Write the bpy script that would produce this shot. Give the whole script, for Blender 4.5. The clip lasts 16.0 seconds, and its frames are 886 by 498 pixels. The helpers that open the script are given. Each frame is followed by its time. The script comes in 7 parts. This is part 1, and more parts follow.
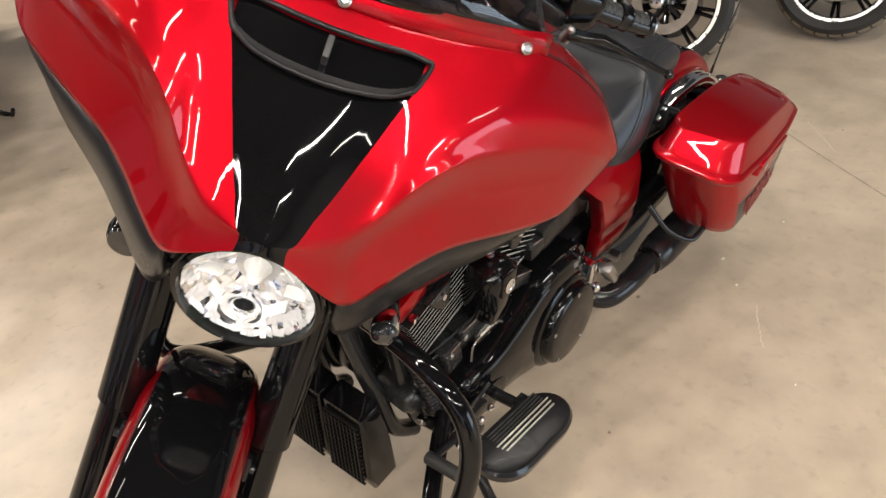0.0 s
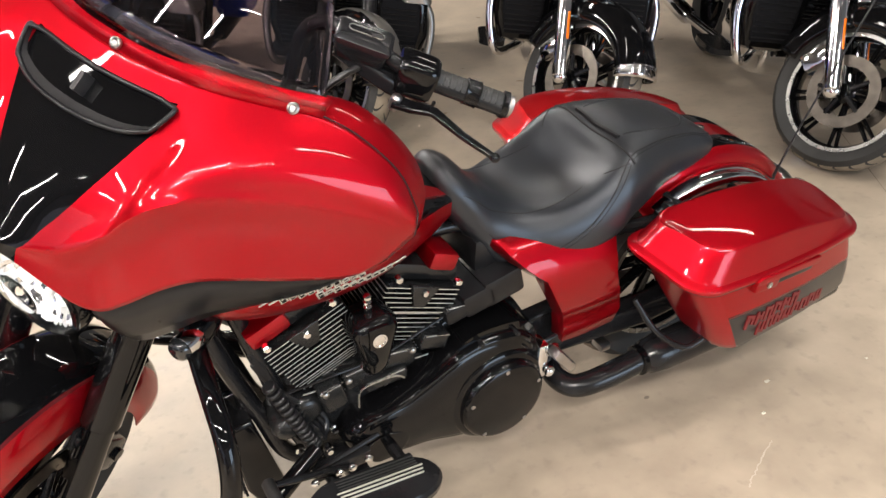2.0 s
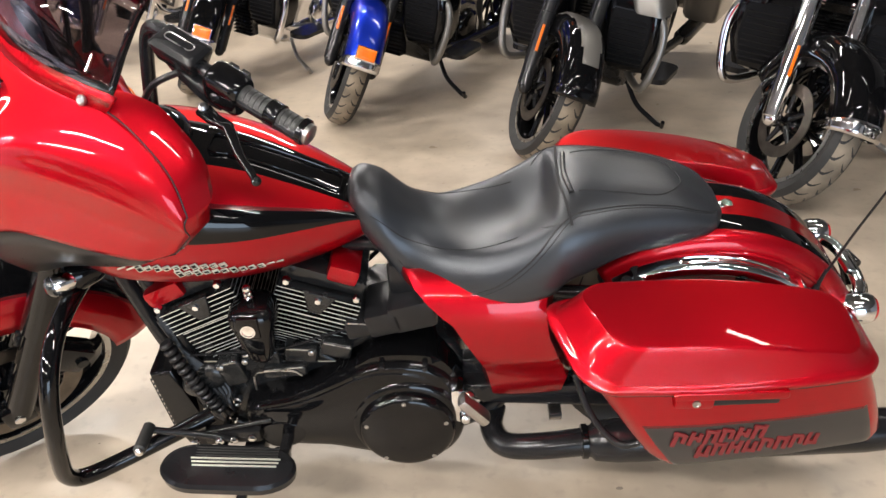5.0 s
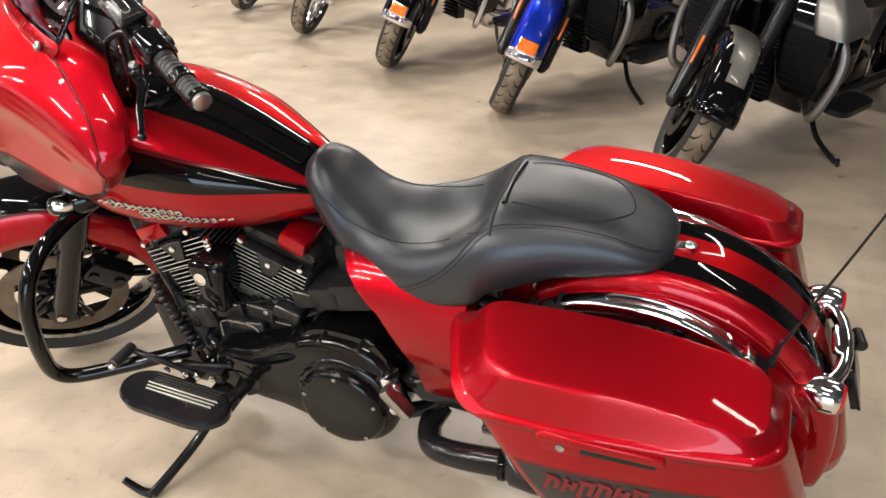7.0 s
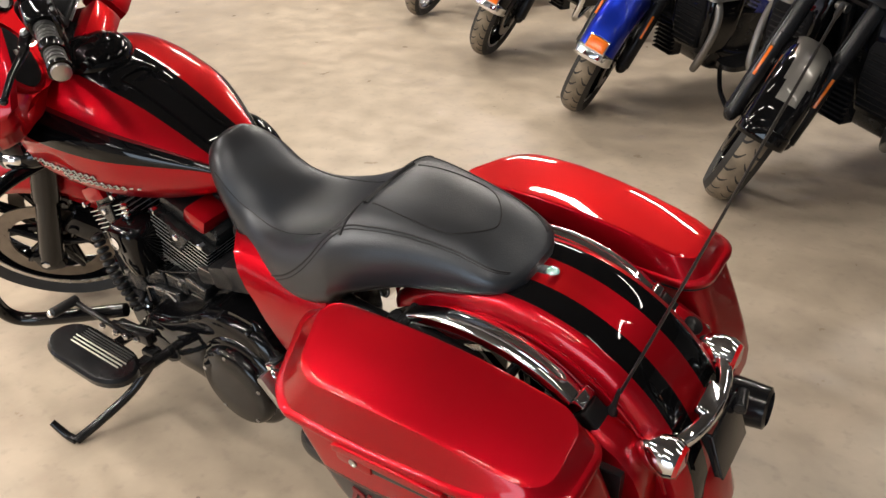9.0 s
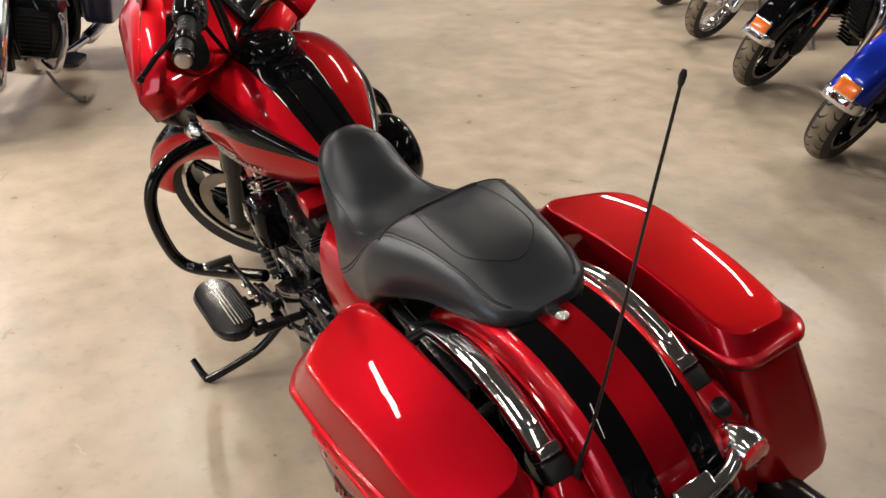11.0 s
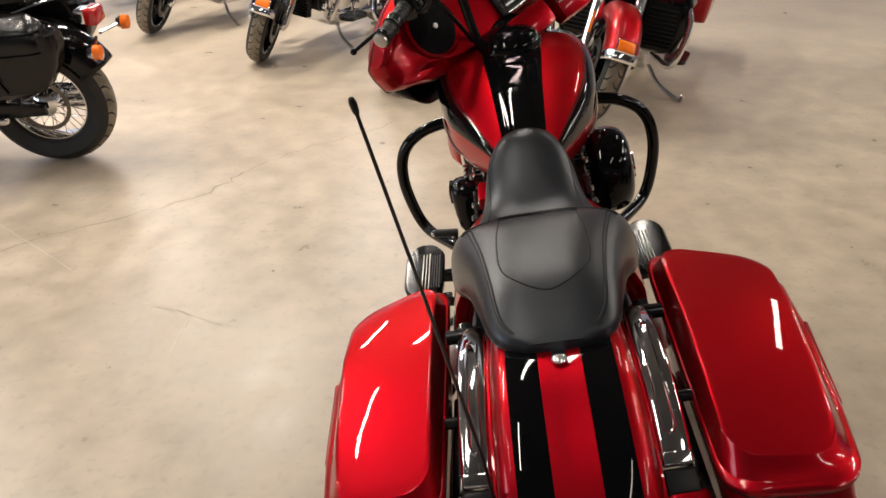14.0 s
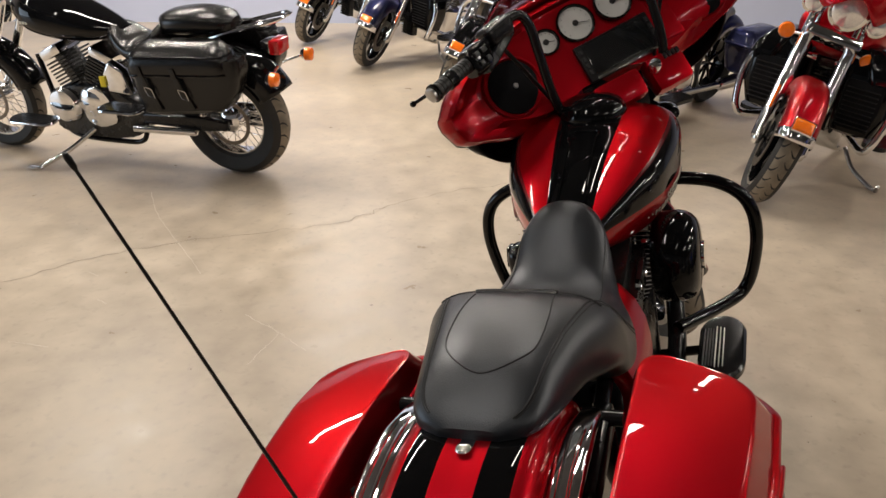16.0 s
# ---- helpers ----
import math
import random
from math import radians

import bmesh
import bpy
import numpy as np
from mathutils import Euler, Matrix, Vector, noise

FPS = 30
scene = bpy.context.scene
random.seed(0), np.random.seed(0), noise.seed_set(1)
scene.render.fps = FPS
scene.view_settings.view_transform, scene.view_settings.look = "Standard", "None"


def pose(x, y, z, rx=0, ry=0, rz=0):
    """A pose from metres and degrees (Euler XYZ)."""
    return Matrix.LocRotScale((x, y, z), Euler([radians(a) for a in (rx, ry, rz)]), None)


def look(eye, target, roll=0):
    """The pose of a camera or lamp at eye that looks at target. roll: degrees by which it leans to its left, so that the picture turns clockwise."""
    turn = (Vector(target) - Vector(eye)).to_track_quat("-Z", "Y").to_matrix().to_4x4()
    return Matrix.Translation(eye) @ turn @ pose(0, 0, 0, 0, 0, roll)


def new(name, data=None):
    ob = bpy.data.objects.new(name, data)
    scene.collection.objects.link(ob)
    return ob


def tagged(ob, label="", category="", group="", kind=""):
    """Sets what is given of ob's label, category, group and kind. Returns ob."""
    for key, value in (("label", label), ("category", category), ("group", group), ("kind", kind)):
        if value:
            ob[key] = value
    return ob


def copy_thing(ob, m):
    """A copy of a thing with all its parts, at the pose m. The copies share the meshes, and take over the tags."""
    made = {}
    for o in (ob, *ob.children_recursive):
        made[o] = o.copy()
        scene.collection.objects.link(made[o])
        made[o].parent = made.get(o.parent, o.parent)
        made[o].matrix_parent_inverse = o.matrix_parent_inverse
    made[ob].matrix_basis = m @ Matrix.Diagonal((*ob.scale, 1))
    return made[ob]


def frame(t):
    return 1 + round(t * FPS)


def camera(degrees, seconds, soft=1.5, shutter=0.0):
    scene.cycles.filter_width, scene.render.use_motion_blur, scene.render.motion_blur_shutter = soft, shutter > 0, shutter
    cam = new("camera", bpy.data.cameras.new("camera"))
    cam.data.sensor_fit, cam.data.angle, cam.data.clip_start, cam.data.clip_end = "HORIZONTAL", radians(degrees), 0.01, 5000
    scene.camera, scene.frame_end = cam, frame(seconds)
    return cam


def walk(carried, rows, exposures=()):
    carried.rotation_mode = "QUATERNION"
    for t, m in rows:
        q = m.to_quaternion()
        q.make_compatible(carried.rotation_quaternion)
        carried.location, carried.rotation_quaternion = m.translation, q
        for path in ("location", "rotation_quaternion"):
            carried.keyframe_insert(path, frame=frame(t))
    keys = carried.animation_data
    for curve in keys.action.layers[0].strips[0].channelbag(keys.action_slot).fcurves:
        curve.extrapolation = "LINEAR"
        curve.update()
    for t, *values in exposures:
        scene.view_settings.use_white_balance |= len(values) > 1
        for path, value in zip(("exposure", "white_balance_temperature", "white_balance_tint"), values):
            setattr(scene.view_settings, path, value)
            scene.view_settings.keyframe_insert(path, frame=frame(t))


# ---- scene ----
EXPOSURE = 0.0
cam = camera(56.2, 16.0)
PATH = [
    (0, (2.041, 0.941, 1.516), (0.764, -0.131, 0.411), -4.1),
    (0.5, (1.883, 1.04, 1.529), (0.703, -0.195, 0.487), -4.9),
    (1, (1.749, 1.214, 1.519), (0.715, -0.172, 0.514), -3.4),
    (1.5, (1.622, 1.374, 1.518), (0.718, -0.092, 0.501), -3.5),
    (2, (1.466, 1.439, 1.503), (0.659, -0.106, 0.522), -3.8),
    (2.5, (1.296, 1.489, 1.523), (0.634, -0.152, 0.59), -4.6),
    (3, (1.118, 1.613, 1.513), (0.663, -0.094, 0.575), -3.7),
    (3.5, (0.989, 1.671, 1.505), (0.678, -0.044, 0.524), -4.1),
    (4, (0.834, 1.664, 1.49), (0.603, -0.068, 0.518), -2.7),
    (4.5, (0.673, 1.646, 1.498), (0.582, -0.108, 0.541), -3.4),
    (7, (-0.149, 1.482, 1.46), (0.534, -0.149, 0.526), -2.9),
    (7.5, (-0.3, 1.451, 1.447), (0.52, -0.107, 0.499), -3.3),
    (8, (-0.42, 1.343, 1.429), (0.461, -0.185, 0.486), -3.0),
    (10.5, (-0.891, 0.902, 1.456), (0.491, -0.199, 0.520), -2.0),
    (11, (-0.975, 0.798, 1.449), (0.547, -0.128, 0.541), -2.2),
    (11.5, (-1.086, 0.712, 1.458), (0.543, -0.006, 0.548), -1.5),
    (12, (-1.116, 0.623, 1.451), (0.577, 0.062, 0.546), -1.9),
    (12.5, (-1.092, 0.511, 1.452), (0.637, 0.017, 0.576), -1.7),
    (13, (-1.118, 0.396, 1.467), (0.646, 0.023, 0.603), -2.5),
    (13.5, (-1.159, 0.246, 1.456), (0.633, 0.133, 0.575), -1.4),
    (14, (-1.169, 0.132, 1.448), (0.623, 0.213, 0.564), -1.3),
    (14.5, (-1.105, 0.02, 1.45), (0.698, 0.166, 0.597), -0.6),
    (15, (-1.06, -0.069, 1.46), (0.756, 0.156, 0.651), -0.9),
    (15.5, (-1.038, -0.196, 1.457), (0.751, 0.23, 0.673), 0.6),
    (16, (-1.029, -0.31, 1.464), (0.705, 0.301, 0.678), 0.6),
]
walk(cam, [(t, look(eye, target, roll)) for t, eye, target, roll in PATH], [(t, EXPOSURE + e, k, 10) for t, e, k in ((0, 0.40, 6380), (1, 0.56, 6280), (2, 0.74, 6180), (4, 0.93, 6080), (7, 0.66, 6250), (8, 0.56, 6350), (10.5, 0.14, 6480), (12.5, -0.02, 6500), (14, -0.14, 6480), (16, -0.36, 6450))])

# ---- world and light: strip lights under the ceiling of a closed hall ----
world = bpy.data.worlds.new("hall_world")
scene.world = world
world.use_nodes = True
world.node_tree.nodes["Background"].inputs[0].default_value = (0.9, 0.95, 1.0, 1)
world.node_tree.nodes["Background"].inputs[1].default_value = 0.05
CEILING = 4.3
LAMP_LENGTH, LAMP_WIDTH, LAMP_WATTS, LAMP_TURN = 1.8, 0.09, 70.0, -15.0
# rows of strip lights, slanting to the motorcycle: (place along the row, across the rows, share of the full power)
LAMP_ROWS = [(u, v, p) for v, p, us in ((-6.3, 1.6, (2.0, 6.0)), (-3.8, 0.35, (-1.0,)), (-3.8, 0.9, (2.6,)), (-3.8, 1.5, (6.2,)), (-1.2, 0.15, (-2.35,)), (-1.2, 0.25, (3.6,)), (1.25, 0.6, (-1.3,)), (1.25, 0.6, (2.3,)), (1.25, 1.1, (5.9,)), (3.8, 0.4, (-2.0,)), (3.8, 1.95, (1.6, 5.2, 8.8)), (6.3, 0.8, (-0.4,)), (6.3, 2.3, (3.2, 6.8))) for u in us]
LAMP_SPOTS = [(u * math.cos(radians(LAMP_TURN)) - v * math.sin(radians(LAMP_TURN)), u * math.sin(radians(LAMP_TURN)) + v * math.cos(radians(LAMP_TURN)), p) for u, v, p in LAMP_ROWS]
DOOR = (-4.6, 0.4, 3.0)


def strip_lamp(x, y, power):
    data = bpy.data.lights.new("strip_light", "AREA")
    data.shape, data.size, data.size_y = "RECTANGLE", LAMP_LENGTH, LAMP_WIDTH
    data.energy, data.color = LAMP_WATTS * power, (1.0, 0.91, 0.80)
    ob = new("strip_light", data)
    ob.matrix_world = pose(x, y, CEILING - 0.32, 0, 0, LAMP_TURN)


for spot in LAMP_SPOTS:
    strip_lamp(*spot)

# daylight through the open roller door
day = bpy.data.lights.new("door_daylight", "AREA")
day.shape, day.size, day.size_y = "RECTANGLE", DOOR[1] - DOOR[0] - 0.1, DOOR[2] - 0.1
day.energy, day.color = 220.0, (0.72, 0.86, 1.0)
new("door_daylight", day).matrix_world = pose((DOOR[0] + DOOR[1]) / 2, 9.55, DOOR[2] / 2, -90, 0, 0)

# ---- materials ----
def material(name, color, rough=0.5, metal=0.0, coat=0.0, spread=0.08, scale=8.0, bump=0.0, bump_scale=60.0, fine=0.0, spec=0.5, rough_spread=0.06, dust=0.0):
    m = bpy.data.materials.new(name)
    m.use_nodes = True
    nt = m.node_tree
    b = nt.nodes["Principled BSDF"]
    b.inputs["Metallic"].default_value = metal
    b.inputs["Specular IOR Level"].default_value = spec
    b.inputs["Coat Weight"].default_value = coat
    b.inputs["Coat Roughness"].default_value = 0.03
    tc = nt.nodes.new("ShaderNodeTexCoord")
    n1 = nt.nodes.new("ShaderNodeTexNoise")
    n1.inputs["Scale"].default_value, n1.inputs["Detail"].default_value = scale, 6
    nt.links.new(tc.outputs["Object"], n1.inputs["Vector"])
    ramp = nt.nodes.new("ShaderNodeValToRGB")
    lo = [max(0.0, c * (1 - spread)) for c in color]
    hi = [min(1.0, c * (1 + spread)) for c in color]
    ramp.color_ramp.elements[0].color, ramp.color_ramp.elements[0].position = (*lo, 1), 0.3
    ramp.color_ramp.elements[1].color, ramp.color_ramp.elements[1].position = (*hi, 1), 0.7
    nt.links.new(n1.outputs["Fac"], ramp.inputs["Fac"])
    out = ramp.outputs["Color"]
    n2 = nt.nodes.new("ShaderNodeTexNoise")
    n2.inputs["Scale"].default_value, n2.inputs["Detail"].default_value = bump_scale, 4
    nt.links.new(tc.outputs["Object"], n2.inputs["Vector"])
    if fine:
        mix = nt.nodes.new("ShaderNodeMixRGB")
        mix.blend_type = "MULTIPLY"
        mix.inputs["Fac"].default_value = fine
        nt.links.new(out, mix.inputs[1])
        nt.links.new(n2.outputs["Fac"], mix.inputs[2])
        out = mix.outputs["Color"]
    if dust:
        n3 = nt.nodes.new("ShaderNodeTexNoise")
        n3.inputs["Scale"].default_value, n3.inputs["Detail"].default_value = 3.5, 9
        nt.links.new(tc.outputs["Object"], n3.inputs["Vector"])
        r3 = nt.nodes.new("ShaderNodeMapRange")
        r3.inputs["From Min"].default_value, r3.inputs["From Max"].default_value = 0.48, 0.72
        r3.inputs["To Max"].default_value = dust
        nt.links.new(n3.outputs["Fac"], r3.inputs["Value"])
        mx = nt.nodes.new("ShaderNodeMixRGB")
        nt.links.new(r3.outputs["Result"], mx.inputs["Fac"])
        nt.links.new(out, mx.inputs[1])
        mx.inputs[2].default_value = (0.2, 0.18, 0.16, 1)
        out = mx.outputs["Color"]
    nt.links.new(out, b.inputs["Base Color"])
    rr = nt.nodes.new("ShaderNodeMapRange")
    rr.inputs["To Min"].default_value = max(0.0, rough - rough_spread)
    rr.inputs["To Max"].default_value = min(1.0, rough + rough_spread)
    nt.links.new(n1.outputs["Fac"], rr.inputs["Value"])
    nt.links.new(rr.outputs["Result"], b.inputs["Roughness"])
    if bump:
        bp = nt.nodes.new("ShaderNodeBump")
        bp.inputs["Strength"].default_value, bp.inputs["Distance"].default_value = bump, 0.002
        nt.links.new(n2.outputs["Fac"], bp.inputs["Height"])
        nt.links.new(bp.outputs["Normal"], b.inputs["Normal"])
    return m


def candy_paint(name, color, flake=0.5):
    """Metallic lacquer under a clear coat, with fine flakes and faint orange peel."""
    m = material(name, color, 0.40, 0.78, 0.9, 0.06, 3.0, spec=0.2)
    nt = m.node_tree
    b = nt.nodes["Principled BSDF"]
    b.inputs["Coat Roughness"].default_value, b.inputs["Coat IOR"].default_value = 0.012, 1.38
    b.inputs["Specular Tint"].default_value = (*[min(1.0, c * 0.9 / max(color)) for c in color], 1)
    tc = nt.nodes.new("ShaderNodeTexCoord")
    v = nt.nodes.new("ShaderNodeTexVoronoi")
    v.inputs["Scale"].default_value = 1400
    nt.links.new(tc.outputs["Object"], v.inputs["Vector"])
    bp = nt.nodes.new("ShaderNodeBump")
    bp.inputs["Strength"].default_value, bp.inputs["Distance"].default_value = 0.12 * flake, 0.0008
    nt.links.new(v.outputs["Color"], bp.inputs["Height"])
    nt.links.new(bp.outputs["Normal"], b.inputs["Normal"])
    n = nt.nodes.new("ShaderNodeTexNoise")
    n.inputs["Scale"].default_value = 60
    nt.links.new(tc.outputs["Object"], n.inputs["Vector"])
    b2 = nt.nodes.new("ShaderNodeBump")
    b2.inputs["Strength"].default_value, b2.inputs["Distance"].default_value = 0.02, 0.001
    nt.links.new(n.outputs["Fac"], b2.inputs["Height"])
    nt.links.new(b2.outputs["Normal"], b.inputs["Coat Normal"])
    return m


def glass(name, color, rough=0.0, ior=1.45):
    m = bpy.data.materials.new(name)
    m.use_nodes = True
    b = m.node_tree.nodes["Principled BSDF"]
    b.inputs["Base Color"].default_value = (*color, 1)
    b.inputs["Roughness"].default_value = rough
    b.inputs["IOR"].default_value = ior
    b.inputs["Transmission Weight"].default_value = 1.0
    return m


RED = candy_paint("red_metallic_lacquer", (0.37, 0.0032, 0.010))
BLUE = candy_paint("blue_metallic_lacquer", (0.012, 0.035, 0.42))
SILVER = candy_paint("silver_metallic_lacquer", (0.21, 0.20, 0.185))
NAVY = candy_paint("dark_blue_metallic_lacquer", (0.012, 0.014, 0.04))
GLOSS = material("gloss_black_lacquer", (0.003, 0.003, 0.0034), 0.035, 0.0, 0.0, 0.2, 4.0, spec=0.3, rough_spread=0.03)
SATIN = material("satin_black_powder_coat", (0.010, 0.010, 0.011), 0.17, 0.0, 0.0, 0.2, 14.0, 0.10, 220, spec=0.3, dust=0.01)
ENGINE_BLACK = material("wrinkle_black_engine_paint", (0.010, 0.0105, 0.011), 0.26, 0.0, 0.0, 0.3, 18.0, 0.15, 420, spec=0.45, dust=0.015)
PLASTIC = material("black_moulded_plastic", (0.009, 0.009, 0.010), 0.3, 0.0, 0.0, 0.15, 20.0, 0.12, 500, spec=0.3)
GREY_PLASTIC = material("dark_grey_vent_plastic", (0.022, 0.021, 0.022), 0.4, 0.0, 0.0, 0.15, 20.0, 0.12, 500)
LEATHER = material("black_seat_vinyl", (0.012, 0.0128, 0.015), 0.34, 0.0, 0.0, 0.25, 5.0, 0.25, 380, rough_spread=0.08, spec=0.62)
# ramp runs from worn brown to a blue that stands for daylight sheen
LEATHER.node_tree.nodes["Color Ramp"].color_ramp.elements[0].color = (0.018, 0.0172, 0.0172, 1)
LEATHER.node_tree.nodes["Color Ramp"].color_ramp.elements[1].color = (0.013, 0.0158, 0.021, 1)
# the bluish daylight sheen is put into the specular tint as well
LEATHER.node_tree.nodes["Principled BSDF"].inputs["Specular Tint"].default_value = (0.88, 0.93, 1.0, 1)
STITCH = material("black_stitching", (0.008, 0.008, 0.009), 0.7)
RUBBER = material("tyre_rubber", (0.016, 0.0155, 0.015), 0.7, 0.0, 0.0, 0.3, 9.0, 0.3, 130, dust=0.15)
TREAD = material("worn_tyre_tread", (0.19, 0.158, 0.118), 0.85, 0.0, 0.0, 0.35, 12.0, 0.4, 120, dust=0.5)
GRIP = material("grip_rubber", (0.018, 0.018, 0.0175), 0.5, 0.0, 0.0, 0.2, 30.0, 0.3, 300)
CHROME = material("chrome", (0.78, 0.78, 0.79), 0.07, 1.0, 0.0, 0.03, 6.0, rough_spread=0.03)
STEEL = material("brushed_steel", (0.42, 0.41, 0.40), 0.3, 1.0, 0.0, 0.15, 25.0, 0.08, 300)
ALLOY = material("machined_alloy", (0.55, 0.54, 0.52), 0.28, 1.0, 0.0, 0.12, 22.0, 0.06, 200)
FIN_EDGE = material("machined_fin_edge", (0.72, 0.72, 0.70), 0.38, 0.7, 0.0, 0.1, 30.0)
DISC = material("brake_disc_steel", (0.17, 0.15, 0.13), 0.33, 1.0, 0.0, 0.2, 20.0, 0.1, 260)
AMBER = material("amber_lens", (0.9, 0.18, 0.01), 0.15, 0.0, 0.6, 0.1, 20.0)
RED_LENS = material("red_lens", (0.45, 0.008, 0.01), 0.12, 0.0, 0.8, 0.1, 20.0)
DIAL = material("pale_dial_face", (0.62, 0.63, 0.60), 0.45, 0.0, 0.0, 0.05, 20.0)
SCREEN = material("dark_display_glass", (0.010, 0.011, 0.012), 0.1, 0.0, 0.6, 0.1, 5.0)
CREAM = material("cream_badge", (0.62, 0.60, 0.52), 0.3, 0.4, 0.3, 0.1, 20.0)
DECAL_RED = material("dark_red_decal", (0.1488, 0.0087, 0.0112), 0.4)
PIN = material("dark_red_pinstripe", (0.09, 0.003, 0.005), 0.2)
CHARCOAL = material("charcoal_panel_paint", (0.020, 0.018, 0.018), 0.30, 0.0, 0.0, 0.1, 6.0)
YELLOW = material("yellow_tag", (0.75, 0.6, 0.02), 0.5)
SADDLE = material("worn_black_leather", (0.005, 0.0046, 0.0046), 0.24, 0.0, 0.0, 0.35, 9.0, 0.3, 200, rough_spread=0.10, spec=0.35)
MESH_GRID = material("black_radiator_grid", (0.007, 0.007, 0.0075), 0.45, 0.3, 0.0, 0.3, 60.0, 0.5, 260)
GRILLE = material("black_speaker_mesh", (0.005, 0.005, 0.006), 0.85, 0.0, 0.0, 0.2, 60.0, 0.4, 500, spec=0.12)
LENS = glass("clear_lamp_glass", (0.98, 0.99, 1.0), 0.0, 1.12)
SMOKE = glass("smoked_screen_glass", (0.24, 0.195, 0.215), 0.0)
HOUSING = material("white_lamp_housing", (0.8, 0.8, 0.78), 0.5)
REFLECTOR = material("lamp_reflector", (0.93, 0.93, 0.92), 0.14, 0.60, 0.0, 0.1, 90.0, rough_spread=0.03)


# ---- geometry helpers ----
def thing(name, label, category, group="", m=None):
    ob = new(name)
    ob.empty_display_size = 0.1
    if m is not None:
        ob.matrix_world = m
    return tagged(ob, label, category, group)


MADE_WITH = {}


def part(name, bm, mats, parent, label="", smooth=True, m=None, kind=""):
    """One bmesh as one mesh object under a thing or a part."""
    if m is not None:
        bmesh.ops.transform(bm, matrix=m, verts=bm.verts)
    bmesh.ops.recalc_face_normals(bm, faces=bm.faces)
    me = bpy.data.meshes.new(name)
    for f in bm.faces:
        f.smooth = smooth
    if smooth:
        for e in bm.edges:
            if len(e.link_faces) == 2 and e.calc_face_angle(0) > 0.7:
                e.smooth = False
    bm.to_mesh(me)
    bm.free()
    for one in mats if isinstance(mats, (list, tuple)) else (mats,):
        me.materials.append(one)
    ob = new(name, me)
    if parent is not None:
        ob.parent = parent
    MADE_WITH[ob.name] = m
    return tagged(ob, label, kind=kind)


def pieces(name, bm, mats, parent, label="", smooth=True, m=None):
    """Each separate piece of the bmesh becomes a part of its own."""
    todo, groups = set(bm.verts), []
    while todo:
        stack, seen = [todo.pop()], []
        while stack:
            v = stack.pop()
            seen.append(v)
            for e in v.link_edges:
                o = e.other_vert(v)
                if o in todo:
                    todo.discard(o)
                    stack.append(o)
        groups.append(seen)
    groups.sort(key=lambda g: min(v.index for v in g))
    made = []
    for g in groups:
        one, link = bmesh.new(), {}
        for v in g:
            link[v] = one.verts.new(v.co)
        for f in {f for v in g for f in v.link_faces}:
            one.faces.new([link[v] for v in f.verts]).material_index = f.material_index
        made.append(part(name, one, mats, parent, label, smooth, m))
    bm.free()
    return made


def solid(ob, thickness, offset=-1.0):
    mod = ob.modifiers.new("thickness", "SOLIDIFY")
    mod.thickness, mod.offset = thickness, offset
    return ob


def spline(keys, n):
    """Rows of numbers, joined by a Catmull-Rom curve and read at n even steps."""
    k = np.array(keys, float)
    t = np.linspace(0, len(k) - 1, n)
    i = np.minimum(t.astype(int), len(k) - 2)
    u = (t - i)[:, None]
    p0, p1, p2, p3 = k[np.maximum(i - 1, 0)], k[i], k[i + 1], k[np.minimum(i + 2, len(k) - 1)]
    return 0.5 * (2 * p1 + (p2 - p0) * u + (2 * p0 - 5 * p1 + 4 * p2 - p3) * u ** 2 + (3 * p1 - p0 - 3 * p2 + p3) * u ** 3)


def grid(bm, rows, loop=False, pick=None):
    """Quads between rows of points. loop: each row closes on itself. pick(i, j): the material slot."""
    vs = [[bm.verts.new(p) for p in r] for r in rows]
    n = len(vs[0])
    for i in range(len(vs) - 1):
        for j in range(n if loop else n - 1):
            f = bm.faces.new((vs[i][j], vs[i][(j + 1) % n], vs[i + 1][(j + 1) % n], vs[i + 1][j]))
            if pick:
                f.material_index = pick(i, j)
    return vs


def loft(bm, rings, pick=None, caps=True):
    vs = grid(bm, rings, True, pick)
    if caps:
        for r in (vs[0], vs[-1]):
            c = bm.verts.new(sum((v.co for v in r), Vector()) / len(r))
            for j in range(len(r)):
                bm.faces.new((r[j], r[(j + 1) % len(r)], c))
    return vs


def oval(x, w, z_low, z_mid, z_top, e_low=2.2, e_top=2.2, n=40, w_in=None, y=0.0):
    """A closed ring across the x axis: half width w, with its own roundness above and below."""
    out = []
    for a in np.linspace(0, 2 * math.pi, n, endpoint=False):
        c, s = math.cos(a), math.sin(a)
        e = e_top if s >= 0 else e_low
        k = (z_top - z_mid) if s >= 0 else (z_mid - z_low)
        ww = w if c >= 0 or w_in is None else w_in
        out.append((x, y + ww * math.copysign(abs(c) ** (2 / e), c), z_mid + k * math.copysign(abs(s) ** (2 / e), s)))
    return out


def box(bm, centre, size, bevel=0.0, turn=None, segments=2):
    made = bmesh.ops.create_cube(bm, size=1.0)["verts"]
    m = Matrix.Translation(centre) @ (turn.to_4x4() if turn is not None else Matrix()) @ Matrix.Diagonal((*size, 1))
    bmesh.ops.transform(bm, matrix=m, verts=made)
    if bevel:
        edges = list({e for v in made for e in v.link_edges})
        bmesh.ops.bevel(bm, geom=edges, offset=bevel, segments=segments, profile=0.6, affect="EDGES")


def frame_of(way):
    w = Vector(way).normalized()
    a = w.orthogonal().normalized()
    return a, w.cross(a), w


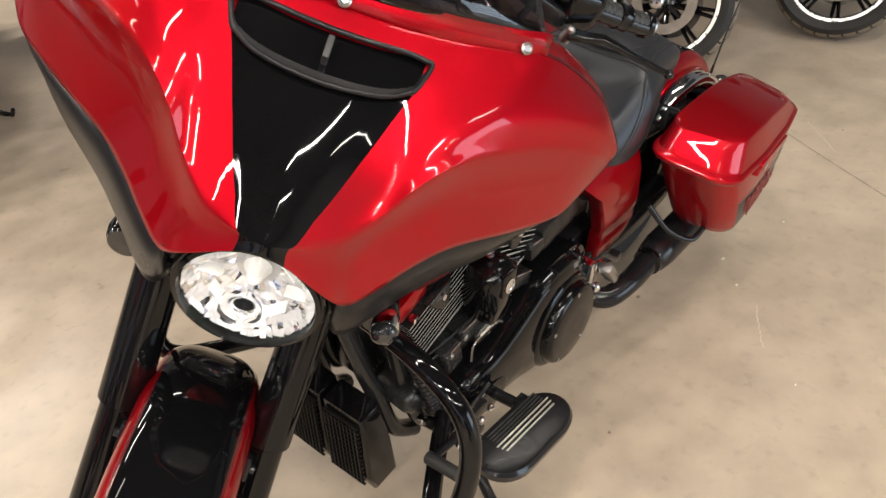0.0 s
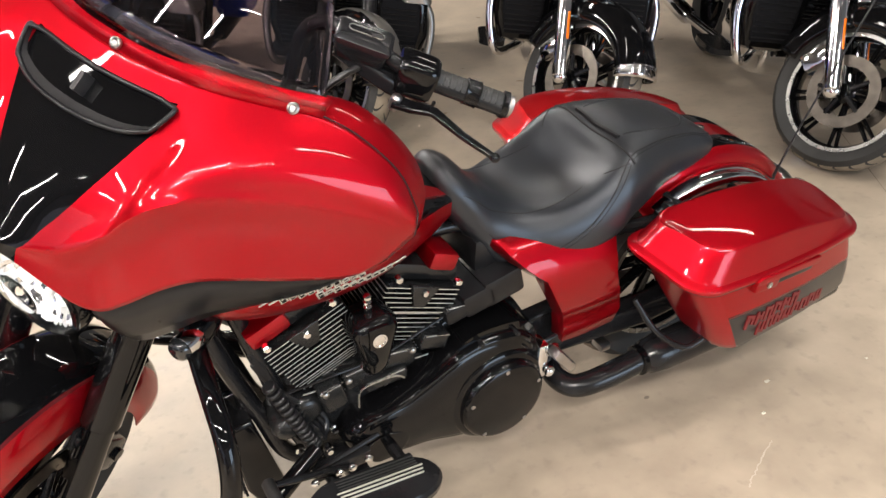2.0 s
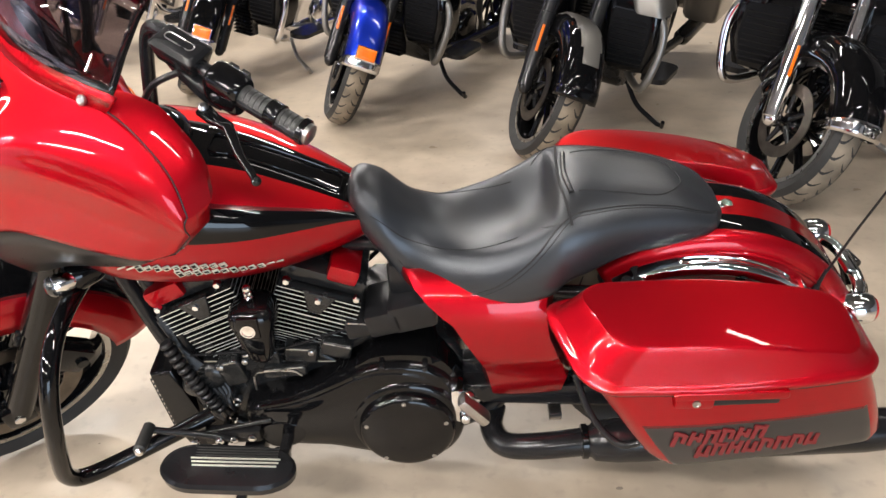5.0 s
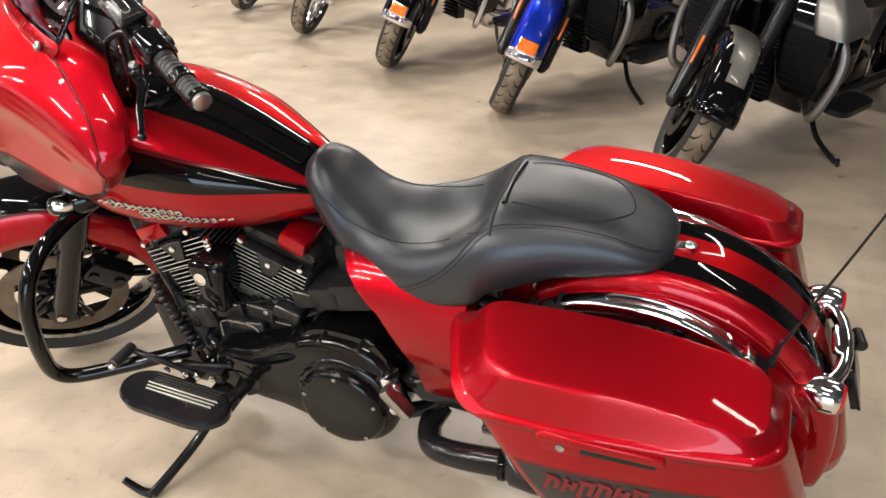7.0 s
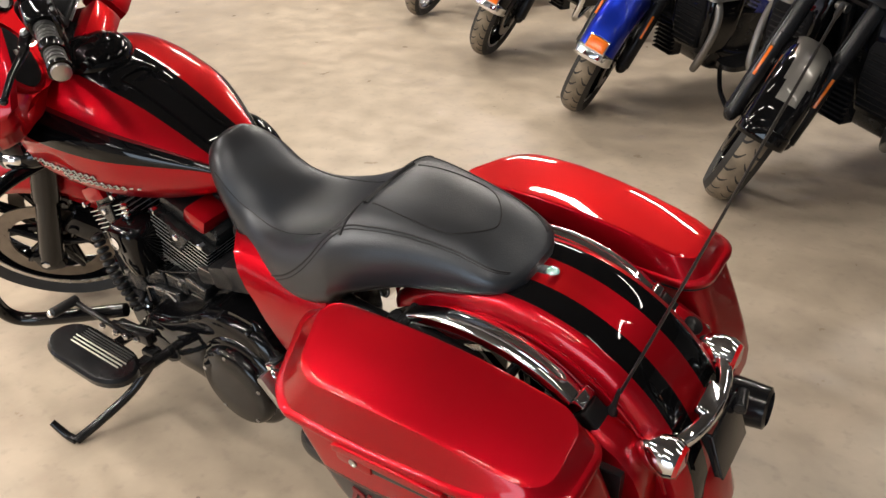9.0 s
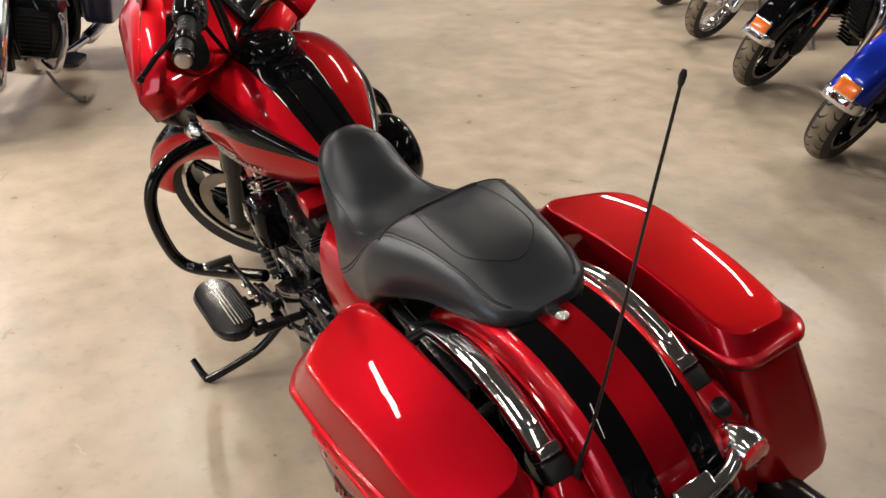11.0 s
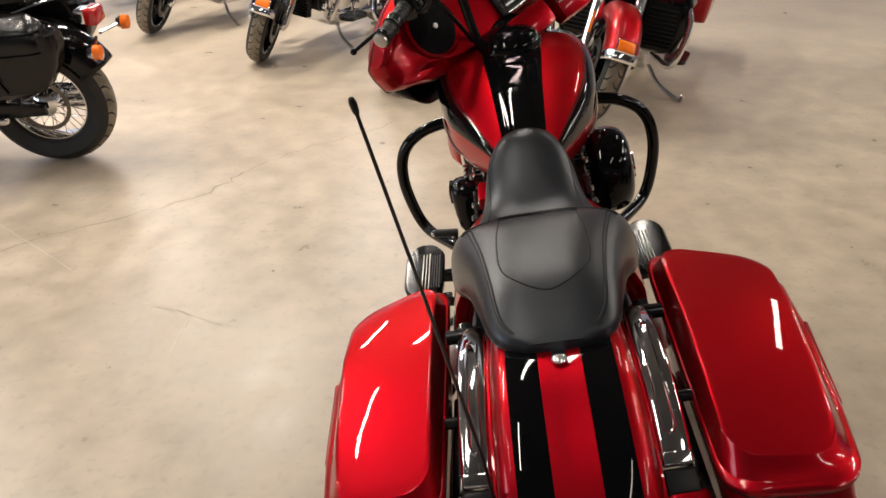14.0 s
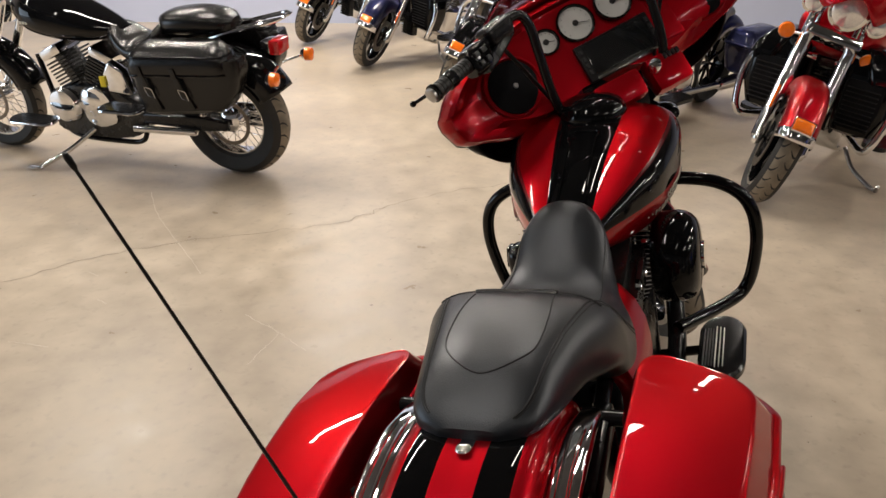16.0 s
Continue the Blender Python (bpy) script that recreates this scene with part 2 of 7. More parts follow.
def lathe(bm, origin, way, profile, seg=32, loop=False, caps=True):
    """Profile rows (radius, height along way), turned about the axis."""
    a, b, w = frame_of(way)
    o = Vector(origin)
    rings = []
    for r, h in profile:
        rings.append([o + w * h + (a * math.cos(t) + b * math.sin(t)) * max(r, 1e-4) for t in np.linspace(0, 2 * math.pi, seg, endpoint=False)])
    if loop:
        rings.append(rings[0])
    vs = grid(bm, rings, True)
    if caps and not loop:
        for ring, (r, h) in ((vs[0], profile[0]), (vs[-1], profile[-1])):
            if r > 1e-3:
                bm.faces.new(ring)
    return vs


def rod(bm, p0, p1, r0, r1=None, seg=16, bevel=0.0):
    p0, p1 = Vector(p0), Vector(p1)
    length = (p1 - p0).length
    r1 = r0 if r1 is None else r1
    prof = [(r0, 0), (r1, length)]
    if bevel:
        prof = [(r0 - bevel, 0), (r0, bevel), (r1, length - bevel), (r1 - bevel, length)]
    lathe(bm, p0, p1 - p0, prof, seg)


def tube(bm, points, radius, seg=12, steps=None, smooth=True):
    pts = [Vector(p) for p in (spline(points, steps or 8 * len(points)) if smooth else points)]
    side = None
    rings = []
    for i, p in enumerate(pts):
        w = (pts[min(i + 1, len(pts) - 1)] - pts[max(i - 1, 0)]).normalized()
        side = w.orthogonal().normalized() if side is None else (side - w * side.dot(w)).normalized()
        up = w.cross(side)
        r = radius(i / (len(pts) - 1)) if callable(radius) else radius
        rings.append([p + (side * math.cos(t) + up * math.sin(t)) * r for t in np.linspace(0, 2 * math.pi, seg, endpoint=False)])
    vs = grid(bm, rings, True)
    bm.faces.new(vs[0])
    bm.faces.new(vs[-1])


def prism(bm, outline, y0, y1, bevel=0.0):
    """A side outline of (x, z), pushed from y0 to y1."""
    low = [bm.verts.new((x, y0, z)) for x, z in outline]
    top = [bm.verts.new((x, y1, z)) for x, z in outline]
    faces = [bm.faces.new(low), bm.faces.new(top)]
    n = len(low)
    for i in range(n):
        faces.append(bm.faces.new((low[i], low[(i + 1) % n], top[(i + 1) % n], top[i])))
    if bevel:
        edges = list({e for f in faces[:2] for e in f.edges})
        bmesh.ops.bevel(bm, geom=edges, offset=bevel, segments=3, profile=0.6, affect="EDGES")


def ball(bm, centre, radii, seg=20):
    made = bmesh.ops.create_uvsphere(bm, u_segments=seg, v_segments=max(8, seg // 2), radius=1.0)["verts"]
    bmesh.ops.transform(bm, matrix=Matrix.Translation(centre) @ Matrix.Diagonal((*radii, 1)), verts=made)


def smooth_outline(keys, n=40):
    k = list(keys) + [keys[0]]
    kk = [keys[-1]] + k + [keys[1]]
    pts = spline(kk, n * 4)
    a, b = len(pts) / (len(kk) - 1), len(pts) * (len(kk) - 2) / (len(kk) - 1)
    pts = pts[int(round(a)):int(round(b))]
    return [tuple(p) for p in pts[:: max(1, len(pts) // n)]]


def soft_rect(x0, x1, y0, y1, r, n=9):
    out = []
    for cx, cy, a in ((x1 - r, y1 - r, 0), (x0 + r, y1 - r, 90), (x0 + r, y0 + r, 180), (x1 - r, y0 + r, 270)):
        for k in range(n):
            t = radians(a + 90 * k / (n - 1))
            out.append((cx + r * math.cos(t), cy + r * math.sin(t)))
    dense = []
    for i, p in enumerate(out):
        q = out[(i + 1) % len(out)]
        steps = 8 if i % n == n - 1 else 1
        for s in range(steps):
            dense.append((p[0] + (q[0] - p[0]) * s / steps, p[1] + (q[1] - p[1]) * s / steps))
    return dense


def new_bm():
    return bmesh.new()

# ---- hall ----
def concrete():
    m = material("polished_concrete", (0.465, 0.388, 0.300), 0.34, 0.0, 0.0, 0.13, 7.0, 0.05, 40, rough_spread=0.16, spec=0.4)
    nt = m.node_tree
    b = nt.nodes["Principled BSDF"]
    tc = nt.nodes.new("ShaderNodeTexCoord")
    base = b.inputs["Base Color"].links[0].from_socket
    n = nt.nodes.new("ShaderNodeTexNoise")
    n.inputs["Scale"].default_value, n.inputs["Detail"].default_value, n.inputs["Distortion"].default_value = 1.0, 10, 0.15
    nt.links.new(tc.outputs["Object"], n.inputs["Vector"])
    r = nt.nodes.new("ShaderNodeValToRGB")
    r.color_ramp.elements[0].position, r.color_ramp.elements[0].color = 0.32, (0.58, 0.56, 0.55, 1)
    r.color_ramp.elements[1].position, r.color_ramp.elements[1].color = 0.62, (1, 1, 1, 1)
    nt.links.new(n.outputs["Fac"], r.inputs["Fac"])
    mix = nt.nodes.new("ShaderNodeMixRGB")
    mix.blend_type = "MULTIPLY"
    mix.inputs["Fac"].default_value = 0.45
    nt.links.new(base, mix.inputs[1])
    nt.links.new(r.outputs["Color"], mix.inputs[2])
    sp = nt.nodes.new("ShaderNodeTexNoise")
    sp.inputs["Scale"].default_value, sp.inputs["Detail"].default_value = 26, 8
    nt.links.new(tc.outputs["Object"], sp.inputs["Vector"])
    r2 = nt.nodes.new("ShaderNodeMapRange")
    r2.inputs["From Min"].default_value, r2.inputs["From Max"].default_value = 0.56, 0.76
    r2.inputs["To Max"].default_value = 0.35
    nt.links.new(sp.outputs["Fac"], r2.inputs["Value"])
    m2 = nt.nodes.new("ShaderNodeMixRGB")
    nt.links.new(r2.outputs["Result"], m2.inputs["Fac"])
    nt.links.new(mix.outputs["Color"], m2.inputs[1])
    m2.inputs[2].default_value = (0.24, 0.20, 0.165, 1)
    nt.links.new(m2.outputs["Color"], b.inputs["Base Color"])
    return m


CONCRETE = concrete()
WALL = material("painted_wall", (0.30, 0.30, 0.31), 0.7, 0.0, 0.0, 0.06, 0.8, 0.1, 30)
WALL_BLUE = material("pale_blue_painted_wall", (0.55, 0.60, 0.78), 0.7, 0.0, 0.0, 0.06, 0.8, 0.1, 30)
CEIL = material("dark_ceiling_deck", (0.10, 0.10, 0.10), 0.8, 0.0, 0.0, 0.08, 0.7, 0.1, 20)
CRACK = material("dark_hairline_crack", (0.22, 0.185, 0.15), 0.9)
SCUFF = material("pale_floor_scuff", (0.56, 0.50, 0.42), 0.6)
ROOM = (-8.0, 11.0, -9.5, 9.5)


def slab(name, x0, x1, y0, y1, z0, z1, mat, label):
    bm = new_bm()
    box(bm, ((x0 + x1) / 2, (y0 + y1) / 2, (z0 + z1) / 2), (x1 - x0, y1 - y0, z1 - z0))
    return tagged(part(name, bm, mat, None, label, smooth=False), kind="structure")


X0, X1, Y0, Y1 = ROOM
slab("floor", X0 - 0.2, X1 + 0.2, Y0 - 0.2, Y1 + 0.2, -0.15, 0.0, CONCRETE, "worn polished concrete floor with scuffs and a crack")
slab("wall_north", X1, X1 + 0.2, Y0, Y1, 0.0, CEILING, WALL_BLUE, "pale painted hall wall")
bm = new_bm()
prism(bm, [(0.0, 0.0), (12.0, 0.0), (12.0, 2.4), (0.0, 2.4)], -0.06, 0.06)
tagged(part("wall_partition", bm, WALL_BLUE, None, "pale lavender partition wall behind the parked row", smooth=False, m=Matrix.Translation((6.46, 9.46, 0)) @ Matrix.Rotation(math.atan2(-2.06, 0.80), 4, "Z")), kind="structure")
slab("wall_south", X0 - 0.2, X0, Y0, Y1, 0.0, CEILING, WALL, "grey painted hall wall")
slab("wall_west", X0 - 0.2, DOOR[0], Y1, Y1 + 0.2, 0.0, CEILING, WALL, "grey painted hall wall")
slab("wall_west", DOOR[1], X1 + 0.2, Y1, Y1 + 0.2, 0.0, CEILING, WALL, "grey painted hall wall")
slab("wall_west", DOOR[0], DOOR[1], Y1, Y1 + 0.2, DOOR[2], CEILING, WALL, "grey painted wall over the open door")
slab("ground", DOOR[0] - 2, DOOR[1] + 2, Y1 + 0.2, Y1 + 8, -0.15, -0.01, CONCRETE, "concrete yard outside the open door")
slab("wall_east", X0 - 0.2, X1 + 0.2, Y0 - 0.2, Y0, 0.0, CEILING, WALL, "grey painted hall wall")
slab("ceiling", X0 - 0.2, X1 + 0.2, Y0 - 0.2, Y1 + 0.2, CEILING, CEILING + 0.15, CEIL, "dark metal hall ceiling")
for x, y, power in LAMP_SPOTS:
    bm = new_bm()
    box(bm, (0, 0, 0.045), (LAMP_LENGTH + 0.06, LAMP_WIDTH + 0.05, 0.07), 0.01)
    for s in (-1, 1):
        rod(bm, (0.7 * s, 0, 0.07), (0.7 * s, 0, 0.32), 0.006, None, 6)
    lamp = thing("strip_lamp", "white fluorescent strip lamp hanging from the ceiling", "lamp", "strip lamps", pose(x, y, CEILING - 0.32, 0, 0, LAMP_TURN))
    part("lamp_housing", bm, HOUSING, lamp, smooth=False)


def floor_line(points, width, mat, name, label, seed, jitter=0.02, n=60):
    rnd = random.Random(seed)
    pts = spline(points, n)
    bm = new_bm()
    rows = []
    for i, (x, y) in enumerate(pts):
        q = pts[min(i + 1, n - 1)] - pts[max(i - 1, 0)]
        q = q / max(1e-6, np.hypot(*q))
        j = rnd.uniform(-jitter, jitter)
        w = width * rnd.uniform(0.4, 1.0)
        rows.append([(x - q[1] * (j - w), y + q[0] * (j - w), 0.0012), (x - q[1] * (j + w), y + q[0] * (j + w), 0.0012)])
    grid(bm, rows)
    return tagged(part(name, bm, mat, None, label, smooth=False), kind="structure")


floor_line([(1.05, 2.55), (1.22, 2.38), (1.73, 2.09), (2.31, 1.43), (2.80, 1.18), (3.4, 0.6)], 0.0022, CRACK, "floor_crack", "thin dark crack in the concrete", 4)
floor_line([(-1.9, -0.95), (-1.09, 0.137), (-0.79, 0.562), (-0.3, 1.24)], 0.0025, CRACK, "floor_joint", "thin saw-cut joint in the concrete", 5, 0.0)

# pale scratches, dark specks and litter on the concrete
SCRATCHES = [
    [(2.37, 2.53), (2.08, 2.26), (1.78, 1.90), (1.59, 1.68)],
    [(1.30, 1.19), (1.18, 0.97)],
    [(0.87, 1.98), (0.89, 1.82)],
    [(1.25, 1.92), (1.23, 1.86)],
    [(1.44, 2.12), (1.42, 2.06)],
    [(1.34, 1.31), (1.26, 1.12), (1.24, 1.10)],
    [(1.26, 1.12), (1.03, 1.11)],
    [(1.06, 0.74), (1.00, 0.73)],
    [(0.03, 0.42), (0.12, 0.46), (0.20, 0.50)],
    [(-1.25, 0.15), (-1.04, 0.32)],
]
for i, line in enumerate(SCRATCHES):
    floor_line(line, 0.0022, SCUFF, "floor_scratch", "faint pale scratch in the concrete", 20 + i, 0.003, 24)
rnd = random.Random(8)
DARK_SPECKS = [(0.94, 1.27), (1.96, 0.68), (1.58, 0.90), (2.64, -1.78), (1.99, -1.92), (1.77, -1.32), (2.88, -3.63), (3.02, -1.94), (0.53, -1.70), (-1.24, 0.29), (0.71, 0.31), (0.18, 0.12)]
bm = new_bm()
for k in range(90):
    x, y = DARK_SPECKS[k] if k < len(DARK_SPECKS) else (rnd.uniform(-2, 4), rnd.uniform(-3, 3))
    r = rnd.uniform(0.004, 0.009) if k < len(DARK_SPECKS) else rnd.uniform(0.0015, 0.004)
    spin = rnd.uniform(0, 6.3)
    bm.faces.new([bm.verts.new((x + r * rnd.uniform(0.6, 1.4) * math.cos(spin + t), y + r * rnd.uniform(0.4, 1.0) * math.sin(spin + t), 0.001)) for t in np.linspace(0, 2 * math.pi, 7, endpoint=False)])
tagged(part("floor_speck", bm, CRACK, None, "small dark specks of dirt on the concrete", smooth=False), kind="stuff")
PAPER = material("white_paper_scrap", (0.75, 0.72, 0.62), 0.8)


def paper_scrap(x, y, size, seed):
    rnd = random.Random(seed)
    bm = new_bm()
    rows = [[(x + size * (u + rnd.uniform(-0.1, 0.1)), y + size * (0.6 * v + rnd.uniform(-0.1, 0.1)), 0.002 + size * 0.35 * abs(u) ** 1.5 * rnd.uniform(0.4, 1.0)) for u in np.linspace(-0.5, 0.5, 5)] for v in np.linspace(-0.5, 0.5, 4)]
    grid(bm, rows)
    ob = solid(part("paper_scrap", bm, PAPER, None, "small crumpled white scrap of paper on the floor"), 0.0006)
    tagged(ob, "small crumpled white scrap of paper on the floor", "litter", "paper scraps on the floor")


for k, (x, y, s) in enumerate(((-0.14, 0.25, 0.016), (-0.03, 0.336, 0.012), (-0.45, 0.33, 0.009), (0.30, 0.62, 0.008))):
    paper_scrap(x, y, s, 40 + k)

# ---- the red touring motorcycle, leaning on its side stand with the bars locked to its left ----
LEAN_DEG = 9.0
AXIS_FOOT = Vector((1.65, 0, 0.31))
AXIS_WAY = Vector((-math.sin(radians(28.5)), 0, math.cos(radians(28.5))))
STEER = Matrix.Translation(AXIS_FOOT) @ Matrix.Rotation(radians(38), 4, AXIS_WAY) @ Matrix.Translation(-AXIS_FOOT)
bike = thing("touring_motorcycle", "red and black touring motorcycle leaning on its side stand", "motorcycle", "", pose(0, -0.1105, 0, -LEAN_DEG))


def mirror_y(bm):
    bmesh.ops.transform(bm, matrix=Matrix.Diagonal((1, -1, 1, 1)), verts=bm.verts)
    bmesh.ops.reverse_faces(bm, faces=bm.faces)


def tyre_profile(radius, width, rim):
    w = width / 2
    crown = [(radius - 0.0 * k - (radius - rim) * 0.42 * (abs(k) ** 2.4), k * w) for k in np.linspace(-1, 1, 13)]
    return [(rim, -w * 0.62), (rim + 0.01, -w * 0.8)] + crown + [(rim + 0.01, w * 0.8), (rim, w * 0.62)]


def tyre(parent, centre, way, radius, width, rim, m=None, grooves=30, mats=None):
    bm = new_bm()
    lathe(bm, centre, way, tyre_profile(radius, width, rim), 72, loop=True)
    a, b, w = frame_of(way)
    for f in bm.faces:
        c = f.calc_center_median() - Vector(centre)
        r = (c - w * c.dot(w)).length
        f.material_index = 1 if r > radius - (radius - rim) * 0.2 else 0
    ob = part("tyre", bm, mats or [RUBBER, TREAD], parent, "worn black rubber tyre", m=m)
    if grooves:
        bm = new_bm()
        for i in range(grooves):
            for side in (-1, 1):
                t0 = 2 * math.pi * (i + 0.25 * side) / grooves
                pts = []
                for k in range(5):
                    h = side * (0.06 + 0.2 * k / 4 * 1.6) * width
                    t = t0 + 0.10 * math.sin(k / 4 * 2.2)
                    kk = abs(h) / (width / 2)
                    r = radius - (radius - rim) * 0.42 * kk ** 2.4 + 0.0005
                    rad = a * math.cos(t) + b * math.sin(t)
                    tan = b * math.cos(t) - a * math.sin(t)
                    p = Vector(centre) + w * h + rad * r
                    pts.append((p - tan * 0.006 * math.sin(0.5 + 0.55 * k), p + tan * 0.006 * math.sin(0.5 + 0.55 * k)))
                grid(bm, pts)
        part("tread_groove", bm, STITCH, ob, "dark cut tread grooves", smooth=False, m=m, kind="stuff")
    return ob


def cast_wheel(parent, name, centre, way, radius, width, rim, m=None, spokes=9, disc_sides=(1, -1), disc_r=0.15, dark=True):
    """A cast wheel: rim and spokes, with its tyre and brake discs."""
    a, b, w = frame_of(way)
    c = Vector(centre)
    bm = new_bm()
    hw = width * 0.36
    lathe(bm, c, way, [(rim + 0.004, -hw), (rim - 0.012, -hw), (rim - 0.022, -hw * 0.5), (rim - 0.022, hw * 0.5), (rim - 0.012, hw), (rim + 0.004, hw)], 64, loop=True)
    lathe(bm, c, way, [(0.028, -0.06), (0.045, -0.05), (0.045, 0.05), (0.028, 0.06)], 24)
    ob = part(name, bm, [GLOSS if dark else CHROME], parent, "cast wheel with split spokes", m=m)
    for i in range(spokes):
        bm = new_bm()
        for split in (-0.07, 0.07):
            t = 2 * math.pi * i / spokes
            p = c + (a * math.cos(t) + b * math.sin(t)) * 0.03
            q = c + (a * math.cos(t + split) + b * math.sin(t + split)) * (rim - 0.015)
            rod(bm, p, q, 0.013, 0.008, 8)
        part("spoke", bm, GLOSS if dark else CHROME, ob, m=m)
    bm = new_bm()
    lathe(bm, c, way, [(rim + 0.005, hw - 0.002), (rim + 0.005, hw + 0.003), (rim - 0.010, hw + 0.003), (rim - 0.010, hw - 0.002)], 64, loop=True)
    lathe(bm, c, way, [(rim + 0.005, -hw + 0.002), (rim + 0.005, -hw - 0.003), (rim - 0.010, -hw - 0.003), (rim - 0.010, -hw + 0.002)], 64, loop=True)
    part("rim_edge", bm, ALLOY, ob, "bright machined rim edge", m=m)
    tyre(ob, centre, way, radius, width, rim, m)
    for side in disc_sides:
        bm = new_bm()
        h = side * 0.068
        lathe(bm, c, way, [(disc_r - 0.045, h - 0.0025), (disc_r, h - 0.0025), (disc_r, h + 0.0025), (disc_r - 0.045, h + 0.0025)], 48, loop=True)
        for i in range(24):
            t = 2 * math.pi * i / 24
            rr = disc_r - 0.012 - 0.02 * (i % 2)
            p = c + (a * math.cos(t) + b * math.sin(t)) * rr
            rod(bm, p + w * (h - 0.0032), p + w * (h + 0.0032), 0.0045, None, 8)
        d = part("brake_disc", bm, DISC, ob, "drilled steel brake disc", m=m)
        bm = new_bm()
        for i in range(5):
            t = 2 * math.pi * i / 5
            rod(bm, c + w * h + (a * math.cos(t) + b * math.sin(t)) * 0.03, c + w * h + (a * math.cos(t) + b * math.sin(t)) * (disc_r - 0.04), 0.012, 0.008, 8)
        part("disc_carrier", bm, SATIN, d, m=m)
    return ob


def arch(centre, r_top, skirt, half, a0, a1, steps=48, n=33, e=3.2, flare=None):
    """Rows of a fender: a round-topped channel swept about the axle, from angle a0 to a1 (degrees, 0 ahead, 90 up)."""
    rows = []
    for i, t in enumerate(np.linspace(radians(a0), radians(a1), steps)):
        u = i / (steps - 1)
        hw = half * (flare(u) if flare else 1.0)
        row = []
        for k in np.linspace(0, math.pi, n):
            c, s = math.cos(k), math.sin(k)
            y = hw * math.copysign(abs(c) ** (2 / e), c)
            r = r_top - skirt + skirt * abs(s) ** (2 / e)
            row.append((centre[0] + r * math.cos(t), y, centre[2] + r * math.sin(t)))
        rows.append(row)
    return rows


# wheels
FORK = STEER @ Matrix.Translation((0, -0.022, 0))
FRONT_AXLE = (1.685, 0, 0.313)
REAR_AXLE = (0.02, 0, 0.318)
front_wheel = cast_wheel(bike, "front_wheel", FRONT_AXLE, (0, 1, 0), 0.312, 0.125, 0.243, FORK, disc_r=0.168)
rear_wheel = cast_wheel(bike, "rear_wheel", REAR_AXLE, (0, 1, 0), 0.318, 0.17, 0.215, None, disc_sides=(-1,))
for side in (-1, 1):
    bm = new_bm()
    rod(bm, (FRONT_AXLE[0], 0.105 * side, 0.313), (FRONT_AXLE[0], 0.155 * side, 0.313), 0.013, None, 6, 0.002)
    part("axle_nut", bm, CHROME, front_wheel, "bright axle nut", m=FORK)

# fork legs: lower slider, upper cover, brake calliper
for side in (-1, 1):
    bm = new_bm()
    foot = Vector((1.685, 0.118 * side, 0.30))
    rod(bm, foot, foot + AXIS_WAY * 0.30, 0.034, 0.031, 20, 0.004)
    rod(bm, foot + AXIS_WAY * 0.29, foot + AXIS_WAY * 0.62, 0.038, 0.036, 20, 0.004)
    box(bm, foot + Vector((0, 0, 0.005)), (0.07, 0.05, 0.075), 0.015)
    part("fork_leg", bm, GLOSS, bike, "glossy black fork leg", m=FORK)
    bm = new_bm()
    box(bm, foot + Vector((-0.15, -0.035 * side, 0.075)), (0.075, 0.055, 0.12), 0.014, Matrix.Rotation(radians(35), 3, "Y"))
    for k in (-0.025, 0.025):
        rod(bm, foot + Vector((-0.15 + k, -0.01 * side, 0.075 + k)), foot + Vector((-0.15 + k, 0.0, 0.075 + k)), 0.014, None, 12)
    part("brake_calliper", bm, SATIN, bike, m=FORK)

# front fender: black crown, red flanks
bm = new_bm()
grid(bm, arch(FRONT_AXLE, 0.372, 0.115, 0.092, 22, 181, flare=lambda u: 1.0 + 0.04 * math.sin(math.pi * u)), pick=lambda i, j: 0 if 9 <= j <= 22 else (2 if j in (8, 23) else 1))
solid(part("front_fender", bm, [GLOSS, RED, PIN], bike, "front fender with black crown and red flanks", m=FORK), 0.004)
for side in (-1, 1):
    bm = new_bm()
    box(bm, (1.56, 0.099 * side, 0.52), (0.09, 0.012, 0.045), 0.005, Matrix.Rotation(radians(-28), 3, "Y"))
    for k in (-0.03, 0.03):
        rod(bm, (1.56 + k, 0.10 * side, 0.52 + k * 0.5), (1.56 + k, 0.112 * side, 0.52 + k * 0.5), 0.009, None, 10)
    part("fender_bracket", bm, SATIN, bike, m=FORK)

# ---- fairing, turned with the fork ----
LOW_EDGE = [(1.604, 0.0, 1.050), (1.598, 0.032, 1.036), (1.574, 0.099, 0.975), (1.548, 0.130, 0.946), (1.526, 0.159, 0.964), (1.491, 0.202, 1.003), (1.453, 0.247, 1.022), (1.369, 0.342, 1.016), (1.302, 0.411, 1.016), (1.252, 0.444, 1.040)]
SHOULDER = [(1.598, 0.0, 1.064), (1.588, 0.032, 1.063), (1.560, 0.080, 1.062), (1.527, 0.121, 1.090), (1.505, 0.150, 1.132), (1.476, 0.182, 1.158), (1.428, 0.232, 1.170), (1.340, 0.334, 1.157), (1.269, 0.424, 1.128), (1.226, 0.466, 1.092)]
TOP_EDGE = [(1.347, 0.0, 1.257), (1.345, 0.05, 1.257), (1.339, 0.095, 1.257), (1.328, 0.140, 1.256), (1.310, 0.185, 1.253), (1.282, 0.236, 1.247), (1.250, 0.288, 1.241), (1.228, 0.348, 1.219), (1.214, 0.412, 1.180), (1.218, 0.458, 1.130)]
COLS, ROWS_UP, PANEL_COLS = 49, 33, 10


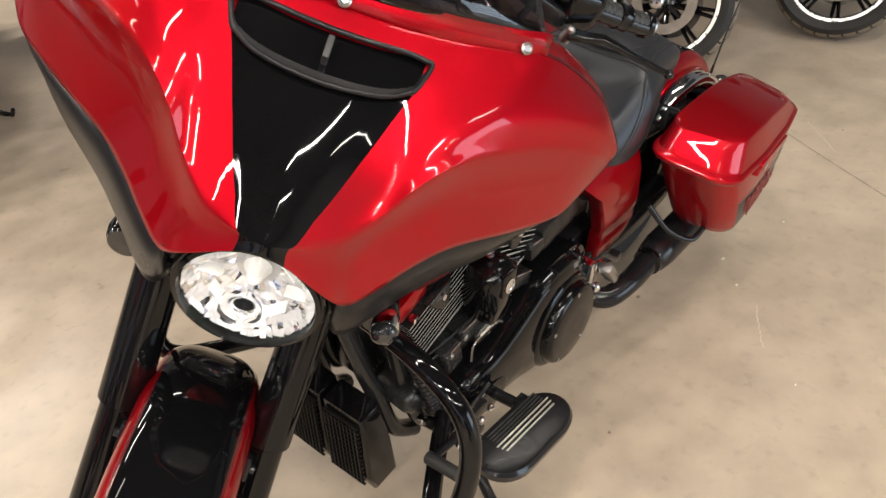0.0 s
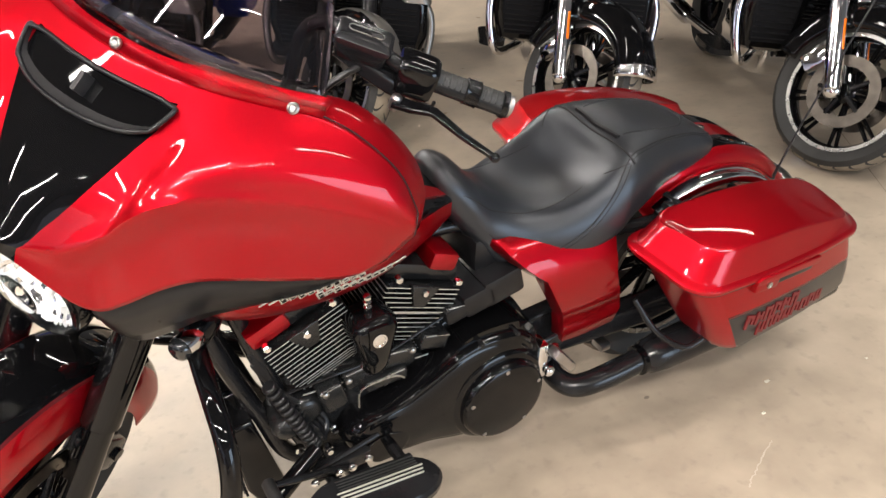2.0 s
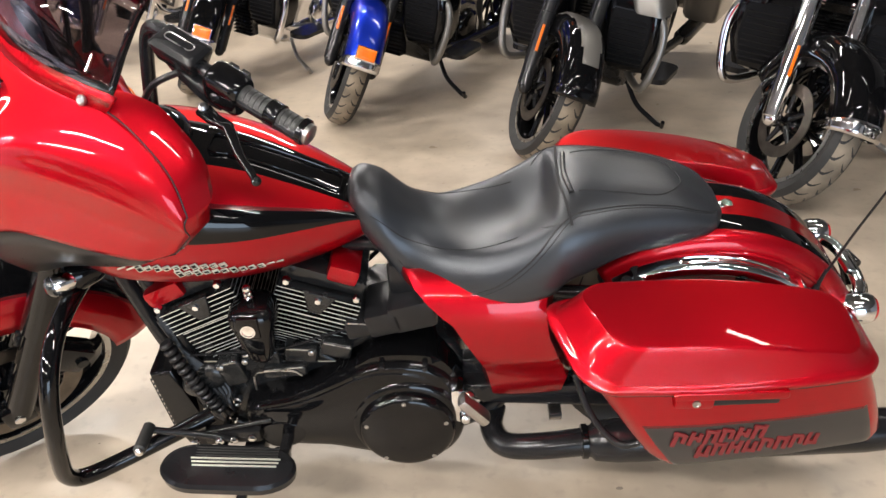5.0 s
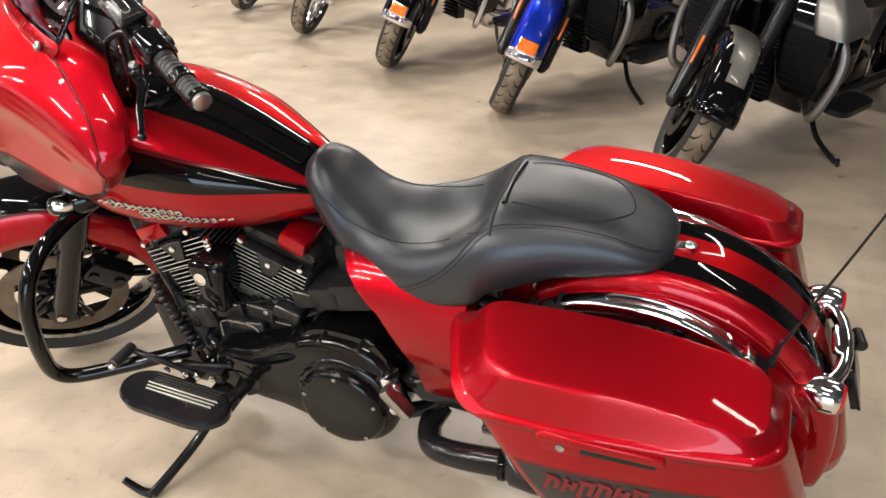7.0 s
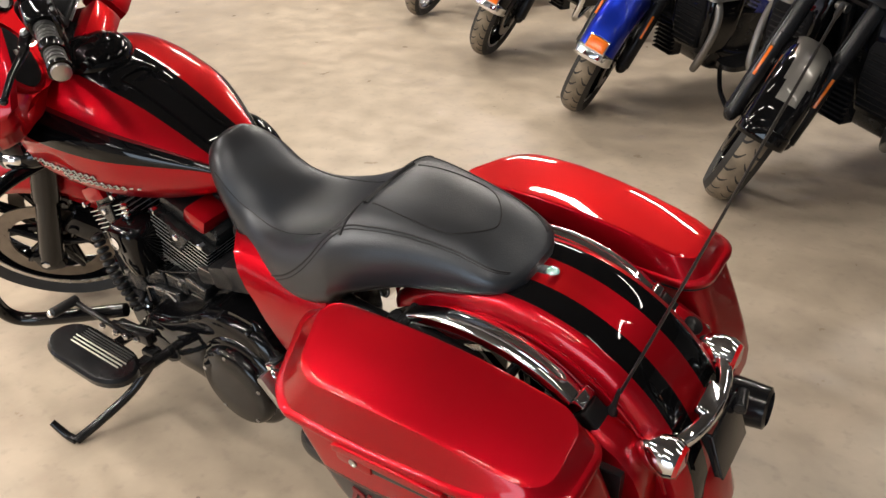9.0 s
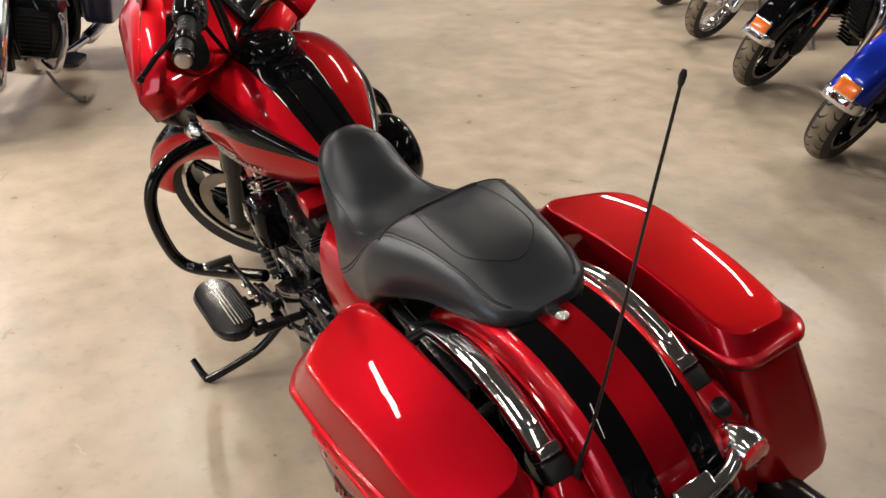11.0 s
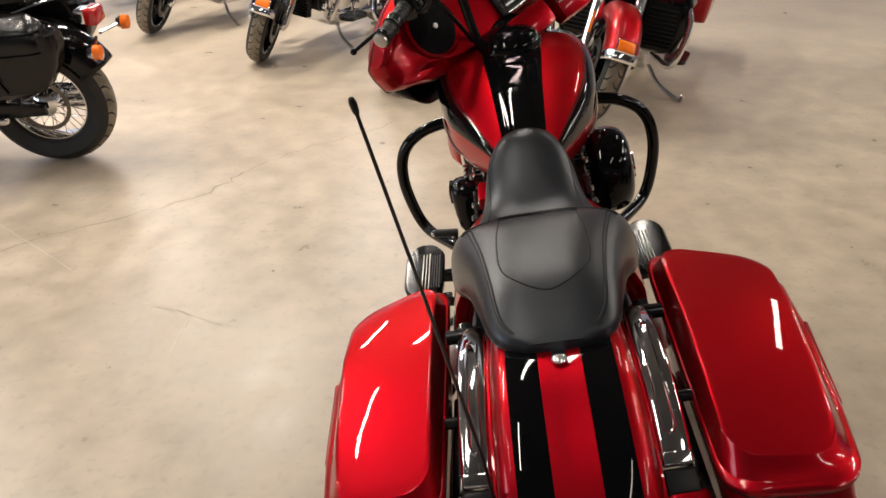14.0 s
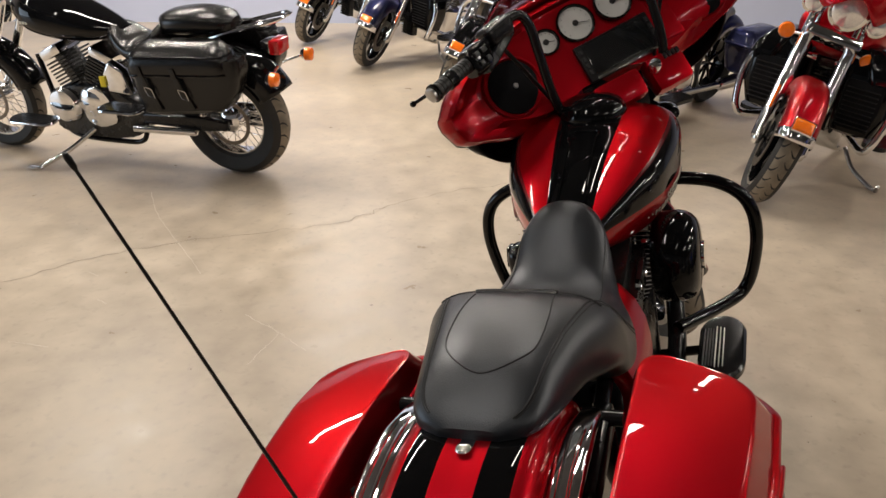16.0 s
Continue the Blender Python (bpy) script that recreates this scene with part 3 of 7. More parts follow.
def along(edge, s):
    """A point of a control curve at 0 (centre) to 1 (wing tip)."""
    k = [Vector(p) for p in edge]
    t = min(max(s, 0.0), 1.0) * (len(k) - 1)
    i = min(int(t), len(k) - 2)
    u = t - i
    p0, p1, p2, p3 = k[max(i - 1, 0)], k[i], k[i + 1], k[min(i + 2, len(k) - 1)]
    return 0.5 * (2 * p1 + (p2 - p0) * u + (2 * p0 - 5 * p1 + 4 * p2 - p3) * u ** 2 + (3 * p1 - p0 - 3 * p2 + p3) * u ** 3)


def shell(s, v, side=1):
    """The fairing's skin: hollow flank up to the rounded shoulder ridge, then the crowned hood up to the screen."""
    low, mid, top = along(LOW_EDGE, s), along(SHOULDER, s), along(TOP_EDGE, s)
    inward = Vector((-0.5, -0.85, 0.1)) * 0.012 * math.sin(math.pi * min(1, max(0, s * 1.05 - 0.05)))
    crown = Vector((0.62, 0.25 * s, 0.74)) * (0.010 + 0.006 * math.sin(math.pi * s))
    keys = [low, low.lerp(mid, 0.5) + inward, low.lerp(mid, 0.88) + inward * 0.3, mid, mid.lerp(top, 0.10) + crown * 0.25, mid.lerp(top, 0.36) + crown, mid.lerp(top, 0.7) + crown * 0.85, top]
    at = float(np.interp(v, (0, 0.2, 0.35, 0.4, 0.46, 0.62, 0.82, 1.0), range(8)))
    i = min(int(at), 6)
    u = at - i
    p0, p1, p2, p3 = keys[max(i - 1, 0)], keys[i], keys[i + 1], keys[min(i + 2, 7)]
    p = 0.5 * (2 * p1 + (p2 - p0) * u + (2 * p0 - 5 * p1 + 4 * p2 - p3) * u ** 2 + (3 * p1 - p0 - 3 * p2 + p3) * u ** 3)
    return Vector((p.x, p.y * side, p.z))


def panel_edge(v):
    return 0.111 + 0.182 * min(1.0, max(0.0, (v - 0.36) / 0.46)) ** 1.1


def fairing_rows(side=1):
    rows = []
    for i in range(ROWS_UP):
        v = i / (ROWS_UP - 1)
        sp = panel_edge(v)
        rows.append([shell(sp * j / PANEL_COLS if j <= PANEL_COLS else sp + (1 - sp) * (j - PANEL_COLS) / (COLS - 1 - PANEL_COLS), v, side) for j in range(COLS)])
    return rows


bm = new_bm()
for side in (-1, 1):
    grid(bm, fairing_rows(side), pick=lambda i, j: 1 if j < PANEL_COLS and i < 0.86 * ROWS_UP else 0)
bmesh.ops.remove_doubles(bm, verts=bm.verts, dist=0.0006)
outer_fairing = solid(part("outer_fairing", bm, [RED, GLOSS], bike, "red fairing shell with a glossy black centre panel", m=STEER), 0.005)

# dark vent across the panel's head
ring = []
for k in np.linspace(-1, 1, 25):
    q = shell(abs(k) * 0.312, 0.918 - 0.03 * abs(k) ** 6)
    ring.append(Vector((q.x + 0.010, math.copysign(q.y, k), q.z + 0.006)))
for k in np.linspace(0.97, -0.97, 25):
    q = shell(abs(k) * 0.296, 0.800 + 0.03 * abs(k) ** 6)
    ring.append(Vector((q.x + 0.012, math.copysign(q.y, k), q.z + 0.006)))
middle = sum(ring, Vector()) / len(ring)
bm = new_bm()
tube(bm, ring + [ring[0], ring[1]], 0.0036, 10, 170)
part("vent_frame", bm, PLASTIC, outer_fairing, "dark grey fairing vent frame", m=STEER)
bm = new_bm()
inner = [p + (Vector((middle.x, p.y * 0.94, middle.z)) - p) * (0.12 if k < 25 else 0.62) + Vector((-0.024, 0, -0.014)) for k, p in enumerate(ring)]
vs = grid(bm, [ring, inner], True)
bm.faces.new(vs[1])
box(bm, middle + Vector((0.002, 0, 0.0)), (0.03, 0.008, 0.04), 0.002, Matrix.Rotation(radians(35), 3, "Y"))
part("vent_mouth", bm, GREY_PLASTIC, outer_fairing, m=STEER)

# red flange with screws, smoked screen
top_curve = [along(TOP_EDGE, k) for k in np.linspace(0, 0.665, 26)]
arc = [Vector((p.x, -p.y, p.z)) for p in reversed(top_curve[1:])] + top_curve
bm = new_bm()
grid(bm, [[p + Vector((0.004, 0, -0.002)) for p in arc], [p + Vector((-0.012, 0, 0.014)) for p in arc], [p + Vector((-0.020, 0, 0.022)) for p in arc]])
solid(part("screen_flange", bm, RED, outer_fairing, "red flange under the screen", m=STEER), 0.006)
for y in (-0.244, 0.0, 0.244):
    p = min(arc, key=lambda q: abs(q.y - y))
    bm = new_bm()
    lathe(bm, p + Vector((0.0, 0, 0.005)), (0.75, 0.3 * (y / 0.244), 0.65), [(0.009, 0), (0.009, 0.005), (0.006, 0.007), (0.004, 0.005), (0.0, 0.005)], 16)
    part("screen_screw", bm, STEEL, outer_fairing, "steel screen screw", m=STEER)
bm = new_bm()
lift = [(-0.004, 0.010), (-0.030, 0.045), (-0.065, 0.095), (-0.110, 0.145), (-0.150, 0.172)]
rows_s = []
for k, (dx, dz) in enumerate(lift):
    shrink = 1.0 - 0.05 * k - 0.02 * k * k * 0.5
    droop = 0.06 * k / 4
    rows_s.append([Vector((p.x + dx, p.y * shrink, p.z + dz - droop * (abs(p.y) / 0.27) ** 2.5)) for p in arc])
grid(bm, rows_s)
screen = solid(part("windscreen", bm, SMOKE, bike, "low smoked windscreen", m=STEER), 0.004)
screen.visible_shadow = False

# inner fairing: rolled rim, dash, speakers, dials, display
low_c, top_c = [along(LOW_EDGE, k) for k in np.linspace(0, 1, 41)], [along(TOP_EDGE, k) for k in np.linspace(0, 1, 41)]
INNER_LOW = [(1.252, 0.444, 1.040), (1.262, 0.415, 1.022), (1.272, 0.365, 1.004), (1.284, 0.305, 0.980), (1.300, 0.230, 0.966), (1.318, 0.150, 0.968), (1.335, 0.085, 0.985)]
inner_low = [along(INNER_LOW, k) for k in np.linspace(0, 1, 28)]
half_loop = top_c + [shell(1.0, v) for v in np.linspace(0.9, 0.1, 9)] + inner_low
rim_loop = half_loop + [Vector((p.x, -p.y, p.z)) for p in reversed(half_loop[1:])]
centre = Vector((1.285, 0, 1.125))


def towards(k, dx, flat):
    """The rim loop, drawn to the centre by k, moved by dx and flattened to the dash plane by flat."""
    out = []
    for p in rim_loop:
        q = p + (centre - p) * k
        plane_x = 1.262 + (q.z - 1.10) * 0.42 - 0.04 * (abs(q.y) / 0.4) ** 2
        swell = 1 + 0.5 * min(1.0, max(0.0, (q.z - 1.06) / 0.10)) * min(1.0, max(0.0, (abs(q.y) - 0.22) / 0.08))
        out.append(Vector((q.x + dx * swell, q.y, q.z)) * (1 - flat) + Vector((plane_x, q.y, q.z)) * flat)
    return out


bm = new_bm()
vs = grid(bm, [towards(0.0, 0.0, 0), towards(0.004, -0.018, 0.0), towards(0.025, -0.038, 0.0), towards(0.06, -0.050, 0.05), towards(0.11, -0.045, 0.2), towards(0.17, -0.02, 0.55), towards(0.25, 0.0, 0.95), towards(0.5, 0, 1.0), towards(0.8, 0, 1.0)], True)
bm.faces.new(vs[-1])
inner_fairing = part("inner_fairing", bm, RED, bike, "red inner fairing with dash", m=STEER)
bm = new_bm()
for side in (-1, 1):
    near = [Vector((p.x, p.y * side, p.z)) for p in inner_low]
    far = [Vector((p.x, p.y * side, p.z)) for p in (along(LOW_EDGE, k) for k in np.linspace(1, 0.33, 28))]
    grid(bm, [near, [p.lerp(q, 0.5) + Vector((0, 0, -0.004)) for p, q in zip(near, far)], far])
part("wing_underside", bm, SATIN, inner_fairing, "black underside of the fairing wings", m=STEER)
bm = new_bm()
tube(bm, [p + Vector((-0.002, 0, 0)) for p in rim_loop] + [rim_loop[0] + Vector((-0.002, 0, 0))], 0.0014, 8, 260)
part("edge_seal", bm, PLASTIC, inner_fairing, "thin black edge seal", m=STEER)

DASH_N = Vector((-0.92, 0, 0.39)).normalized()
DASH_U = Vector((0.39, 0, 0.92)).normalized()


def dash(y, h, out=0.0):
    return Vector((1.266, -0.055, 1.10)) + Vector((0 - 0.04 * (abs(y) / 0.4) ** 2, y, 0)) + DASH_U * h + DASH_N * out


for y, h, r, o in ((-0.066, 0.084, 0.046, 0.014), (0.050, 0.080, 0.046, 0.004), (-0.166, 0.078, 0.030, 0.018), (0.148, 0.072, 0.030, 0.0)):
    bm = new_bm()
    lathe(bm, dash(y, h, -0.012 + o), DASH_N, [(r, 0), (r + 0.007, 0.004), (r + 0.008, 0.020), (r + 0.003, 0.024), (r, 0.016), (r - 0.001, 0.0)], 40)
    g = part("gauge_housing", bm, GLOSS, inner_fairing, "round black-ringed gauge", m=STEER)
    bm = new_bm()
    lathe(bm, dash(y, h, 0.002 + o), DASH_N, [(r, 0), (r, 0.002), (0.012, 0.0024), (0.0, 0.0024)], 40)
    part("dial", bm, DIAL, g, "pale grey dial", m=STEER)
    bm = new_bm()
    lathe(bm, dash(y, h, 0.004 + o), DASH_N, [(0.008, 0), (0.008, 0.004), (0.0, 0.005)], 16)
    for k in range(11):
        t = radians(-40 + 26 * k)
        d = Vector((0, 1, 0)) * math.cos(t) + DASH_U * math.sin(t)
        box(bm, dash(y, h, 0.005 + o) + d * (r * 0.84), (0.0015, 0.0015, 0.0015), 0)
    t = radians(200)
    d = Vector((0, 1, 0)) * math.cos(t) + DASH_U * math.sin(t)
    rod(bm, dash(y, h, 0.007 + o), dash(y, h, 0.007 + o) + d * r * 0.8, 0.0014, 0.0006, 6)
    part("needle", bm, STITCH, g, m=STEER)
DASH_TURN = Matrix((DASH_N, Vector((0, 1, 0)), DASH_U)).transposed()
bm = new_bm()
box(bm, dash(-0.018, -0.036, 0.008), (0.020, 0.228, 0.110), 0.008, DASH_TURN)
display = part("display_frame", bm, PLASTIC, inner_fairing, "black dash display", m=STEER)
bm = new_bm()
box(bm, dash(-0.018, -0.033, 0.0185), (0.004, 0.182, 0.088), 0.002, DASH_TURN)
part("display_glass", bm, SCREEN, display, m=STEER)
bm = new_bm()
for side in (-1, 1):
    for k in range(4):
        box(bm, dash(0.102 * side - 0.018, -0.063 + 0.02 * k, 0.019), (0.004, 0.009, 0.012), 0.001, DASH_TURN)
pieces("display_button", bm, GREY_PLASTIC, display, m=STEER)
bm = new_bm()
box(bm, dash(-0.018, -0.087, 0.020), (0.006, 0.190, 0.008), 0.001, DASH_TURN)
part("display_trim", bm, CHROME, display, "bright display trim", m=STEER)
bm = new_bm()
box(bm, dash(-0.172, -0.02, 0.004), (0.016, 0.06, 0.12), 0.006, DASH_TURN)
part("glove_door", bm, RED, inner_fairing, "small red dash door", m=STEER)
for side in (-1, 1):
    bm = new_bm()
    way = (DASH_N + Vector((0, -0.20 * side, -0.12))).normalized()
    o = dash(0.290 * side, 0.008, -0.004)
    lathe(bm, o, way, [(0.090, -0.02), (0.086, 0.010), (0.078, 0.014), (0.073, 0.006)], 40)
    sp = part("speaker_ring", bm, RED, inner_fairing, m=STEER)
    bm = new_bm()
    lathe(bm, o, way, [(0.075, 0.000), (0.073, 0.010), (0.05, 0.017), (0.0, 0.019)], 40)
    part("speaker_grille", bm, GRILLE, sp, "round black speaker grille", m=STEER)
    bm = new_bm()
    lathe(bm, o + way * 0.02, way, [(0.008, 0), (0.007, 0.003), (0.0, 0.003)], 16)
    part("speaker_badge", bm, STEEL, sp, m=STEER)
bm = new_bm()
box(bm, dash(-0.098, -0.155, 0.012), (0.07, 0.11, 0.10), 0.02, DASH_TURN)
box(bm, dash(0.05, -0.15, 0.02), (0.07, 0.14, 0.08), 0.02, DASH_TURN)
part("dash_skirt", bm, RED, inner_fairing, "red dash skirt", m=STEER)
bm = new_bm()
lathe(bm, dash(-0.062, -0.140, 0.042), DASH_N + Vector((0, 0, 0.6)), [(0.018, 0), (0.018, 0.02), (0.014, 0.026), (0.0, 0.028)], 24)
part("ignition_knob", bm, CHROME, inner_fairing, "chrome ignition knob", m=STEER)
bm = new_bm()
for k in range(4):
    box(bm, dash(-0.100 - 0.012 * k, -0.122, 0.047), (0.012, 0.009, 0.016), 0.002, DASH_TURN)
pieces("dash_switch", bm, PLASTIC, inner_fairing, m=STEER)

# headlight in its black nacelle
HEAD = Vector((1.556, 0, 0.918))
HEAD_WAY = Vector((1, 0, -0.02)).normalized()
bm = new_bm()
lathe(bm, HEAD - HEAD_WAY * 0.09, HEAD_WAY, [(0.05, 0), (0.085, 0.02), (0.103, 0.06), (0.108, 0.088), (0.104, 0.098), (0.095, 0.098), (0.0935, 0.085), (0.0905, 0.055), (0.078, 0.024), (0.046, 0.004)], 48, loop=True)
headlight = part("headlight", bm, GLOSS, bike, "round clear headlight in a black bowl", m=STEER)
bm = new_bm()
rnd = random.Random(11)
ha, hc, hw = frame_of(HEAD_WAY)
cup = [(0.091 * math.sqrt(k / 8), 0.056 * (k / 8) ** 1.1) for k in range(1, 9)]
lathe(bm, HEAD - HEAD_WAY * 0.0605, HEAD_WAY, [(0.0, 0.0)] + cup, 64, caps=False)
for (r0, h0), (r1, h1) in zip(cup[:-1], cup[1:]):
    n = int(2 * math.pi * r1 / 0.0095)
    for k in range(n):
        t0, t1 = 2 * math.pi * k / n, 2 * math.pi * (k + 0.96) / n
        lift = [rnd.uniform(0.0005, 0.0065) for q in range(4)]
        quad = [(r0, h0, t0), (r0, h0, t1), (r1, h1, t1), (r1, h1, t0)]
        f = bm.faces.new([bm.verts.new(HEAD - HEAD_WAY * 0.060 + hw * (h + u) + (ha * math.cos(t) + hc * math.sin(t)) * r) for (r, h, t), u in zip(quad, lift)])
        f.material_index = rnd.choice((0, 0, 1))
part("reflector", bm, [REFLECTOR, CHROME], headlight, "faceted silver reflector", smooth=False, m=STEER)
bm = new_bm()
lathe(bm, HEAD - HEAD_WAY * 0.05, HEAD_WAY, [(0.020, 0.0), (0.013, 0.012), (0.011, 0.022), (0.007, 0.028), (0.0, 0.030)], 24)
for k in range(8):
    t = 2 * math.pi * k / 8
    d = Vector((0, math.cos(t), math.sin(t)))
    box(bm, HEAD - HEAD_WAY * 0.025 + d * 0.06, (0.02, 0.004, 0.03), 0.001, Matrix.Rotation(-t + math.pi / 2, 3, "X"))
part("bulb_shield", bm, HOUSING, headlight, m=STEER)
bm = new_bm()
lathe(bm, HEAD - HEAD_WAY * 0.0, HEAD_WAY, [(0.094, 0.0), (0.093, 0.006), (0.075, 0.019), (0.045, 0.028), (0.0, 0.032)], 48, caps=False)
lens = solid(part("lens", bm, LENS, headlight, "clear glass lens", m=STEER), 0.003)
lens.visible_shadow = False
bm = new_bm()
lathe(bm, HEAD + HEAD_WAY * 0.002, HEAD_WAY, [(0.094, 0), (0.1, 0.003), (0.1, 0.010), (0.094, 0.012)], 48, loop=True)
part("lamp_ring", bm, GLOSS, headlight, m=STEER)

# black lower trim under both wings, and the nacelle cheeks
bm = new_bm()
for side in (-1, 1):
    hang = []
    for k, (pull, drop, back) in enumerate(((0.0, 0.0, 0.0), (0.010, 0.062, -0.002), (0.03, 0.120, -0.012), (0.09, 0.165, -0.03))):
        row = []
        for j in range(11, 38):
            p = low_c[j]
            u = (j - 11) / 26
            fall = drop * (0.45 * (1 - u) + 0.78 * math.sin(math.pi * u) ** 0.8)
            row.append(Vector((p.x + back - 0.01, (p.y * (1 - pull) + 0.10 * pull) * side, p.z - fall + 0.004)))
        hang.append(row)
    grid(bm, hang)
solid(part("fairing_skirt", bm, PLASTIC, bike, "black trim under the fairing", m=STEER), 0.005)
bm = new_bm()
box(bm, (1.405, 0, 0.86), (0.07, 0.26, 0.12), 0.02, Matrix.Rotation(radians(-20), 3, "Y"))
for s in (-1, 1):
    box(bm, (1.45, 0.112 * s, 0.872), (0.12, 0.022, 0.09), 0.01, Matrix.Rotation(radians(-20), 3, "Y"))
box(bm, (1.41, 0, 0.79), (0.10, 0.27, 0.05), 0.015, Matrix.Rotation(radians(-28), 3, "Y"))
part("fork_yoke", bm, SATIN, bike, "black fork yoke and nacelle", m=FORK)
for side in (-1, 1):
    bm = new_bm()
    rod(bm, (1.42, 0.10 * side, 0.815), (1.42, 0.185 * side, 0.80), 0.012, None, 12)
    lathe(bm, (1.36, 0.20 * side, 0.80), (1, 0.0, 0.0), [(0.0, -0.012), (0.018, -0.006), (0.029, 0.02), (0.033, 0.055), (0.030, 0.068), (0.0, 0.072)], 24)
    sig = part("turn_signal", bm, GLOSS, bike, "black bullet turn signal", m=STEER)
    bm = new_bm()
    lathe(bm, (1.43, 0.20 * side, 0.80), (1, 0, 0), [(0.028, 0), (0.026, 0.006), (0.0, 0.009)], 24)
    part("signal_lens", bm, SCREEN, sig, m=STEER)
    bm = new_bm()
    lathe(bm, (1.405, 0.165 * side, 0.80), (0, side, 0), [(0.014, -0.01), (0.022, -0.004), (0.026, 0.02), (0.022, 0.04), (0.014, 0.044)], 20)
    part("signal_collar", bm, CHROME, sig, "smoky chrome collar", m=STEER)

bm = new_bm()
lathe(bm, (1.335, 0.212, 0.735), (-0.85, -0.53, 0.02), [(0.020, 0), (0.023, 0.003), (0.024, 0.018), (0.021, 0.034), (0.014, 0.046), (0.0, 0.050)], 28)
cup_part = part("chrome_cup", bm, CHROME, bike, "bright chrome cup behind the turn signal")
bm = new_bm()
lathe(bm, (1.334, 0.2115, 0.735), (0.85, 0.53, -0.02), [(0.0225, -0.002), (0.0225, 0.004), (0.018, 0.012), (0.010, 0.016), (0.0, 0.017)], 28)
part("signal_bowl", bm, SCREEN, cup_part, "dark smoked signal lens")

# handlebar with grips, housings, levers
BAR = [(1.215, 0.0, 0.955), (1.215, 0.08, 0.955), (1.207, 0.135, 0.968), (1.190, 0.160, 1.005), (1.166, 0.167, 1.08), (1.146, 0.164, 1.18), (1.130, 0.164, 1.250), (1.117, 0.184, 1.284), (1.102, 0.230, 1.284), (1.086, 0.290, 1.264), (1.066, 0.352, 1.243), (1.020, 0.452, 1.226), (1.006, 0.486, 1.222)]
bm = new_bm()
tube(bm, [(x, -y, z) for x, y, z in reversed(BAR[1:])] + BAR, 0.0127, 14, 120)
handlebar = part("handlebar", bm, SATIN, bike, "black handlebar", m=STEER)
for side in (-1, 1):
    def hb(p, side=side):
        return Vector((p[0], p[1] * side, p[2]))
    a0, a1 = hb((1.050, 0.366, 1.240)), hb((0.997, 0.481, 1.223))
    w = (a1 - a0).normalized()
    length = (a1 - a0).length
    bm = new_bm()
    prof = [(0.017, 0), (0.0205, 0.002)]
    for k in range(11):
        h = length * (0.03 + 0.87 * k / 11)
        rr = 0.0192 - 0.0004 * (k > 5)
        prof += [(rr, h), (rr, h + length * 0.055), (rr - 0.0012, h + length * 0.060), (rr - 0.0012, h + length * 0.072)]
    prof += [(0.018, length * 0.90), (0.016, length * 0.92)]
    lathe(bm, a0, w, prof, 24)
    g = part("grip", bm, GRIP, handlebar, "dark rubber grip with a glossy band", m=STEER)
    bm = new_bm()
    lathe(bm, a0 + w * length * 0.40, w, [(0.0195, 0), (0.0225, 0.002), (0.0215, 0.006), (0.0215, 0.020), (0.0225, 0.024), (0.0195, 0.026)], 24)
    part("grip_band", bm, GLOSS, g, "glossy black grip band", m=STEER)
    bm = new_bm()
    lathe(bm, a0 + w * length * 0.90, w, [(0.018, 0), (0.0225, 0.002), (0.0225, 0.010), (0.018, 0.012)], 24)
    part("grip_collar", bm, GLOSS, g, m=STEER)
    bm = new_bm()
    lathe(bm, a0 + w * (length * 0.90 + 0.011), w, [(0.0165, 0), (0.018, 0.001), (0.018, 0.008), (0.014, 0.010), (0.0, 0.0105)], 20)
    part("grip_end", bm, STEEL, g, "bright knurled end cap", m=STEER)
    across = Vector((0, 0, 1)).cross(w).normalized()
    up = w.cross(across)
    turn = Matrix((w, across, up)).transposed()
    # the switch housing: an upright rounded clamshell, flat on top towards the rider
    bm = new_bm()
    rings = []
    for h, k in ((-0.062, 0.90), (-0.058, 0.98), (-0.050, 1.0), (-0.012, 1.0), (-0.004, 0.97), (0.002, 0.86)):
        ring = []
        for j in range(32):
            t = 2 * math.pi * j / 32
            cx, cz = math.copysign(abs(math.cos(t)) ** 0.62, math.cos(t)), math.copysign(abs(math.sin(t)) ** 0.62, math.sin(t))
            ring.append(a0 + w * h + across * cx * 0.029 * k + up * (cz * 0.036 * k - 0.004))
        rings.append(ring)
    loft(bm, rings)
    hs = part("switch_housing", bm, GLOSS, handlebar, "glossy black switch housing", m=STEER)
    back = across if across.x < 0 else -across
    bm = new_bm()
    for h, z, sx, sz in ((-0.018, 0.012, 0.016, 0.014), (-0.042, 0.012, 0.018, 0.014), (-0.020, -0.012, 0.014, 0.012), (-0.044, -0.014, 0.014, 0.016)):
        box(bm, a0 + w * h + back * 0.030 + up * z, (sx, 0.008, sz), 0.002, turn)
    pieces("switch_button", bm, PLASTIC, hs, m=STEER)
    bm = new_bm()
    lathe(bm, a0 - w * 0.020 + up * 0.002 + back * 0.028, back, [(0.004, 0), (0.004, 0.002), (0.0, 0.0025)], 10)
    part("housing_screw", bm, STEEL, hs, m=STEER)
    # fluid reservoir with a chamfered lid and an outlined oval plate
    mid = a0 - w * 0.126 + up * 0.020
    bm = new_bm()
    rings = []
    for z, sx, sy in ((-0.030, 0.030, 0.016), (-0.022, 0.040, 0.022), (0.004, 0.044, 0.027), (0.007, 0.044, 0.027)):
        rings.append([mid + w * x + across * y + up * z for x, y in soft_rect(-sx, sx, -sy, sy, 0.008, 4)])
    loft(bm, rings)
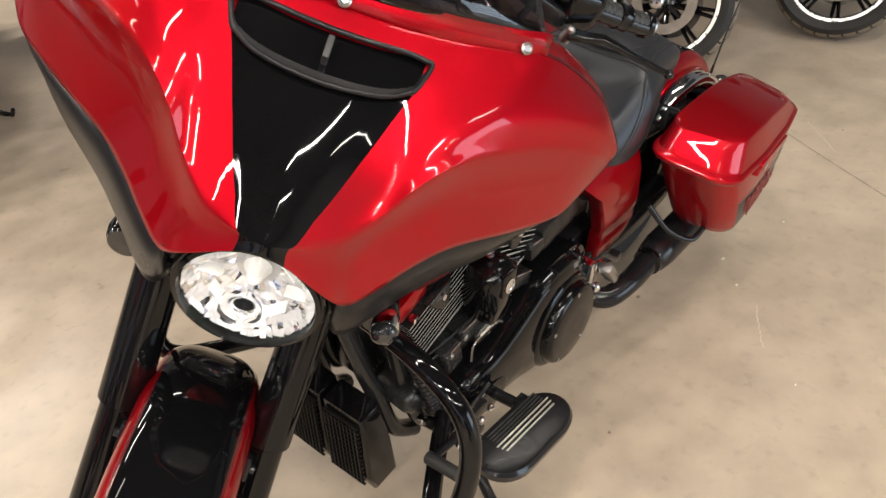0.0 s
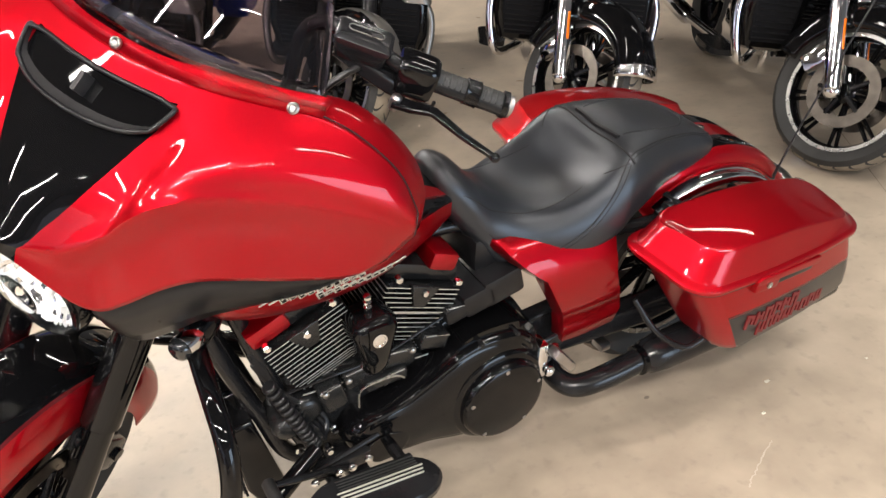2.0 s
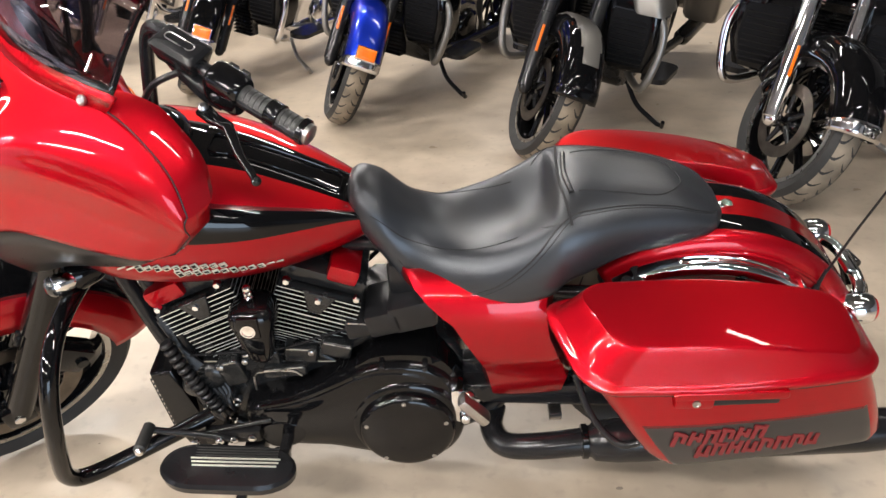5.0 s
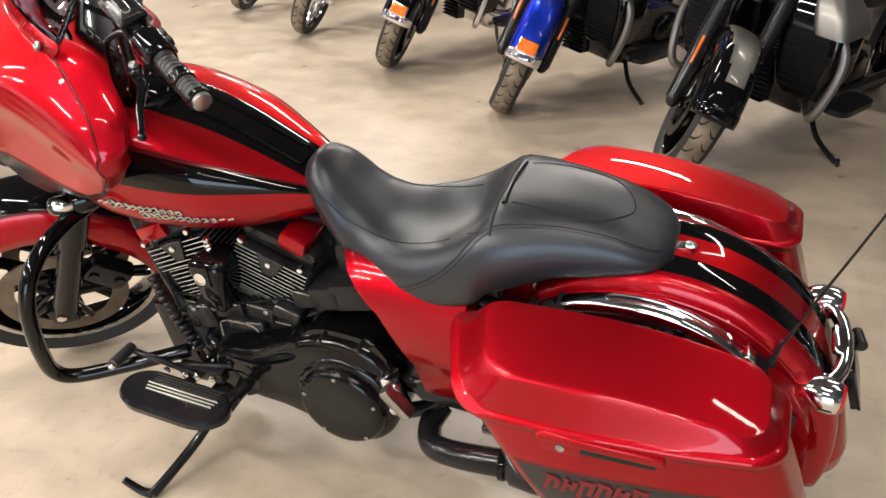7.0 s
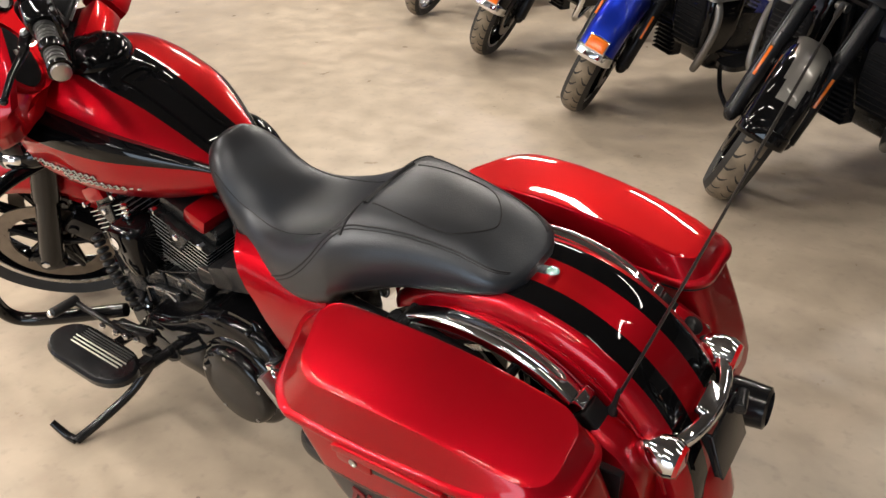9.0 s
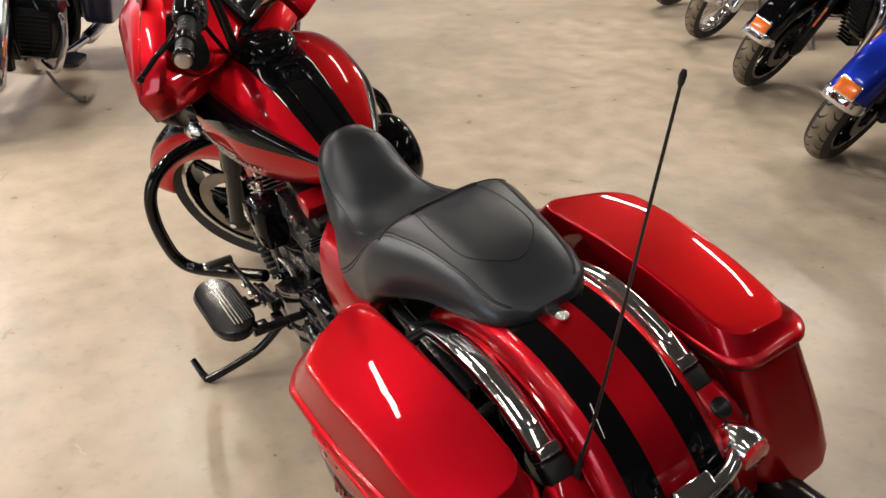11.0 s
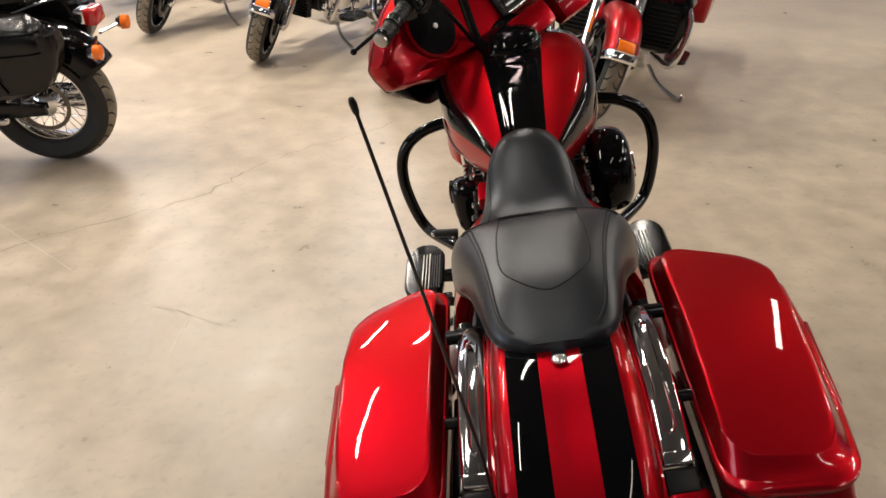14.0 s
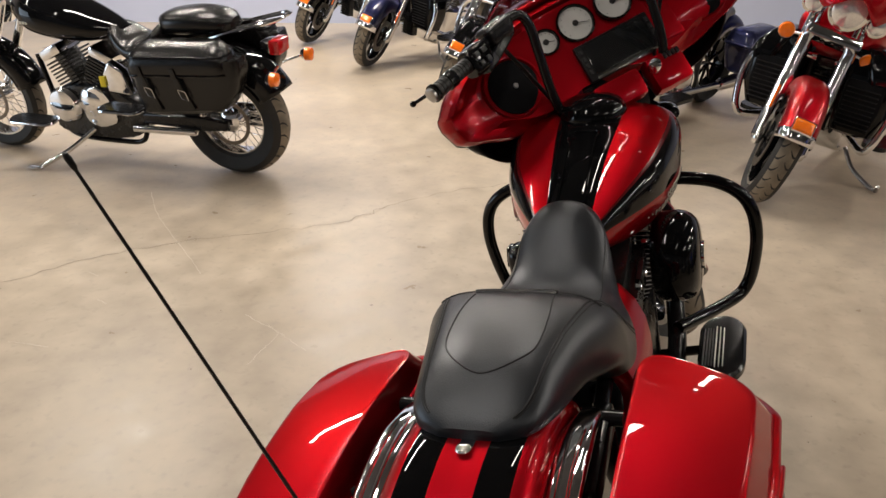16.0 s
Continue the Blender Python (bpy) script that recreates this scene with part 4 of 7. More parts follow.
    res = part("fluid_reservoir", bm, SATIN, handlebar, "black brake fluid reservoir" if side < 0 else "black clutch fluid reservoir", m=STEER)
    bm = new_bm()
    rings = []
    for z, sx, sy in ((0.0075, 0.0455, 0.0285), (0.014, 0.0455, 0.0285), (0.0205, 0.040, 0.022), (0.0215, 0.038, 0.020)):
        rings.append([mid + w * x + across * y + up * z for x, y in soft_rect(-sx, sx, -sy, sy, 0.006, 4)])
    loft(bm, rings)
    part("reservoir_lid", bm, SATIN, res, m=STEER)
    bm = new_bm()
    ring = soft_rect(-0.028, 0.028, -0.0075, 0.0075, 0.007, 5)
    tube(bm, [mid + w * x + across * y + up * 0.0222 for x, y in ring + [ring[0]]], 0.0009, 5, 60)
    part("reservoir_mark", bm, ALLOY, res, "thin bright oval outline", m=STEER)
    # lever perch below the reservoir, and the flat tapered lever
    tip, root_p = hb((1.108, 0.516, 1.210)), hb((1.096, 0.396, 1.220))
    pivot = hb((1.112, 0.335, 1.214))
    bm = new_bm()
    loft(bm, [[p + across * y + up * z for y, z in soft_rect(-sy, sy, -sz, sz, 0.005, 4)] for p, sy, sz in ((a0 - w * 0.165 - up * 0.004, 0.012, 0.010), (a0 - w * 0.12 - up * 0.012, 0.022, 0.014), (a0 - w * 0.065 - up * 0.024, 0.028, 0.015), (a0 - w * 0.035 - up * 0.034, 0.022, 0.012))])
    perch = part("lever_perch", bm, SATIN, handlebar, "black lever bracket", m=STEER)
    bm = new_bm()
    lathe(bm, pivot - up * 0.014, up, [(0.008, 0), (0.009, 0.002), (0.009, 0.024), (0.005, 0.028), (0.0, 0.028)], 14)
    part("lever_pivot", bm, STEEL, perch, m=STEER)
    bm = new_bm()
    keys = [(pivot, 0.014, 0.006), ((pivot + root_p) / 2 + Vector((0.004, 0, 0)), 0.012, 0.0055), (root_p, 0.0095, 0.005), ((root_p + tip) / 2 + Vector((0.005, 0, 0.001)), 0.0070, 0.0045), (tip, 0.0055, 0.004)]
    loft(bm, [[p + Vector((y, 0, 0)) + Vector((0, 0, z)) for y, z in soft_rect(-sy, sy, -sz, sz, min(sy, sz) * 0.7, 4)] for p, sy, sz in keys])
    ball(bm, tip, (0.0085, 0.0085, 0.008), 14)
    part("clutch_lever" if side > 0 else "brake_lever", bm, GLOSS, handlebar, "tapered dark hand lever with a ball end", m=STEER)
    bm = new_bm()
    tube(bm, [a0 - w * 0.10, a0 - w * 0.14 + Vector((0.05, 0, -0.04)), hb((1.19, 0.20, 1.13)), hb((1.235, 0.14, 0.98))], 0.006, 8, 30)
    part("control_cable", bm, PLASTIC, handlebar, m=STEER)
bm = new_bm()
box(bm, (1.232, 0, 0.975), (0.06, 0.15, 0.05), 0.015)
rod(bm, (1.232, 0.05, 0.985), (1.26, 0.05, 0.90), 0.02, None, 14)
rod(bm, (1.232, -0.05, 0.985), (1.26, -0.05, 0.90), 0.02, None, 14)
part("bar_clamp", bm, SATIN, handlebar, m=STEER)

# ---- tank, console, emblem ----
TANK = [(0.685, 0.05, 0.735, 0.744, 0.76), (0.75, 0.094, 0.707, 0.774, 0.794), (0.84, 0.146, 0.685, 0.791, 0.843), (0.94, 0.194, 0.676, 0.805, 0.891), (1.04, 0.216, 0.674, 0.817, 0.926), (1.14, 0.225, 0.681, 0.833, 0.949), (1.23, 0.217, 0.698, 0.848, 0.952), (1.3, 0.182, 0.735, 0.859, 0.92), (1.335, 0.1, 0.79, 0.844, 0.87)]
TANK_N = 72


def tank_slot(i, j):
    """Black along each shoulder, with a thin dark red line above it."""
    k = min(j, 36 - j) if j <= 36 else -min(j - 36, TANK_N - j)
    return 1 if 0 <= k <= 6 else (2 if k == 7 else 0)


tank_rows = [tuple(r) for r in spline(TANK, 44)]
bm = new_bm()
loft(bm, [oval(x, w * 0.955, lo - 0.008, mi, hi, 3.3, 2.6, TANK_N) for x, w, lo, mi, hi in tank_rows], tank_slot)
tank = part("fuel_tank", bm, [RED, GLOSS, PIN], bike, "red fuel tank with black side stripes")
bm = new_bm()


def tank_top(x):
    return float(np.interp(x, [r[0] for r in tank_rows], [r[4] for r in tank_rows]))


rows_c = []
for x in np.linspace(0.745, 1.20, 26):
    hw = float(np.interp(x, (0.70, 0.85, 1.05, 1.2), (0.070, 0.082, 0.102, 0.106)))
    z = tank_top(x)
    row = []
    for k in np.linspace(-1, 1, 13):
        lift = 0.020 * (1 - abs(k) ** 5) - 0.012 - 0.012 * k * k
        inset = -0.005 if abs(k) < 0.55 and 0.76 < x < 1.03 else 0.0
        row.append((x, k * hw, z + lift + inset))
    rows_c.append(row)
grid(bm, rows_c)
console = solid(part("tank_console", bm, GLOSS, bike, "glossy black tank console"), 0.012)
bm = new_bm()
edge = [(x, s * 0.030, tank_top(x) + 0.006) for s, xs in ((1, np.linspace(0.775, 1.02, 8)), (-1, np.linspace(1.02, 0.775, 8))) for x in xs]
tube(bm, edge + [edge[0]], 0.0022, 6, 90)
part("console_edge", bm, GLOSS, console, "")
bm = new_bm()
lathe(bm, (1.145, 0, 0.928), (-0.12, 0, 1), [(0.082, 0), (0.084, 0.020), (0.080, 0.036), (0.068, 0.052), (0.045, 0.064), (0.02, 0.069), (0.0, 0.070)], 48)
part("filler_cap", bm, GLOSS, console, "round glossy black filler door")
def tank_flank(x, z):
    """How far out the tank's flank stands at (x, z), below its widest line."""
    lo, mi, w = (float(np.interp(x, [r[0] for r in tank_rows], [r[k] for r in tank_rows])) for k in (2, 3, 1))
    u = min(0.98, abs(z - mi) / (mi - lo + 0.008)) if z < mi else 0.0
    return w * 0.955 * (1 - u ** 3.3) ** (1 / 3.3)


for side in (-1, 1):
    strokes, backs = new_bm(), new_bm()
    rnd = random.Random(5)
    for x0, x1, drop in ((1.160, 0.985, 0.0), (1.088, 0.918, 0.017)):
        def on_flank(x, dz, out):
            z = 0.774 - drop - 0.095 * (1.168 - x) + dz
            return Vector((x, (tank_flank(x, z) + out) * side, z))
        letters = 10
        for k in range(-2, letters + 2):
            x = x0 + (x1 - x0) * (k + 0.5) / letters
            p, q = on_flank(x, 0.0, 0.002), on_flank(x, 0.004, 0.002)
            tilt = Matrix.Rotation(math.atan2(p.y - q.y, q.z - p.z), 3, "X") @ Matrix.Rotation(radians(20), 3, "Y")
            if 0 <= k < letters:
                tall = (0.021 if k == 0 else (0.017 if k % 4 == 2 else 0.0125))
                box(strokes, p, (0.0152, 0.003, tall), 0.001, tilt, 1)
                box(backs, on_flank(x + rnd.uniform(-0.001, 0.001), 0.0, 0.0036), (0.0085, 0.0018, tall - 0.0055), 0.0, tilt)
                box(strokes, on_flank(x, rnd.choice((-0.002, 0.001, 0.003)), 0.0046), (0.0085, 0.0014, 0.0020), 0.0, tilt)
            elif (k < 0) == (drop == 0.0):
                box(strokes, on_flank(x, -0.002 if k < 0 else 0.002, 0.002), (0.019, 0.003, 0.0042), 0.001, tilt, 1)
    tagged(part("tank_emblem", strokes, CREAM, tank, "raised cream and chrome emblem strokes"), kind="stuff")
    tagged(part("emblem_back", backs, GLOSS, tank, "black emblem backing", smooth=False), kind="stuff")

# ---- seat ----
SEAT = [(0.757, 0.040, 0.795, 0.806, 0.816, 0.0), (0.750, 0.062, 0.764, 0.795, 0.830, 0.0), (0.728, 0.084, 0.722, 0.772, 0.838, 0.0), (0.69, 0.104, 0.668, 0.738, 0.818, 0.003), (0.64, 0.122, 0.595, 0.672, 0.768, 0.008), (0.58, 0.146, 0.565, 0.640, 0.728, 0.016), (0.52, 0.168, 0.566, 0.632, 0.718, 0.024), (0.46, 0.182, 0.576, 0.638, 0.730, 0.038), (0.40, 0.188, 0.586, 0.654, 0.760, 0.056), (0.35, 0.189, 0.604, 0.676, 0.794, 0.052), (0.318, 0.184, 0.636, 0.692, 0.808, 0.012), (0.27, 0.172, 0.656, 0.702, 0.812, 0.0), (0.19, 0.146, 0.680, 0.714, 0.808, 0.0), (0.10, 0.126, 0.686, 0.716, 0.790, 0.0), (0.05, 0.116, 0.697, 0.716, 0.768, 0.0), (0.015, 0.103, 0.703, 0.714, 0.748, 0.0), (-0.006, 0.082, 0.705, 0.713, 0.734, 0.0), (-0.020, 0.050, 0.707, 0.712, 0.722, 0.0)]
seat_rows = [tuple(r) for r in spline(SEAT, 84)]


def seat_ring(x, w, lo, mi, hi, dip):
    ring = oval(x, max(w, 0.01), lo - 0.012, lo + (mi - lo) * 0.72, hi, 3.2, 2.7 - 0.6 * min(1.0, max(0.0, (x - 0.50) / 0.12)), 56)
    out = []
    for px, py, pz in ring:
        if pz > mi:
            pz -= dip * max(0.0, 1 - (py / w / 0.80) ** 2) * (pz - mi) / (hi - mi)
        out.append((px, py, pz))
    return out


bm = new_bm()
loft(bm, [seat_ring(*r) for r in seat_rows])
from mathutils.bvhtree import BVHTree
bmesh.ops.recalc_face_normals(bm, faces=bm.faces)
seat_tree = BVHTree.FromBMesh(bm)
seat = part("seat", bm, LEATHER, bike, "two-up black vinyl seat with stitched seams")


def drop_on_seat(points, radius, name, n=60, mat=None):
    """A stitched line or a dark bead, laid on the seat from above."""
    bm = new_bm()
    out = []
    for x, y in spline(points, n):
        hit = seat_tree.ray_cast(Vector((x, y, 1.2)), Vector((0, 0, -1)))
        if hit[0] is not None:
            out.append(hit[0] + hit[1] * radius * 0.1)
    if len(out) > 3:
        tube(bm, out, radius, 6, len(out) * 2)
        part(name, bm, mat or STITCH, seat)
    else:
        bm.free()


def seat_line(points, radius, name, n=70, mat=None):
    """A stitched line through rows of (x, degrees round the seat's section, 0 at the left flank, 90 on top)."""
    bm = new_bm()
    keys = np.array([r for r in seat_rows])[::-1]
    out = []
    for x, deg in spline(points, n):
        ring = seat_ring(*(float(np.interp(x, keys[:, 0], keys[:, k])) for k in range(6)))
        u = (deg % 360) / 360 * len(ring)
        i = int(u)
        out.append(Vector(ring[i]).lerp(Vector(ring[(i + 1) % len(ring)]), u - i))
    tube(bm, out, radius, 6, n)
    part(name, bm, mat or STITCH, seat)


seat_line([(0.308, 40), (0.312, 60), (0.318, 90), (0.312, 120), (0.308, 140)], 0.0030, "seat_seam")
# dark bead stands in for the shaded gap before the pillion pad
drop_on_seat([(0.300, -0.075), (0.306, 0.0), (0.300, 0.075)], 0.0058, "seat_gap", 40, PLASTIC)
drop_on_seat([(0.285, 0.072), (0.20, 0.080), (0.11, 0.070), (0.062, 0.0), (0.11, -0.070), (0.20, -0.080), (0.285, -0.072)], 0.0016, "seat_seam")
for s in (0, 1):
    def turned(rows, s=s):
        return [(x, 180 - a if s else a) for x, a in rows]
    seat_line(turned([(0.64, 4), (0.56, 2), (0.50, 5), (0.44, 14), (0.38, 28), (0.34, 42), (0.30, 50), (0.26, 50), (0.18, 48), (0.10, 46), (0.03, 44), (0.0, 48)]), 0.0020, "seat_seam")
    seat_line(turned([(0.66, 4), (0.56, 0), (0.50, 2), (0.43, 11), (0.37, 25), (0.33, 38), (0.30, 46), (0.26, 46.5), (0.18, 44.5), (0.10, 42.5), (0.03, 40), (0.0, 44)]), 0.0012, "seat_stitch")
    seat_line(turned([(0.71, 25), (0.66, 34), (0.60, 46), (0.52, 55), (0.46, 60), (0.41, 63)]), 0.0014, "seat_seam")
    seat_line(turned([(0.365, 58), (0.345, 50), (0.32, 44)]), 0.0014, "seat_seam")

# ---- rear fender, struts, lights ----
bm = new_bm()


def fender_slot(i, j):
    k = abs(j + 0.5 - 20)
    return 1 if 4 <= k <= 10.6 else 0


rows_f = []
for t in np.linspace(radians(52), radians(196), 60):
    row = []
    for y in np.linspace(-1, 1, 41):
        r = 0.272 + 0.108 * max(0.0, 1 - abs(y) ** 4.5) ** 0.5
        row.append((0.015 + r * math.cos(t) * 1.0, 0.122 * math.sin(y * math.pi / 2 * 0.92) / math.sin(math.pi / 2 * 0.92), 0.325 + r * math.sin(t)))
    rows_f.append(row)
grid(bm, rows_f, pick=fender_slot)
rear_fender = solid(part("rear_fender", bm, [RED, GLOSS, PIN], bike, "red rear fender with two black stripes"), 0.004)
bm = new_bm()
lathe(bm, (-0.045, 0, 0.703), (-0.2, 0, 1), [(0.013, 0), (0.013, 0.004), (0.009, 0.008), (0.0, 0.009)], 20)
box(bm, (-0.032, 0, 0.703), (0.035, 0.024, 0.004), 0.001)
part("seat_screw", bm, CHROME, rear_fender, "chrome seat tab and screw")
for side in (-1, 1):
    bm = new_bm()
    tube(bm, [(0.015 + 0.338 * math.cos(t), 0.1195 * side, 0.325 + 0.338 * math.sin(t)) for t in np.linspace(radians(66), radians(168), 14)], 0.004, 8, 60)
    part("fender_bead", bm, RED, rear_fender, "raised bead along the fender's flank")
    bm = new_bm()
    rows_p = []
    for t in np.linspace(radians(58), radians(129), 30):
        u = (t - radians(58)) / radians(71)
        r = 0.326 - 0.010 * u
        wid = 0.017 + 0.009 * min(1.0, u * 2.2)
        c = Vector((0.04 + r * math.cos(t), 0.148 * side, 0.335 + r * math.sin(t)))
        up = Vector((math.cos(t), 0, math.sin(t)))
        ring = []
        for q in np.linspace(0, 2 * math.pi, 20, endpoint=False):
            yy, rr = math.cos(q), math.sin(q)
            ring.append(c + Vector((0, 1, 0)) * wid * math.copysign(abs(yy) ** 0.45, yy) + up * 0.014 * math.copysign(abs(rr) ** 0.55, rr))
        rows_p.append(ring)
    loft(bm, rows_p)
    strut = part("fender_strut", bm, CHROME, bike, "polished chrome fender strut")
    bm = new_bm()
    slot = [(0.342, q, t) for q, ts in ((-0.0085, np.linspace(84, 122, 9)), (0.0, (124,)), (0.0085, np.linspace(122, 84, 9)), (0.0, (82,))) for t in ts]
    slot = [Vector((0.04 + (r - 0.0022 - 0.010 * (t - 58) / 71) * math.cos(radians(t)), (0.148 + q) * side, 0.335 + (r - 0.0022 - 0.010 * (t - 58) / 71) * math.sin(radians(t)))) for r, q, t in slot]
    tube(bm, slot + [slot[0]], 0.0030, 8, 120)
    part("strut_ridge", bm, CHROME, strut, "raised rim of the strut's long slot")
    bm = new_bm()
    end = Vector((0.04 + 0.322 * math.cos(radians(131)), 0.148 * side, 0.335 + 0.322 * math.sin(radians(131))))
    box(bm, end, (0.022, 0.046, 0.034), 0.005, Matrix.Rotation(radians(-41), 3, "Y"), 3)
    part("strut_end", bm, CHROME, strut, "square chrome strut end")
    bm = new_bm()
    box(bm, end + Vector((-0.022, 0, -0.026)), (0.040, 0.052, 0.030), 0.006, Matrix.Rotation(radians(-41), 3, "Y"), 3)
    part("strut_socket", bm, PLASTIC, bike, "black socket behind the fender strut")
    bm = new_bm()
    rings = []
    for x, top in ((-0.205, 0.548), (-0.215, 0.552), (-0.255, 0.528), (-0.285, 0.492), (-0.297, 0.462), (-0.300, 0.43)):
        rings.append([(x, (0.152 + wy * 0.034) * side, top - 0.012 + wz * 0.012 - (0.075 if wz < 0 else 0.0)) for wy, wz in ((1, -1), (1, 0.2), (0.8, 0.85), (0.45, 1.0), (-0.45, 1.0), (-0.8, 0.85), (-1, 0.2), (-1, -1))])
    loft(bm, rings)
    part("rear_fascia", bm, RED, bike, "red filler panel beside the rear fender")
    bm = new_bm()
    box(bm, (0.11, 0.165 * side, 0.60), (0.20, 0.03, 0.05), 0.01, Matrix.Rotation(radians(-12), 3, "Y"))
    # this black block is added to keep the gap beside the fender dark
    box(bm, (-0.07, 0.187 * side, 0.475), (0.40, 0.028, 0.07), 0.008, Matrix.Rotation(radians(-4), 3, "Y"))
    rod(bm, (0.17, 0.13 * side, 0.635), (0.17, 0.20 * side, 0.63), 0.014, None, 12)
    rod(bm, (-0.05, 0.13 * side, 0.60), (-0.05, 0.20 * side, 0.60), 0.010, None, 12)
    pieces("bag_mount", bm, SATIN, bike, "black saddlebag mounts and added gap filler")
    bm = new_bm()
    lathe(bm, (-0.322, 0.130 * side, 0.503), (-1, 0, -0.15), [(0.0, -0.056), (0.014, -0.052), (0.025, -0.040), (0.033, -0.018), (0.035, 0.006), (0.031, 0.018)], 28)
    rod(bm, (-0.318, 0.09 * side, 0.506), (-0.320, 0.120 * side, 0.505), 0.013, 0.016, 14)
    sg = part("rear_turn_signal", bm, CHROME, bike, "chrome bullet turn signal")
    bm = new_bm()
    lathe(bm, (-0.339, 0.130 * side, 0.500), (-1, 0, -0.15), [(0.031, 0), (0.027, 0.008), (0.0, 0.013)], 24)
    part("signal_lens", bm, RED_LENS, sg, "red lens")
bm = new_bm()
tube(bm, [(-0.316, 0.112, 0.506), (-0.330, 0.096, 0.510), (-0.345, 0.060, 0.512), (-0.352, 0.0, 0.512), (-0.345, -0.060, 0.512), (-0.330, -0.096, 0.510), (-0.316, -0.112, 0.506)], 0.0145, 16, 50)
signal_bar = part("signal_bar", bm, CHROME, bike, "curved chrome light bar round the fender's tail")
bm = new_bm()
box(bm, (-0.344, 0, 0.520), (0.040, 0.075, 0.018), 0.008, Matrix.Rotation(radians(-25), 3, "Y"), 3)
part("bar_clamp", bm, CHROME, signal_bar)
bm = new_bm()
prism(bm, [(-0.342, 0.496), (-0.368, 0.500), (-0.392, 0.405), (-0.378, 0.402), (-0.364, 0.45)], 0.050, 0.055, 0.002)
prism(bm, [(-0.342, 0.496), (-0.368, 0.500), (-0.392, 0.405), (-0.378, 0.402), (-0.364, 0.45)], -0.055, -0.050, 0.002)
box(bm, (-0.380, 0, 0.452), (0.006, 0.115, 0.100), 0.003, Matrix.Rotation(radians(15), 3, "Y"))
rod(bm, (-0.375, -0.075, 0.486), (-0.385, -0.030, 0.488), 0.012, None, 14, 0.002)
part("plate_holder", bm, SATIN, bike, "black plate holder")
bm = new_bm()
rows_t = []
for z, xb, hw in ((0.44, -0.335, 0.118), (0.36, -0.375, 0.122), (0.27, -0.395, 0.124), (0.235, -0.392, 0.124)):
    rows_t.append([(xb + 0.14 * (abs(k) ** 3), k * hw, z) for k in np.linspace(-1, 1, 21)])
grid(bm, rows_t)
solid(part("tail_panel", bm, RED, bike, "red tail panel between the saddlebags"), 0.006)


# ---- saddlebags ----
def ahead_of(x):
    return min(1.0, max(0.0, (x + 0.25) / 0.55)) ** 2


def seam_z(x, y=0.4):
    return 0.556 + 0.025 * x + max(0.0, 0.40 - y) * (0.07 + 0.22 * ahead_of(x))


def lid_z(x, y):
    """The lid's top: one broad, slightly crowned panel that falls outwards and to the rear."""
    return 0.640 + 0.14 * x + 0.030 * (1 - (x / 0.26) ** 2) - 0.15 * (y - 0.21) - 0.6 * max(0.0, y - 0.28) ** 2


def bag_shape(ob):
    """Bow the outer flank along its length and draw the inner front corner forward."""
    for v in ob.data.vertices:
        x, out = v.co.x, abs(v.co.y)
        flank = float(np.interp(x, (-0.30, -0.24, -0.10, 0.10, 0.25, 0.34), (0.374, 0.380, 0.400, 0.412, 0.408, 0.400))) + (0.012 + 0.02 * ahead_of(x) + 0.15 * max(0.0, 0.50 - v.co.z) if v.co.y < 0 else 0.0)
        if out > 0.2:
            v.co.y = math.copysign(0.2 + (out - 0.2) * (flank - 0.2) / 0.205, v.co.y)
        if v.co.y < 0:
            v.co.z += 0.014 * ahead_of(x) * min(1.0, max(0.0, (v.co.z - 0.40) / 0.15))
        v.co.x = x + 0.34 * max(0.0, 0.405 - out) * min(1.0, max(0.0, x / 0.3)) ** 2


